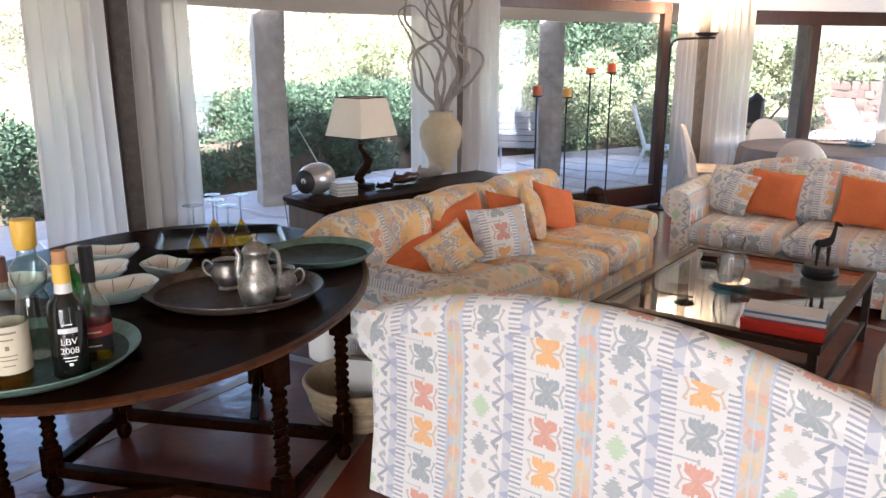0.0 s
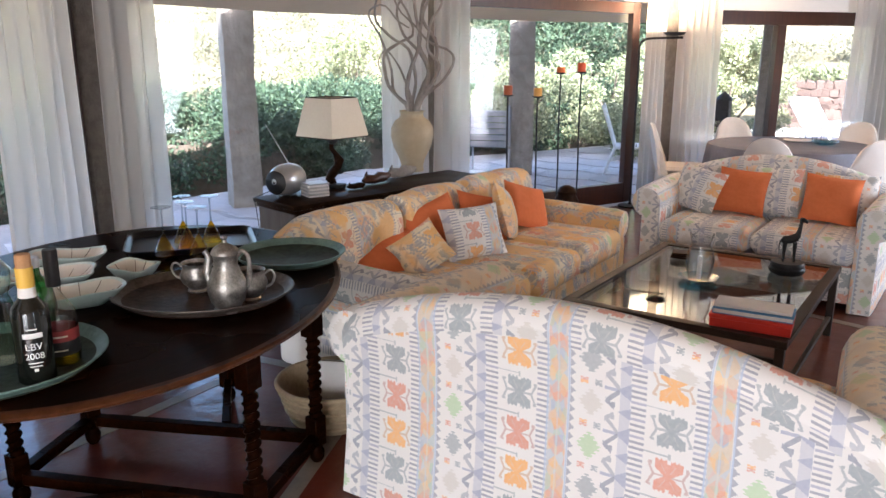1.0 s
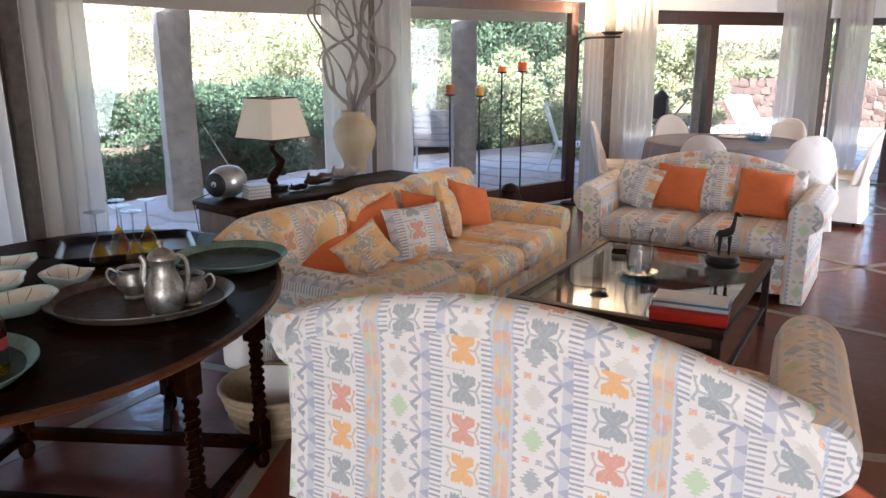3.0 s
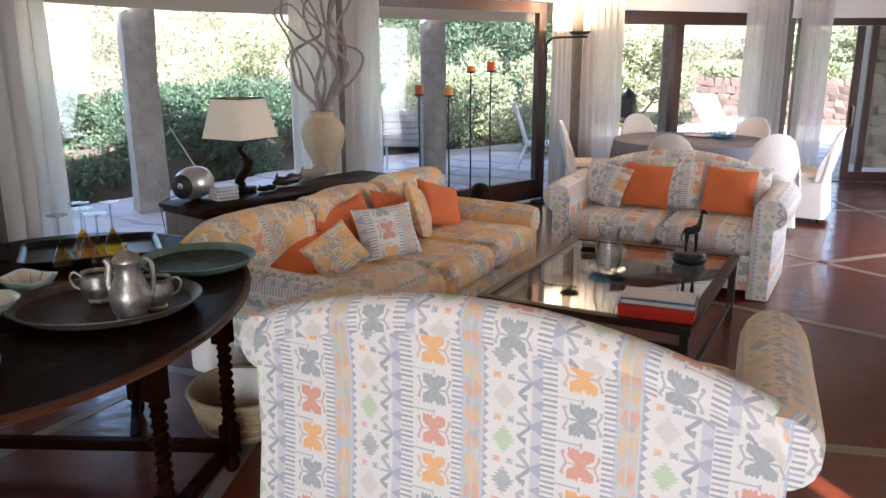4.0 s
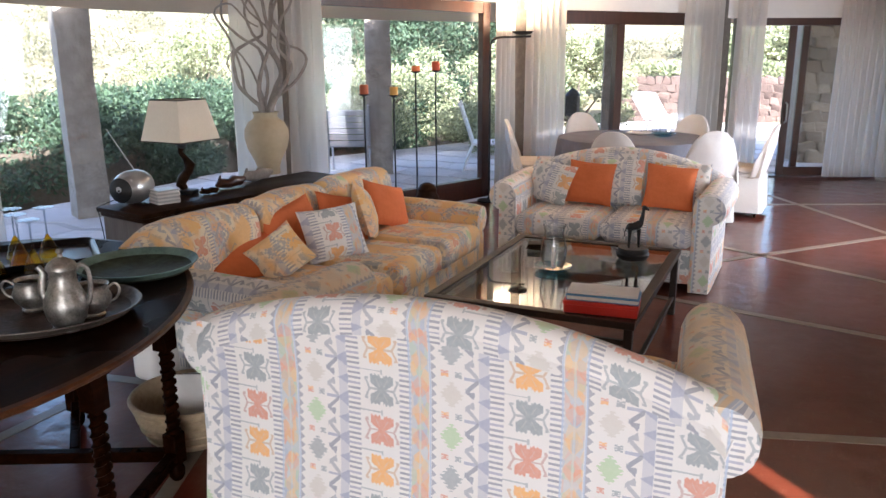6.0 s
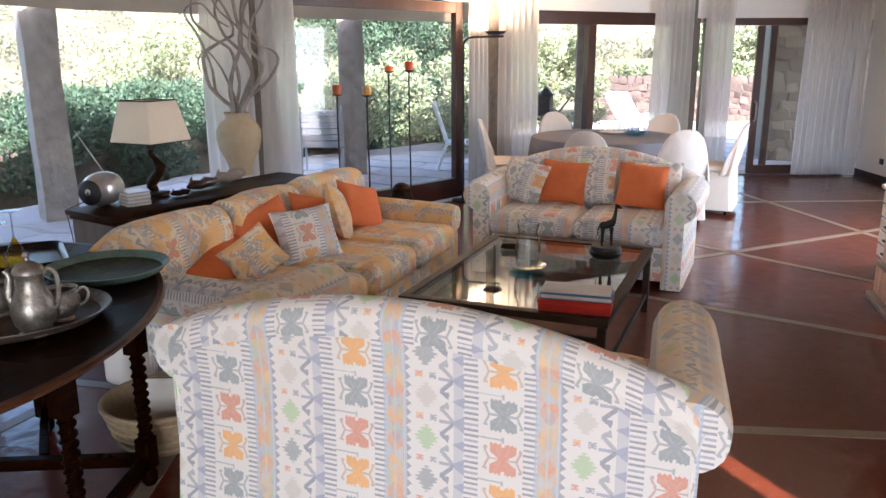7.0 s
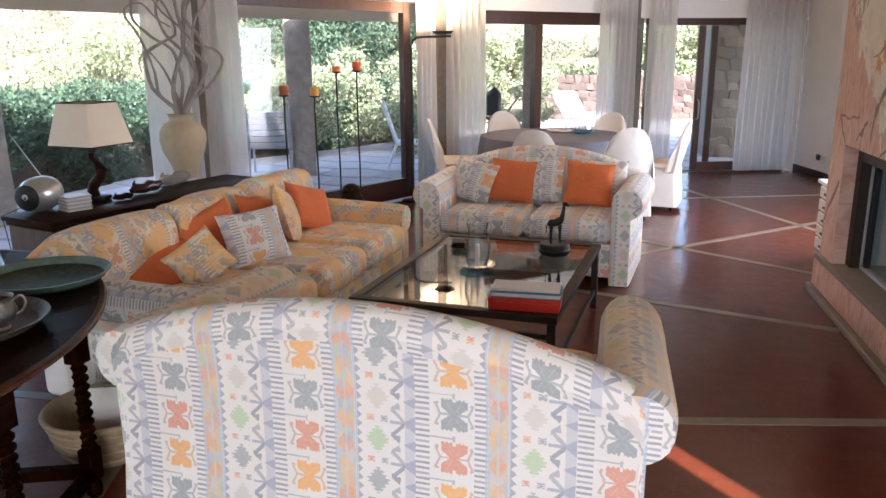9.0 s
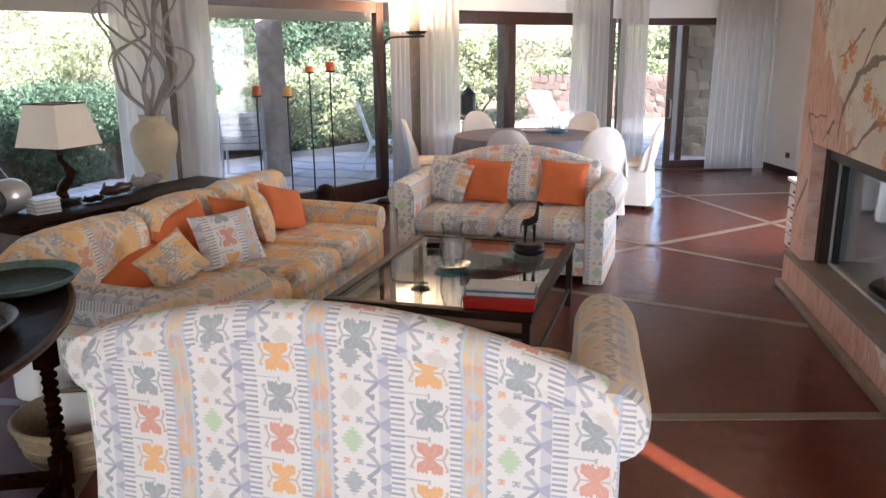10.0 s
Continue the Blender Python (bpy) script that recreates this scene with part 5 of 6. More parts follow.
# on the far sofa (it faces -y)
for x, y, z, w, h, th, rx, ry, rz, mt, lb, u in (
        (-1.745, 5.96, 0.475, 0.40, 0.34, 0.14, -22, 8, -20, "kilim", KI + " in the sofa corner", 0.15),
        (-1.40, 6.00, 0.475, 0.36, 0.34, 0.13, -20, 4, 4, "orange", OR + " on the white sofa", 0.2),
        (-1.20, 6.10, 0.475, 0.40, 0.36, 0.12, -18, 0, 0, "kilim", KI + " half hidden between orange ones", 0.6),
        (-0.80, 6.00, 0.475, 0.37, 0.34, 0.13, -20, 5, 8, "orange", OR + " on the white sofa", 0.5),
        (-0.68, 6.12, 0.475, 0.36, 0.34, 0.12, -18, 0, 10, "kilim", KI + " behind an orange one", 0.9)):
    set_pillow(x, y, z, w, h, th, rx, ry, rz, M[mt], lb, u)
set_pillow(-0.46, 2.60, 0.465, 0.30, 0.215, 0.13, 18, 0, 0, M["kilim_gold"], GR + " against the sofa back", 0.3)

# ---- on the coffee table ----
GL = pane_material("clear_glassware", (0.97, 0.98, 0.985), gloss=1.0, edge=0.6)
GLS = pane_material("clear_glass_stem", (0.80, 0.83, 0.85), gloss=4.0, edge=0.5)
GLF = pane_material("clear_glass_foot", (0.93, 0.95, 0.96), gloss=0.45, edge=0.5)
GLB = pane_material("pale_blue_glass", (0.36, 0.70, 0.85), gloss=1.8, edge=0.4)
hl = thing("hurricane_lamp", pose(-1.19, 4.29, 0.415), "clear glass hurricane lamp with white candle on blue dish", "candle holder")
part("dish", lathe(bmesh.new(), [(0.05, 0.0), (0.085, 0.006), (0.105, 0.022), (0.108, 0.026), (0.10, 0.026), (0.08, 0.014), (0.0, 0.012)], 32), GLB, hl, "pale blue glass dish")
part("chimney", lathe(bmesh.new(), [(0.052, 0.014), (0.066, 0.05), (0.075, 0.11), (0.070, 0.16), (0.056, 0.20), (0.054, 0.22), (0.064, 0.265), (0.062, 0.265), (0.051, 0.22), (0.053, 0.20), (0.067, 0.16), (0.072, 0.11), (0.063, 0.05), (0.050, 0.016)], 32, cap=False), GL, hl, "clear glass chimney")
cd = part("candle", lathe(bmesh.new(), [(0.013, 0.014), (0.013, 0.135), (0.010, 0.14), (0.0, 0.138)], 14), M["paper"], hl, "white wax candle")
part("wick", tube(bmesh.new(), [(0, 0, 0.138), (0.002, 0, 0.15)], 0.0012, 5), M["black"], cd)

gs = thing("animal_figurine", pose(-0.82, 4.71, 0.421, 0, 0, 24), "small dark bronze animal figurine on a round black base", "figurine")
gb = bmesh.new()
lathe(gb, [(0.085, 0.0), (0.095, 0.012), (0.098, 0.03), (0.09, 0.04), (0.092, 0.052), (0.085, 0.066), (0.0, 0.068)], 28)
for x, y in ((-0.028, -0.012), (-0.024, 0.014), (0.030, -0.012), (0.034, 0.014)):
    tube(gb, [(x, y, 0.06), (x * 0.95, y, 0.12), (x * 0.9, y * 0.8, 0.175)], [0.006, 0.007, 0.012], 8)
tube(gb, [(-0.045, 0, 0.185), (-0.03, 0, 0.188), (0.0, 0, 0.192), (0.03, 0, 0.205), (0.045, 0, 0.22)], [0.010, 0.024, 0.023, 0.024, 0.014], 10)
tube(gb, [(0.036, 0, 0.21), (0.046, 0, 0.25), (0.050, 0, 0.285), (0.052, 0, 0.305)], [0.017, 0.012, 0.009, 0.009], 8)
tube(gb, [(0.044, 0, 0.308), (0.062, 0, 0.303), (0.082, 0, 0.290)], [0.012, 0.012, 0.006], 8)
tube(gb, [(-0.045, 0, 0.19), (-0.054, 0, 0.16), (-0.052, 0, 0.13)], [0.004, 0.003, 0.003], 6)
part("figure", gb, M["black"], gs)

bx = thing("red_box", pose(-0.78, 3.675, 0.421, 0, 0, 5), "flat red card box with books on top", "box")
part("body", box(bmesh.new(), -0.17, -0.085, 0.0, 0.17, 0.085, 0.055, 0.003), M["red"], bx)
part("lid", box(bmesh.new(), -0.173, -0.088, 0.04, 0.173, 0.088, 0.060, 0.003), M["red"], bx)


def book(x, y, z, w, d, h, rz, cover, label, cat="book"):
    b = thing("book", pose(x, y, z, 0, 0, rz), label, cat, "books")
    part("page_block", box(bmesh.new(), -w / 2 + 0.004, -d / 2 + 0.004, 0.003, w / 2 - 0.003, d / 2 - 0.004, h - 0.003, 0.0005), M["paper"], b, "white page block")
    cb = bmesh.new()
    box(cb, -w / 2, -d / 2, 0, w / 2, d / 2, 0.003, 0)
    box(cb, -w / 2, -d / 2, h - 0.003, w / 2, d / 2, h, 0)
    box(cb, -w / 2, -d / 2, 0.003, -w / 2 + 0.003, d / 2, h - 0.003, 0)
    part("cover", cb, cover, b, smooth=False)
    return b


book(-0.775, 3.68, 0.482, 0.335, 0.16, 0.024, 5, M["blue"], "thin blue book on the red box")
book(-0.78, 3.695, 0.507, 0.325, 0.145, 0.012, 5.5, M["paper"], "thin white book on top of a blue one")
for k in range(3):
    co_ = thing("coaster", pose(-1.42, 4.72, 0.421 + k * 0.012, 0, 0, 8 * k), "dark wooden coaster in a small stack", "coaster", "coasters")
    part("slab", box(bmesh.new(), -0.05, -0.05, 0, 0.05, 0.05, 0.010, 0.002), M["console"], co_)

# ---- on the gate-leg table ----
TZ = 0.741


def round_tray(x, y, rx, ry, rz, mat_in, mat_rim, label):
    t = thing("tray", pose(x, y, TZ, 0, 0, rz), label, "tray", "metal trays")
    s = Matrix.Diagonal((rx, ry, 1, 1))
    part("plate", lathe(bmesh.new(), [(0.80, 0.0), (0.86, 0.002), (0.90, 0.008), (0.89, 0.012), (0.80, 0.006), (0.0, 0.005)], 64, s), mat_in, t)
    part("rim", lathe(bmesh.new(), [(0.86, 0.004), (0.94, 0.020), (0.985, 0.032), (1.0, 0.034), (0.998, 0.038), (0.975, 0.037), (0.93, 0.025), (0.88, 0.012)], 64, s, False), mat_rim, t)
    return t


round_tray(-2.335, 1.925, 0.325, 0.28, 40, M["copper_brown"], M["copper_rim"], "large round tarnished copper tray on the oak table")
round_tray(-2.47, 2.50, 0.24, 0.245, 30, M["verdigris"], M["verdigris_rim"], "round copper tray with green patina on the oak table")
round_tray(-2.30, 1.16, 0.30, 0.30, 0, M["verdigris"], M["verdigris_rim"], "round green-patinated tray carrying bottles")

bt = thing("tray", pose(-3.03, 2.42, TZ, 0, 0, 52), "rectangular black lacquer tray with rounded rim", "tray", "metal trays")
tb = bmesh.new()
prev = None
for w, h, z in ((0.50, 0.36, 0.0), (0.53, 0.39, 0.004), (0.56, 0.42, 0.028), (0.575, 0.435, 0.032), (0.57, 0.43, 0.034), (0.55, 0.41, 0.030), (0.52, 0.38, 0.008)):
    ring = [tb.verts.new((a, b, z)) for a, b in rounded(w, h, 0.06, 6)]
    if prev:
        for i in range(len(ring)):
            tb.faces.new((prev[i], prev[(i + 1) % len(ring)], ring[(i + 1) % len(ring)], ring[i]))
    prev = ring
tb.faces.new(prev)
part("body", tb, M["tray_black"], bt)

amber = pane_material("amber_wine", (0.86, 0.58, 0.06), gloss=1.5, edge=0.35)


def upturned_glass(x, y, s=1.0):
    """A stemmed glass standing on its rim, with amber tint in the bowl."""
    t = thing("stemmed_glass", pose(x, y, TZ + 0.009), "upside-down stemmed glass with an amber conical bowl", "glass", "upside-down glasses on the black tray")
    part("bowl", lathe(bmesh.new(), [(0.046 * s, 0.0), (0.047 * s, 0.003), (0.030 * s, 0.050), (0.012 * s, 0.085), (0.005, 0.098)], 28, cap=False), amber, t, "amber glass bowl")
    part("stem", lathe(bmesh.new(), [(0.005, 0.098), (0.0038, 0.13), (0.004, 0.19), (0.006, 0.205)], 12, cap=False), GLS, t, "clear glass stem")
    part("foot", lathe(bmesh.new(), [(0.006, 0.205), (0.020, 0.212), (0.042, 0.215), (0.043, 0.218), (0.0, 0.219)], 28, cap=False), GLF, t, "clear glass foot")
    return t


for x, y in ((-2.93, 2.20), (-2.81, 2.29), (-3.08, 2.42), (-2.98, 2.50), (-2.95, 2.34)):
    upturned_glass(x, y)


def teapot():
    t = thing("coffee_pot", pose(-2.13, 1.86, TZ + 0.006, 0, 0, 35), "tall worn pewter coffee pot with hinged lid", "pot")
    part("body", lathe(bmesh.new(), [(0.046, 0.0), (0.050, 0.006), (0.043, 0.016), (0.058, 0.04), (0.067, 0.075), (0.064, 0.105), (0.049, 0.140), (0.040, 0.165), (0.042, 0.195), (0.047, 0.205)], 36), M["pewter"], t)
    lid = part("lid", lathe(bmesh.new(), [(0.048, 0.203), (0.048, 0.209), (0.040, 0.222), (0.020, 0.236), (0.008, 0.242), (0.007, 0.25), (0.012, 0.257), (0.008, 0.266), (0.0, 0.268)], 32), M["pewter"], t)
    part("spout", tube(bmesh.new(), smooth_path([(-0.050, 0.0, 0.095), (-0.064, 0.0, 0.125), (-0.060, 0, 0.165), (-0.056, 0.0, 0.190), (-0.070, 0, 0.212)]), [0.017 - 0.0004 * i for i in range(21)], 10), M["pewter"], t)
    part("handle", tube(bmesh.new(), smooth_path([(0.040, 0, 0.195), (0.058, 0, 0.212), (0.076, 0, 0.195), (0.080, 0, 0.15), (0.074, 0, 0.10), (0.060, 0, 0.075)]), 0.0075, 8), M["pewter"], t)
    return t


teapot()


def small_jug(x, y, rz, label):
    t = thing("sugar_bowl", pose(x, y, TZ + 0.006, 0, 0, rz), label, "bowl", "pewter tea things")
    part("body", lathe(bmesh.new(), [(0.035, 0.0), (0.038, 0.006), (0.032, 0.014), (0.056, 0.04), (0.062, 0.065), (0.052, 0.09), (0.050, 0.10), (0.056, 0.112), (0.053, 0.112), (0.047, 0.10), (0.05, 0.09), (0.058, 0.065), (0.05, 0.04), (0.0, 0.02)], 32), M["pewter"], t)
    for s in (-1, 1):
        part("handle", tube(bmesh.new(), smooth_path([(s * 0.050, 0, 0.095), (s * 0.076, 0, 0.112), (s * 0.090, 0, 0.092), (s * 0.080, 0, 0.064), (s * 0.060, 0, 0.05)]), 0.0045, 8), M["pewter"], t)
    return t


small_jug(-2.40, 1.95, 40, "small two-handled pewter sugar bowl")
small_jug(-2.16, 1.99, 30, "small pewter cream jug behind the coffee pot")


def leaf_bowl(x, y, z, w, d, rz, label):
    """A shallow square-ish ceramic dish with a wavy pale-blue lip."""
    t = thing("ceramic_dish", pose(x, y, z, 0, 0, rz), label, "dish", "ceramic dishes")
    glaze = simple("cream_glaze", (0.64, 0.60, 0.54), (0.74, 0.70, 0.63), 8, 0.25, bmp=0.08)
    lipm = simple("pale_aqua_glaze", (0.50, 0.62, 0.60), (0.66, 0.74, 0.72), 10, 0.2, bmp=0.05)
    n = 48
    def ring(bm, k, z):
        out = []
        for i in range(n):
            a = 2 * math.pi * i / n
            sq = 1 / max(abs(math.cos(a)) ** 3.2 + abs(math.sin(a)) ** 3.2, 1e-6) ** (1 / 3.2)
            wav = 1 + 0.05 * math.sin(6 * a + x * 9) * (k - 0.4)
            zz = z + (0.005 * math.sin(3 * a + y * 7) + 0.004 * math.cos(2 * a)) * max(0, k - 0.5) * 2
            out.append(bm.verts.new((w / 2 * k * sq * wav * math.cos(a), d / 2 * k * sq * wav * math.sin(a), zz)))
        return out
    def skin(spec):
        bm = bmesh.new()
        rs = [ring(bm, k, zz) for k, zz in spec]
        for a, b in zip(rs, rs[1:]):
            for i in range(n):
                bm.faces.new((a[i], a[(i + 1) % n], b[(i + 1) % n], b[i]))
        return bm, rs
    bm, rs = skin(((0.42, 0.0), (0.52, 0.004), (0.80, 0.034), (0.93, 0.052)))
    bm.faces.new(list(reversed(rs[0])))
    part("outside", bm, lipm, t, "pale aqua glazed outside")
    bm, rs = skin(((0.93, 0.052), (0.99, 0.060), (1.0, 0.064), (0.97, 0.065), (0.92, 0.058)))
    part("lip", bm, lipm, t, "pale aqua glazed lip")
    for i in range(0, n, 4):
        a = 2 * math.pi * i / n
        sq = 1 / max(abs(math.cos(a)) ** 3.2 + abs(math.sin(a)) ** 3.2, 1e-6) ** (1 / 3.2)
        part("glaze_line", tube(bmesh.new(), [(w / 2 * k * sq * math.cos(a), d / 2 * k * sq * math.sin(a), zz) for k, zz in ((0.52, 0.0165), (0.78, 0.0415), (0.915, 0.0585))], 0.0013, 5), M["console_side"], t)
    bm, rs = skin(((0.92, 0.058), (0.78, 0.040), (0.50, 0.014), (0.2, 0.010)))
    bm.faces.new(rs[-1])
    part("inside", bm, glaze, t, "cream glazed inside")
    return t


leaf_bowl(-2.74, 1.92, TZ, 0.19, 0.17, 20, "small square ceramic dish, cream inside with aqua edge")
leaf_bowl(-2.62, 1.62, TZ, 0.30, 0.20, 62, "oblong ceramic dish, cream inside with aqua edge")
leaf_bowl(-2.90, 1.68, TZ, 0.30, 0.24, 55, "wide ceramic dish, cream inside with aqua edge")
leaf_bowl(-3.13, 1.88, TZ, 0.30, 0.20, 50, "oblong ceramic dish, cream inside with aqua edge")
leaf_bowl(-2.98, 1.42, TZ, 0.30, 0.22, 40, "wide ceramic dish, cream inside with aqua edge")


def bottle(x, y, prof, glass, label, parts, z=TZ + 0.008, rz=0):
    prof = [(r * 1.18, h) for r, h in prof]
    parts = [(nm, [(r * 1.18, h) for r, h in pr], m_, lb) for nm, pr, m_, lb in parts]
    t = thing("bottle", pose(x, y, z, 0, 0, rz), label, "bottle", "bottles on the green tray")
    inner = [(r * 0.93, h) for r, h in reversed(prof)]
    part("glass", lathe(bmesh.new(), prof, 36), glass, t)
    for name, pr, material, lb in parts:
        part(name, lathe(bmesh.new(), pr, 36, cap=name not in ("label", "band", "neck_label")), material, t, lb)
    return t


gclear, gdark, ggreen = pane_material("bottle_glass", (0.90, 0.93, 0.91), gloss=2.5, edge=0.9), simple("near_black_bottle", (0.006, 0.007, 0.006), (0.012, 0.014, 0.011), 5, 0.08, bmp=0), pane_material("green_bottle_glass", (0.20, 0.55, 0.22), gloss=2.5, edge=0.9)
cream = simple("cream_label_paper", (0.60, 0.55, 0.40), (0.68, 0.62, 0.47), 20, 0.8, bmp=0)
cork, yel, brownc = simple("cork", (0.42, 0.22, 0.10), (0.55, 0.31, 0.15), 30, 0.9), simple("yellow_wax", (0.70, 0.42, 0.05), (0.78, 0.50, 0.08), 10, 0.5, bmp=0), simple("brown_capsule", (0.09, 0.03, 0.02), (0.13, 0.05, 0.03), 12, 0.4, bmp=0)
whisky = pane_material("amber_spirit", (0.75, 0.55, 0.22), gloss=0.3)
yellow_liq = pane_material("yellow_liqueur", (0.82, 0.70, 0.10), gloss=0.3)

b1 = bottle(-2.16, 1.045, [(0.041, 0.0), (0.044, 0.006), (0.044, 0.20), (0.040, 0.225), (0.020, 0.255), (0.0155, 0.27), (0.0155, 0.30)], gclear, "clear spirit bottle with a cream paper label and brown cap",
       (("label", [(0.0446, 0.045), (0.0446, 0.175)], cream, "cream paper label"), ("cap", [(0.0175, 0.285), (0.0175, 0.345), (0.015, 0.35), (0, 0.351)], brownc, "brown cap"), ("spirit", [(0.039, 0.006), (0.039, 0.035), (0.0, 0.035)], whisky, "a little amber spirit")))
b2 = bottle(-2.10, 1.175, [(0.036, 0.0), (0.040, 0.006), (0.040, 0.185), (0.036, 0.208), (0.019, 0.235), (0.016, 0.25), (0.016, 0.29)], gdark, "near-black port bottle with white lettering and yellow neck seal",
       (("band", [(0.0185, 0.262), (0.0185, 0.315)], yel, "yellow neck seal"), ("stopper", [(0.0165, 0.315), (0.0165, 0.345), (0.015, 0.35), (0, 0.35)], cork, "reddish cork stopper"), ("neck_label", [(0.0192, 0.232), (0.0178, 0.262)], M["paper"], "small white neck label")), rz=0)
redl = simple("dark_red_label", (0.22, 0.02, 0.02), (0.30, 0.035, 0.03), 8, 0.6, bmp=0)
b3 = bottle(-2.17, 1.285, [(0.040, 0.0), (0.043, 0.006), (0.043, 0.13), (0.040, 0.155), (0.022, 0.19), (0.015, 0.205), (0.0145, 0.24)], gclear, "squat clear liqueur bottle with a red and black label",
       (("label", [(0.0436, 0.03), (0.0436, 0.072)], M["black"], "black paper label"), ("band", [(0.0437, 0.072), (0.0437, 0.105)], redl, "dark red label band"), ("cap", [(0.0165, 0.225), (0.0165, 0.325), (0.0150, 0.33), (0, 0.33)], M["black"], "tall black capsule"), ("liqueur", [(0.039, 0.006), (0.039, 0.05), (0.0, 0.05)], yellow_liq, "yellow liqueur")))
b4 = bottle(-2.31, 1.19, [(0.038, 0.0), (0.042, 0.006), (0.042, 0.14), (0.036, 0.18), (0.030, 0.20), (0.040, 0.235), (0.042, 0.27), (0.022, 0.30), (0.020, 0.33)], pane_material("pale_carafe_glass", (0.80, 0.90, 0.86), gloss=2.5, edge=0.9), "glass carafe with a flared neck and big cork",
       (("stopper", [(0.021, 0.32), (0.026, 0.33), (0.028, 0.40), (0.026, 0.405), (0, 0.405)], yel, "big pale yellow cork"),))
b5 = bottle(-2.28, 1.29, [(0.040, 0.0), (0.044, 0.006), (0.044, 0.16), (0.036, 0.21), (0.018, 0.235), (0.015, 0.245), (0.015, 0.27)], ggreen, "green glass bottle with a round red badge",
       (("cap", [(0.0165, 0.26), (0.0165, 0.29), (0, 0.29)], M["silver"], "metal cap"), ("label", [(0.0445, 0.07), (0.0445, 0.10)], cream, "cream paper label")))
bd = part("badge", lathe(bmesh.new(), [(0.019, 0.0), (0.019, 0.003), (0, 0.004)], 20, pose(0, 0, 0) @ pose(0.029, -0.040, 0.165, 90, 0, 36)), redl, b5, "round dark red badge")


def lettering(body, size, radius, z, ang, parent, material, name="lettering"):
    """Words set flat just proud of a bottle, facing the given way."""
    cu = bpy.data.curves.new(name, "FONT")
    cu.body, cu.size, cu.align_x, cu.align_y, cu.extrude = body, size, "CENTER", "CENTER", 0.0003
    tmp = new("tmp", cu)
    me = bpy.data.meshes.new_from_object(tmp.evaluated_get(bpy.context.evaluated_depsgraph_get()))
    bpy.data.objects.remove(tmp)
    for v in me.vertices:
        a = v.co.x / radius
        v.co = Vector((radius * math.sin(a), -radius * math.cos(a) - v.co.z, v.co.y))
    me.materials.clear()
    me.materials.append(material)
    ob = new(name, me)
    ob.parent = parent
    ob.matrix_basis = pose(0, 0, z, 0, 0, ang)
    return ob


def bars(parent, rows, radius, ang, material):
    """Unreadable small print as plain bars round a bottle."""
    for z, w, h in rows:
        bm = bmesh.new()
        k = 6
        vs = []
        for i in range(k + 1):
            a = (-0.5 + i / k) * w / radius
            vs.append((bm.verts.new((radius * math.sin(a), -radius * math.cos(a), z)), bm.verts.new((radius * math.sin(a), -radius * math.cos(a), z + h))))
        for p, q in zip(vs, vs[1:]):
            bm.faces.new((p[0], q[0], q[1], p[1]))
        part("print", bm, material, parent, m=pose(0, 0, 0, 0, 0, ang))


FACE = 62
white_print = simple("white_print", (0.70, 0.70, 0.68), (0.78, 0.78, 0.76), 20, 0.7, bmp=0)
grey_print = simple("brown_print", (0.20, 0.16, 0.11), (0.28, 0.23, 0.16), 20, 0.7, bmp=0)
lettering("LBV", 0.026, 0.0482, 0.108, FACE, b2, white_print)
lettering("2008", 0.024, 0.0482, 0.082, FACE, b2, white_print)
bars(b2, ((0.132, 0.050, 0.014), (0.155, 0.026, 0.003), (0.062, 0.036, 0.003), (0.053, 0.030, 0.003), (0.040, 0.010, 0.008)), 0.0482, FACE, white_print)
bars(b1, ((0.155, 0.050, 0.006), (0.138, 0.034, 0.004), (0.112, 0.010, 0.012), (0.095, 0.044, 0.003), (0.084, 0.040, 0.003), (0.068, 0.030, 0.003)), 0.0530, FACE, grey_print)
bars(b3, ((0.085, 0.040, 0.005), (0.045, 0.034, 0.004)), 0.0522, FACE, cream)

# ---- on the console ----
CZ = 0.7405
rd = thing("portable_radio", pose(-3.62, 3.64, CZ, 0, 0, 101), "rounded silver portable radio with a dark speaker and raised aerial", "radio")
rb = bmesh.new()
secs, al = [], []
for k in range(21):
    q = -1 + 2 * k / 20
    rr = math.sqrt(max(0.02, 1 - abs(q) ** 2.6))
    secs.append([(q * 0.145, 0.10 * rr * math.cos(a), 0.10 + 0.10 * rr * math.sin(a)) for a in (2 * math.pi * i / 20 for i in range(20))])
    al.append(q * 0.16)
loft(rb, secs, al)
part("body", rb, M["silver"], rd, "silver rounded body")
sp = part("speaker", lathe(bmesh.new(), [(0.070, 0.0), (0.074, 0.010), (0.060, 0.020), (0.0, 0.028)], 28, pose(-0.118, 0.0, 0.095, 0, -90, 0)), M["black"], rd, "dark round speaker")
part("cable", tube(bmesh.new(), smooth_path([(-0.03, 0.09, 0.03), (-0.12, 0.13, 0.006), (-0.215, 0.10, 0.006), (-0.222, 0.09, -0.03), (-0.225, 0.06, -0.25), (-0.228, 0.02, -0.62)]), 0.003, 6), M["black"], rd, "thin black power cable")
part("aerial", tube(bmesh.new(), [(0.03, 0.0, 0.19), (0.02, 0.16, 0.44)], [0.004, 0.002], 6), M["silver"], rd, "thin raised aerial")
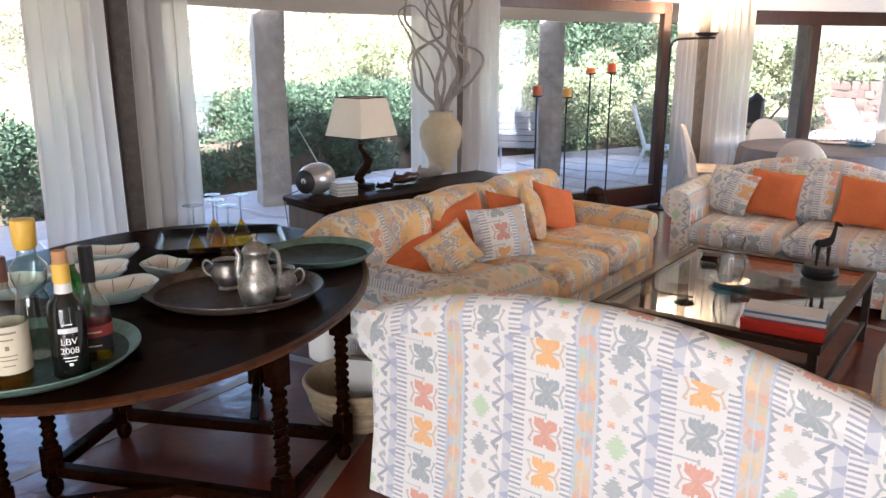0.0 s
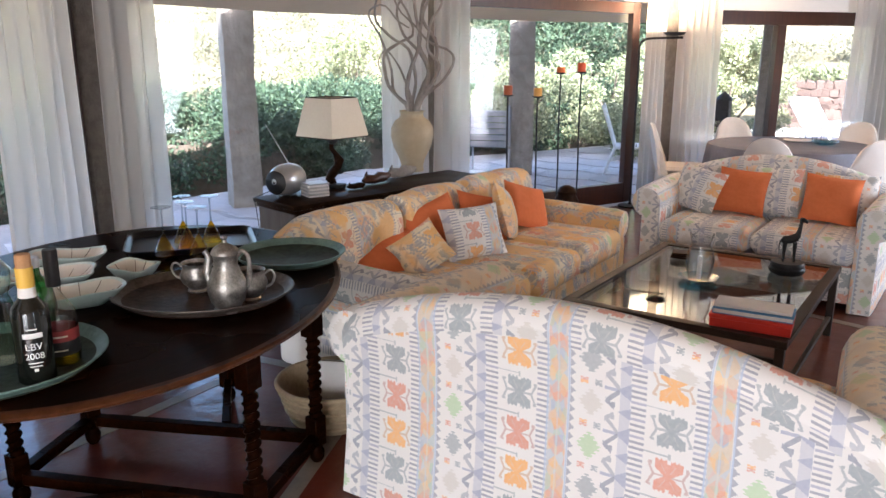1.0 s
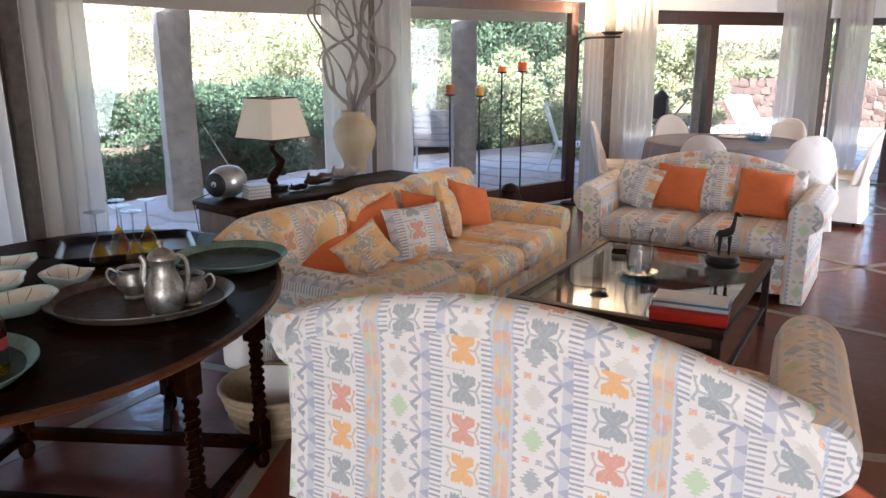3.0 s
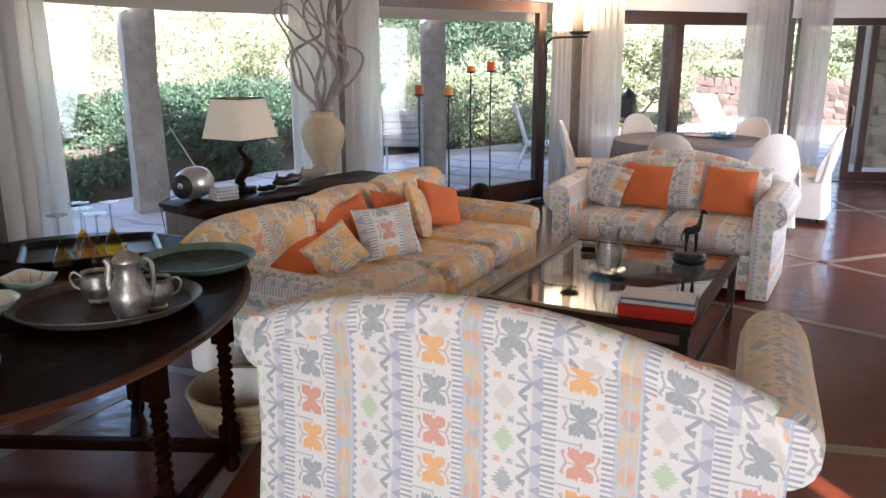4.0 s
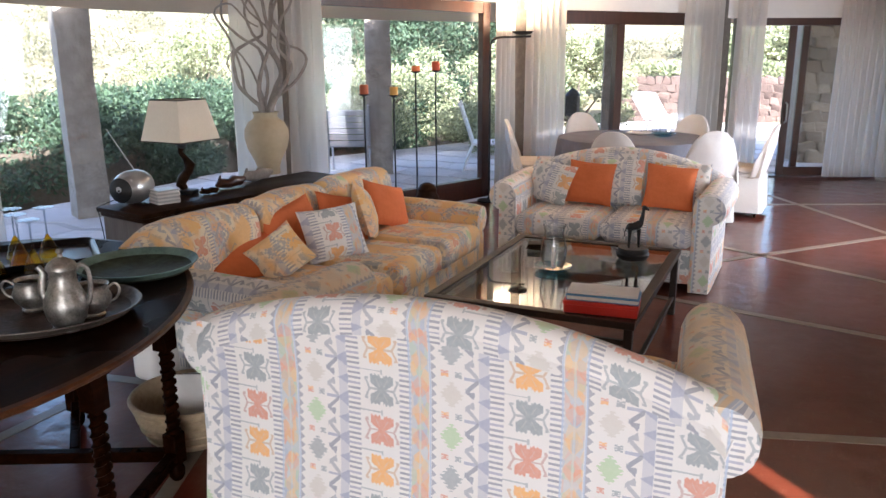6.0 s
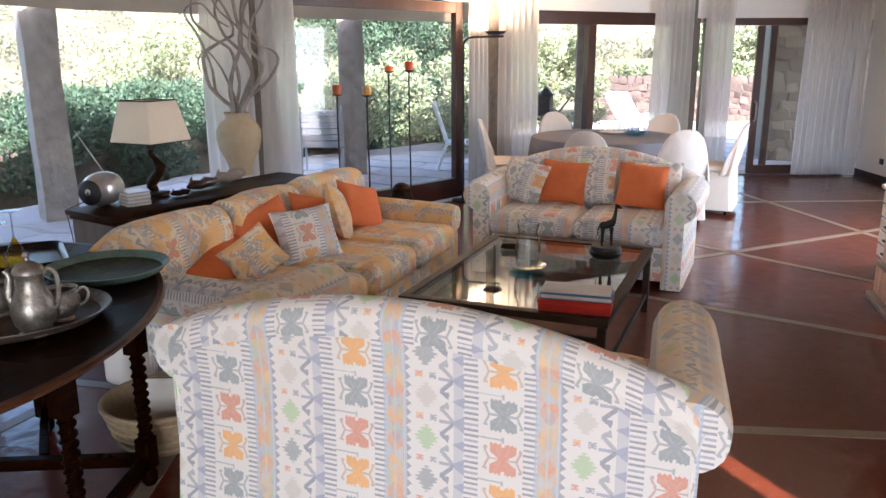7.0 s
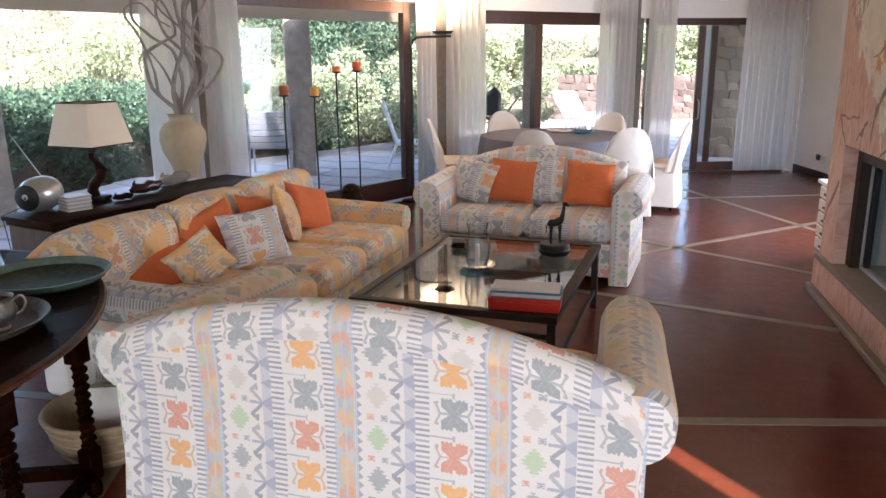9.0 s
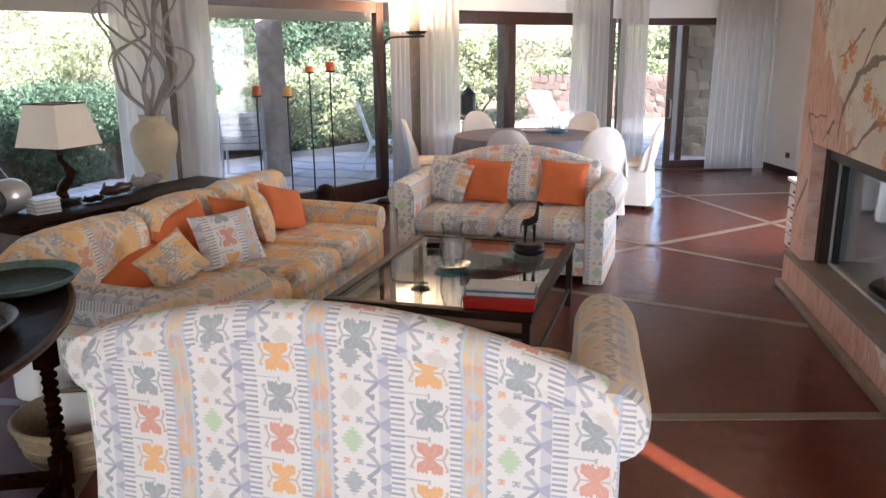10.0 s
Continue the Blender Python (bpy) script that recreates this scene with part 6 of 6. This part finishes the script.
for k in range(8):
    cdm = (M["paper"], M["silver"], M["paper"], simple("pale_grey_case", (0.45, 0.45, 0.46), (0.55, 0.55, 0.56), 20, 0.4, bmp=0))[k % 4]
    c_ = thing("disc_case", pose(-3.46, 3.72, CZ + 0.0105 * k, 0, 0, 66 + random.uniform(-7, 7)), "flat disc case in a small stack", "disc case", "stacked disc cases")
    part("case", box(bmesh.new(), -0.07, -0.062, 0, 0.07, 0.062, 0.0098, 0.001), cdm, c_)
lp = thing("table_lamp", pose(-3.55, 4.00, CZ, 0, 0, 14), "table lamp with gnarled dark wood stem and square cream shade", "lamp")
part("base", box(bmesh.new(), -0.07, -0.05, 0, 0.07, 0.05, 0.03, 0.008, 2), M["black"], lp, "black block base")
part("stem", tube(bmesh.new(), [(0.0, 0, 0.03), (-0.03, 0.005, 0.06), (-0.01, 0, 0.10), (0.035, -0.005, 0.15), (0.045, 0, 0.19), (0.015, 0.006, 0.23), (-0.012, 0, 0.265), (-0.004, 0, 0.30)], [0.022, 0.034, 0.034, 0.028, 0.036, 0.018, 0.016, 0.022], 10), M["console"], lp, "gnarled dark wood stem")
part("socket", lathe(bmesh.new(), [(0.012, 0.29), (0.030, 0.30), (0.034, 0.325), (0.028, 0.345), (0.012, 0.36)], 20), M["black"], lp)
shb = bmesh.new()
prev = None
for k, z in ((1.0, 0.345), (0.985, 0.352), (0.70, 0.592), (0.69, 0.60), (0.685, 0.60), (0.975, 0.352), (0.99, 0.346)):
    ring = [shb.verts.new((a * k, b * k, z)) for a, b in rounded(0.345, 0.345, 0.008, 3)]
    if prev:
        for i in range(len(ring)):
            shb.faces.new((prev[i], prev[(i + 1) % len(ring)], ring[(i + 1) % len(ring)], ring[i]))
    prev = ring
sh = part("shade", shb, M["shade"], lp, "square tapered cream linen shade", m=pose(0, 0, 0, 0, 0, -18))
for k, z in ((1.0, 0.346), (0.693, 0.597)):
    part("trim", tube(bmesh.new(), [(a * k, b * k, z) for a, b in (lambda r: r + r[:1])(rounded(0.345, 0.345, 0.008, 3))], 0.0035, 6), M["console"], sh, "brown edge binding")
tr_ = bmesh.new()
tube(tr_, [(0, 0, 0.35), (0, 0, 0.59)], 0.003, 6)
part("carrier", tr_, M["bronze"], lp)

for x, y, s, rz, lb, mt in ((-3.40, 4.05, 0.55, 60, "small knotted dark wood carving", "console"), (-3.43, 4.30, 1.0, 75, "reddish-brown carved wood figure lying down", "mahog"), (-3.45, 4.62, 1.1, 75, "grey driftwood carving with a raised end", "branch")):
    cv_ = thing("wood_carving", pose(x, y, CZ, 0, 0, rz), lb, "carving", "wood carvings on the console")
    cb = bmesh.new()
    tube(cb, [(-0.11 * s, 0, 0.028 * s), (-0.07 * s, 0.012 * s, 0.038 * s), (-0.02 * s, -0.01 * s, 0.034 * s), (0.03 * s, 0.012 * s, 0.045 * s), (0.08 * s, 0, 0.040 * s), (0.115 * s, -0.01 * s, 0.055 * s)], [0.014 * s, 0.034 * s, 0.030 * s, 0.038 * s, 0.032 * s, 0.012 * s], 12)
    tube(cb, [(-0.06 * s, 0, 0.04 * s), (-0.08 * s, 0.01, 0.07 * s), (-0.07 * s, 0.01, 0.09 * s)], [0.016 * s, 0.012 * s, 0.005 * s], 8)
    for v in cb.verts:
        v.co += Vector((0, 0, 0.006 * s * noise.noise(v.co * 30)))
        v.co.z = max(v.co.z, 0.0)
    part("wood", cb, M[mt], cv_)

vs_ = thing("vase", pose(-3.585, 4.94, CZ), "tall cream stoneware vase holding twisted branches", "vase")
part("body", lathe(bmesh.new(), [(0.085, 0.0), (0.088, 0.01), (0.084, 0.05), (0.105, 0.11), (0.145, 0.19), (0.163, 0.27), (0.160, 0.33), (0.130, 0.385), (0.092, 0.41), (0.085, 0.43), (0.092, 0.452), (0.098, 0.458), (0.086, 0.458), (0.074, 0.43), (0.08, 0.40)], 48, cap=False), M["clay"], vs_)

rg = random.Random(11)


def twisted(path, r0, r1, k=26, wob=0.03):
    """A curly branch through the given points."""
    pts = [Vector(p) for p in path]
    out, rad = [], []
    for i in range(k + 1):
        f = i / k * (len(pts) - 1)
        j = min(int(f), len(pts) - 2)
        t = f - j
        p0, p1, p2, p3 = pts[max(j - 1, 0)], pts[j], pts[j + 1], pts[min(j + 2, len(pts) - 1)]
        q = 0.5 * ((2 * p1) + (p2 - p0) * t + (2 * p0 - 5 * p1 + 4 * p2 - p3) * t * t + (3 * p1 - p0 - 3 * p2 + p3) * t ** 3)
        q += Vector((noise.noise(q * 5 + Vector((r0 * 900, 0, 0))), noise.noise(q * 5 + Vector((7, r0 * 900, 0))), 0)) * wob * min(1, i / 6)
        out.append(q)
        rad.append((r0 + (r1 - r0) * i / k) * (1 + 0.2 * noise.noise(q * 14)))
    return tube(bmesh.new(), out, rad, 8)


bq = thing("branch_bundle", pose(-3.585, 4.94, CZ, 0, 0, 35), "bundle of bleached twisted branches standing in the vase", "branches")
for path, r0, r1 in (
        (((0, 0, 0.05), (0.01, 0, 0.42), (0.08, 0, 0.60), (0.11, 0, 0.78), (0.05, 0.02, 0.98), (0.08, 0, 1.20), (0.14, 0.02, 1.45), (0.10, 0, 1.7)), 0.020, 0.010),
        (((0, 0.01, 0.05), (-0.01, 0, 0.44), (-0.10, 0.0, 0.55), (-0.19, 0, 0.68), (-0.21, 0.02, 0.86), (-0.10, 0.03, 0.95), (0.02, 0.02, 1.02), (-0.04, 0, 1.2), (-0.20, -0.02, 1.36), (-0.26, 0, 1.5)), 0.017, 0.007),
        (((0.01, -0.01, 0.05), (0.02, 0.01, 0.45), (0.12, 0.02, 0.58), (0.24, 0.0, 0.68), (0.31, 0, 0.82), (0.28, 0, 0.90), (0.14, -0.02, 0.95), (0.02, -0.01, 1.08), (-0.10, 0, 1.22), (-0.16, 0, 1.42)), 0.014, 0.006),
        (((-0.01, 0.02, 0.05), (0, 0.02, 0.46), (0.04, 0.05, 0.70), (-0.02, 0.07, 0.90), (-0.16, 0.05, 1.00), (-0.26, 0.02, 1.12), (-0.22, 0, 1.28), (-0.06, 0, 1.33), (0.04, 0, 1.30)), 0.015, 0.006),
        (((0.02, 0.0, 0.05), (0.03, -0.02, 0.46), (0.16, -0.04, 0.66), (0.20, -0.05, 0.80), (0.12, -0.06, 0.92), (0.15, -0.04, 1.10), (0.22, -0.03, 1.25), (0.20, 0, 1.5)), 0.016, 0.008),
        (((0, 0, 0.05), (-0.02, -0.01, 0.45), (-0.04, -0.04, 0.65), (0.03, -0.06, 0.85), (0.07, -0.05, 1.05), (0.02, -0.03, 1.3), (0.05, 0, 1.6)), 0.018, 0.010),
        (((0, 0, 0.05), (0.0, 0.02, 0.45), (-0.06, 0.04, 0.70), (-0.12, 0.06, 0.82), (-0.20, 0.04, 0.90), (-0.24, 0.03, 0.82), (-0.23, 0.02, 0.74)), 0.010, 0.004),
        (((0.01, 0.01, 0.05), (0.02, 0.03, 0.46), (0.07, 0.06, 0.62), (0.13, 0.05, 0.74), (0.06, 0.03, 0.88), (-0.06, 0.02, 1.02), (-0.12, 0.03, 1.18), (-0.02, 0.04, 1.34), (0.10, 0.03, 1.48)), 0.016, 0.007),
        (((0.02, 0.0, 0.05), (0.04, 0.0, 0.46), (0.10, -0.02, 0.60), (0.17, -0.02, 0.72), (0.18, -0.03, 0.95), (0.10, -0.02, 1.15), (0.16, -0.02, 1.35)), 0.018, 0.010),
        (((-0.02, 0.0, 0.05), (-0.03, 0.01, 0.46), (-0.13, 0.03, 0.60), (-0.17, 0.03, 0.80), (-0.24, 0.02, 1.0), (-0.30, 0.0, 1.16), (-0.20, -0.02, 1.22), (-0.10, -0.02, 1.12), (0.0, -0.02, 1.06)), 0.012, 0.005)):
    part("branch", twisted(path, r0, r1), M["branch"], bq)

# ---- candle stands ----
wax = {k: simple("wax_" + k, c, tuple(min(1, q * 1.2) for q in c), 8, 0.55, bmp=0) for k, c in (("rust", (0.36, 0.09, 0.03)), ("amber", (0.58, 0.30, 0.06)), ("orange", (0.70, 0.16, 0.04)), ("red", (0.55, 0.09, 0.03)))}
for (d, ux, uy, top, col, hh) in ((7.20, -0.4866, 0.8738, 1.34, "rust", 0.085), (7.42, -0.4530, 0.8910, 1.31, "amber", 0.075), (7.62, -0.4280, 0.9040, 1.50, "orange", 0.05), (7.75, -0.4050, 0.9150, 1.54, "red", 0.085)):
    x, y = -0.11 + ux * d, 0.19 + uy * d
    cs = thing("candle_stand", pose(x, y, 0), "tall thin black iron candle stand holding a %s candle" % col, "candle stand", "candle stands before the window")
    part("pole", tube(bmesh.new(), [(0, 0, 0.01), (0.004, 0, 0.5), (-0.003, 0, 1.0), (0, 0, top - hh - 0.008)], 0.0085, 8), M["black"], cs)
    part("base", lathe(bmesh.new(), [(0.10, 0.0), (0.10, 0.008), (0.02, 0.016), (0.012, 0.03)], 24), M["black"], cs)
    part("cup", lathe(bmesh.new(), [(0.012, top - hh - 0.02), (0.05, top - hh - 0.008), (0.056, top - hh), (0.0, top - hh + 0.001)], 20), M["black"], cs)
    part("candle", lathe(bmesh.new(), [(0.040, top - hh), (0.041, top - 0.008), (0.036, top), (0.012, top - 0.006), (0, top - 0.006)], 20), wax[col], cs, "%s pillar candle" % col)
jar = thing("floor_jar", pose(-3.20, 6.95, 0), "dark brown carved jar behind the sofa", "jar")
part("body", lathe(bmesh.new(), [(0.07, 0.0), (0.12, 0.06), (0.14, 0.16), (0.11, 0.26), (0.09, 0.30), (0.095, 0.33), (0.07, 0.37), (0.03, 0.39), (0.0, 0.392)], 28), M["console"], jar)

# ---- uplighter ----
ul = thing("floor_lamp", pose(-3.02, 8.22, 0), "thin black floor lamp with a bent arm and upward dish", "lamp")
part("base", lathe(bmesh.new(), [(0.13, 0), (0.13, 0.015), (0.02, 0.025), (0.014, 0.05)], 28), M["black"], ul)
part("pole", tube(bmesh.new(), [(0, 0, 0.02), (0, 0, 1.70), (0.012, 0.005, 1.745), (0.05, 0.015, 1.775), (0.12, 0.03, 1.785), (0.42, 0.10, 1.79)], 0.0125, 8), M["black"], ul)
part("dish", lathe(bmesh.new(), [(0.02, 1.80), (0.09, 1.815), (0.115, 1.84), (0.11, 1.84), (0.085, 1.82), (0.0, 1.808)], 24, pose(0.36, 0.0, 0)), M["black"], ul)

# ---- dining group ----
dt = thing("dining_table", pose(-1.52, 8.62, 0), "round dining table under a long grey tablecloth", "table")
part("pedestal", lathe(bmesh.new(), [(0.32, 0), (0.30, 0.04), (0.06, 0.10), (0.05, 0.55), (0.12, 0.70)], 28), M["oak"], dt)
part("tabletop", lathe(bmesh.new(), [(0.12, 0.70), (0.78, 0.705), (0.785, 0.735), (0.0, 0.735)], 64), M["oak"], dt)
tc = thing("tablecloth", pose(-1.52, 8.62, 0), "plain grey tablecloth falling in soft folds", "tablecloth")
cb = bmesh.new()
n = 120
rings = []
for r, z, f in ((0.0001, 0.742, 0), (0.5, 0.742, 0), (0.77, 0.742, 0), (0.797, 0.735, 0), (0.805, 0.715, 0.1), (0.81, 0.62, 0.6), (0.82, 0.48, 1.0), (0.83, 0.36, 1.2)):
    rings.append([cb.verts.new(((r + 0.028 * f * math.sin(17 * a + 1.5 * math.sin(3 * a))) * math.cos(a), (r + 0.028 * f * math.sin(17 * a + 1.5 * math.sin(3 * a))) * math.sin(a), z + 0.02 * f * math.cos(4 * a))) for a in (2 * math.pi * i / n for i in range(n))])
for a, b in zip(rings, rings[1:]):
    for i in range(n):
        cb.faces.new((a[i], a[(i + 1) % n], b[(i + 1) % n], b[i]))
part("cloth", cb, M["cloth"], tc)


def dining_chair():
    """A chair under a loose white cover: rounded back that curves round the sitter, seat, skirt. Faces -y, back at y = 0.24."""
    t = thing("dining_chair", pose(0, 0, 0), "dining chair in a loose white slipcover with rounded back", "chair", "chairs round the dining table")
    bm = bmesh.new()
    k, m_ = 16, 14
    for side in (0, 1):
        g = []
        for i in range(k + 1):
            q = -1 + 2 * i / k
            row = []
            for j in range(m_ + 1):
                v = j / m_
                top = 0.42 + 0.50 * math.sqrt(max(0.0, 1 - abs(q) ** 2.6))
                z = 0.40 + (top - 0.40) * v
                w = 0.26 + 0.03 * math.sin(v * 3.1)
                off_ = 0.02 * math.sin(math.pi * v) * (1 if side else -1) + (0.03 if side else -0.0)
                y = 0.21 - 0.10 * q * q + 0.10 * v + off_
                row.append(bm.verts.new((q * w, y + 0.006 * noise.noise((q * 3, v * 4, side)), z)))
            g.append(row)
        for i in range(k):
            for j in range(m_):
                f = (g[i][j], g[i + 1][j], g[i + 1][j + 1], g[i][j + 1])
                bm.faces.new(f if not side else tuple(reversed(f)))
        if side == 0:
            g0 = g
    for i in range(k):
        bm.faces.new((g0[i][m_], g0[i + 1][m_], g[i + 1][m_], g[i][m_]))
    part("back_cover", bm, M["slip"], t)
    part("seat_cover", cushion(bmesh.new(), 0.50, 0.50, 0.09, 0.035, 0.015), M["slip"], t, m=pose(0, -0.02, 0.40))
    sk = bmesh.new()
    prev = None
    for f, z in ((1.0, 0.43), (1.01, 0.36), (1.05, 0.20), (1.09, 0.05)):
        ring = []
        for i, (a, b) in enumerate(rounded(0.49, 0.50, 0.05, 5)):
            wv = 1 + (1.05 - f) * 0 + 0.02 * (f - 1) * 10 * math.sin(i * 1.9)
            ring.append(sk.verts.new((a * f * wv, b * f * wv + 0.0, z)))
        if prev:
            for i in range(len(ring)):
                sk.faces.new((prev[i], ring[i], ring[(i + 1) % len(ring)], prev[(i + 1) % len(ring)]))
        prev = ring
    part("skirt", sk, M["slip"], t)
    for sx in (-1, 1):
        for sy in (-1, 1):
            part("leg", lathe(bmesh.new(), [(0.014, 0.0), (0.02, 0.4)], 10, pose(sx * 0.2, sy * 0.2, 0)), M["oak"], t)
    return t


chairs = [(-1.47, 7.55, 180), (-2.52, 8.30, 108), (-0.74, 7.95, -156), (-0.42, 8.62, -95), (-2.12, 9.28, 40), (-1.12, 9.36, -24)]
first = dining_chair()
first.matrix_basis = pose(chairs[0][0], chairs[0][1], 0, 0, 0, chairs[0][2])
for x, y, a in chairs[1:]:
    copy_thing(first, pose(x, y, 0, 0, 0, a))
dd_ = thing("glass_dish", pose(-1.22, 8.72, 0.744), "shallow pale blue glass dish on the grey tablecloth", "dish")
part("bowl", lathe(bmesh.new(), [(0.05, 0), (0.09, 0.01), (0.13, 0.035), (0.125, 0.036), (0.085, 0.016), (0, 0.012)], 28), GLB, dd_)
for x, y, h, r in ((-1.60, 9.02, 0.10, 0.035), (-1.48, 9.05, 0.09, 0.04), (-1.36, 9.0, 0.11, 0.032), (-1.26, 8.98, 0.19, 0.05)):
    tg = thing("drinking_glass", pose(x, y, 0.744), "clear drinking glass on the grey tablecloth", "glass", "glasses on the dining table")
    part("glass", lathe(bmesh.new(), [(r * 0.75, 0.0), (r * 0.85, h * 0.3), (r, h), (r * 0.95, h), (r * 0.8, h * 0.3), (r * 0.7, 0.008), (0, 0.008)], 20), GL, tg)
pl_ = thing("serving_plate", pose(-1.50, 8.92, 0.744), "white plate with small brown bowls", "plate")
part("plate", lathe(bmesh.new(), [(0.08, 0), (0.14, 0.012), (0.15, 0.018), (0.10, 0.008), (0, 0.006)], 28), M["paper"], pl_)

# ---- basket beside the table ----
bk = thing("basket", pose(-2.29, 2.54, 0), "round pale wicker basket holding magazines", "basket")
part("wall", lathe(bmesh.new(), [(0.14, 0.0), (0.16, 0.01), (0.205, 0.09), (0.235, 0.185), (0.245, 0.20), (0.235, 0.21), (0.22, 0.195), (0.19, 0.09), (0.14, 0.02), (0.0, 0.015)], 40), M["straw"], bk)
for z, r in ((0.045, 0.186), (0.09, 0.207), (0.13, 0.219), (0.17, 0.231)):
    part("strand", tube(bmesh.new(), [(r * math.cos(2 * math.pi * i / 40), r * math.sin(2 * math.pi * i / 40), z) for i in range(41)], 0.007, 6), M["straw"], bk)
part("rim", tube(bmesh.new(), [(0.24 * math.cos(2 * math.pi * i / 40), 0.24 * math.sin(2 * math.pi * i / 40), 0.205) for i in range(41)], 0.012, 8), M["straw"], bk, "rolled pale wicker rim")
for k in range(6):
    mg = thing("magazine", pose(-2.24 + 0.02 * k, 2.50 + 0.012 * k, 0.03, 82 - 3 * k, 0, 25 + 2 * k), "glossy magazine standing in the basket", "magazine", "magazines in the basket")
    part("page_block", box(bmesh.new(), -0.10, 0.0, -0.004, 0.10, 0.27, 0.004, 0.001), (M["paper"], M["console_side"], M["silver"])[k % 3], mg)

# ---- terrace furniture ----
def slat_chair(m, label, material):
    t = thing("garden_chair", m, label, "chair", "terrace chairs")
    for s in (-1, 1):
        part("side_frame", tube(bmesh.new(), [(s * 0.29, -0.28, 0.0), (s * 0.29, -0.26, 0.40), (s * 0.29, 0.22, 0.38), (s * 0.29, 0.42, 0.98)], 0.018, 8), material, t)
        part("rear_leg", tube(bmesh.new(), [(s * 0.29, 0.22, 0.38), (s * 0.29, 0.36, 0.0)], 0.018, 8), material, t)
    for k in range(5):
        part("seat_slat", box(bmesh.new(), -0.27, -0.26 + k * 0.10, 0.385, 0.27, -0.18 + k * 0.10, 0.403, 0.004), material, t)
    for k in range(6):
        f = 0.10 + k * 0.145
        part("back_slat", box(bmesh.new(), -0.27, -0.009, -0.038, 0.27, 0.009, 0.038, 0.004), material, t, m=pose(0, 0.22 + 0.20 * f, 0.38 + 0.60 * f, -18))
    return t


gchair = simple("weathered_grey_paint", (0.30, 0.31, 0.33), (0.42, 0.43, 0.45), 8, 0.6)
slat_chair(pose(-5.72, 9.80, -0.04, 0, 0, 205), "slatted grey garden chair on the terrace", gchair)
wchair = simple("white_garden_paint", (0.72, 0.72, 0.72), (0.80, 0.80, 0.80), 8, 0.5)
slat_chair(pose(-4.02, 10.9, -0.04, 0, 0, 110), "white slatted garden chair on the terrace", wchair)
for x, y, rz in ((-2.35, 17.2, 150),):
    lg_ = thing("sun_lounger", pose(x, y, -0.04, 0, 0, rz), "white sun lounger with raised back on the terrace", "lounger")
    part("bed", box(bmesh.new(), -0.32, -1.0, 0.28, 0.32, 0.3, 0.36, 0.02, 2), wchair, lg_)
    part("backrest", box(bmesh.new(), -0.32, -0.02, -0.03, 0.32, 0.72, 0.04, 0.02, 2), wchair, lg_, m=pose(0, 0.3, 0.34, 48))
    for sx in (-1, 1):
        for yy in (-0.9, 0.2):
            part("leg", box(bmesh.new(), sx * 0.28 - 0.02, yy - 0.02, 0, sx * 0.28 + 0.02, yy + 0.02, 0.28, 0.003), wchair, lg_)
ln = thing("lantern", pose(-2.95, 11.6, -0.04), "black metal garden lantern on a post", "lantern")
part("post", tube(bmesh.new(), [(0, 0, 0), (0, 0, 0.75)], 0.03, 8), M["black"], ln)
part("cage", box(bmesh.new(), -0.09, -0.09, 0.75, 0.09, 0.09, 1.05, 0.01), M["black"], ln)
part("cap", lathe(bmesh.new(), [(0.13, 1.05), (0.05, 1.13), (0.0, 1.17)], 16), M["black"], ln)


# ---- flagstones of the terrace, in a few shared shapes ----
flags = []
for k in range(5):
    bm = bmesh.new()
    rg = random.Random(60 + k)
    n = 6
    ring = []
    for i in range(n):
        a = 2 * math.pi * (i + 0.5) / n
        r = 0.5 * rg.uniform(0.92, 1.12)
        ring.append((max(-0.5, min(0.5, 1.18 * r * math.cos(a))), max(-0.5, min(0.5, 1.25 * r * math.sin(a)))))
    lo, hi, top = ([bm.verts.new((x * q, y * q, z)) for x, y in ring] for q, z in ((1.0, -0.03), (1.0, -0.005), (0.965, 0.0)))
    for a, b in ((lo, hi), (hi, top)):
        for i in range(n):
            bm.faces.new((a[i], a[(i + 1) % n], b[(i + 1) % n], b[i]))
    bm.faces.new(top)
    flags.append(mesh_of("flagstone", bm, M["flag"], smooth=False))


def outside(x, y):
    """Distance outwards from the nearest glazed facet."""
    best = 99.0
    for a, b in ((P0, P1), (P1, P2), (P2, P3), (P3, P4), (P4, P5)):
        a, b, p = Vector(a), Vector(b), Vector((x, y))
        d = b - a
        t = max(0.0, min(1.0, (p - a).dot(d) / d.length_squared))
        best = min(best, (p - a - d * t).length)
    return best


rg = random.Random(77)
for row in range(26):
    y = 1.6 + row * 0.72
    for col_ in range(12):
        x = -7.9 + col_ * 0.80 + (row % 2) * 0.4
        west = x < -4.3 + max(0.0, (y - 6.2) * 0.42) if y < 9 else x < -2.9 + (y - 9) * 0.95
        lim = -7.3 if y < 9 else -7.3 + (y - 9) * 0.42
        if west and outside(x, y) > 0.52 and x > lim and x < 1.2 and y < 19.4:
            st = new("flagstone", rg.choice(flags))
            st.parent = terrace
            st.matrix_basis = Matrix.LocRotScale((x + rg.uniform(-0.02, 0.02), y, -0.04), Euler((0, 0, rg.choice((0, math.pi)) + rg.uniform(-0.06, 0.06))), (0.80, 0.73, 1))
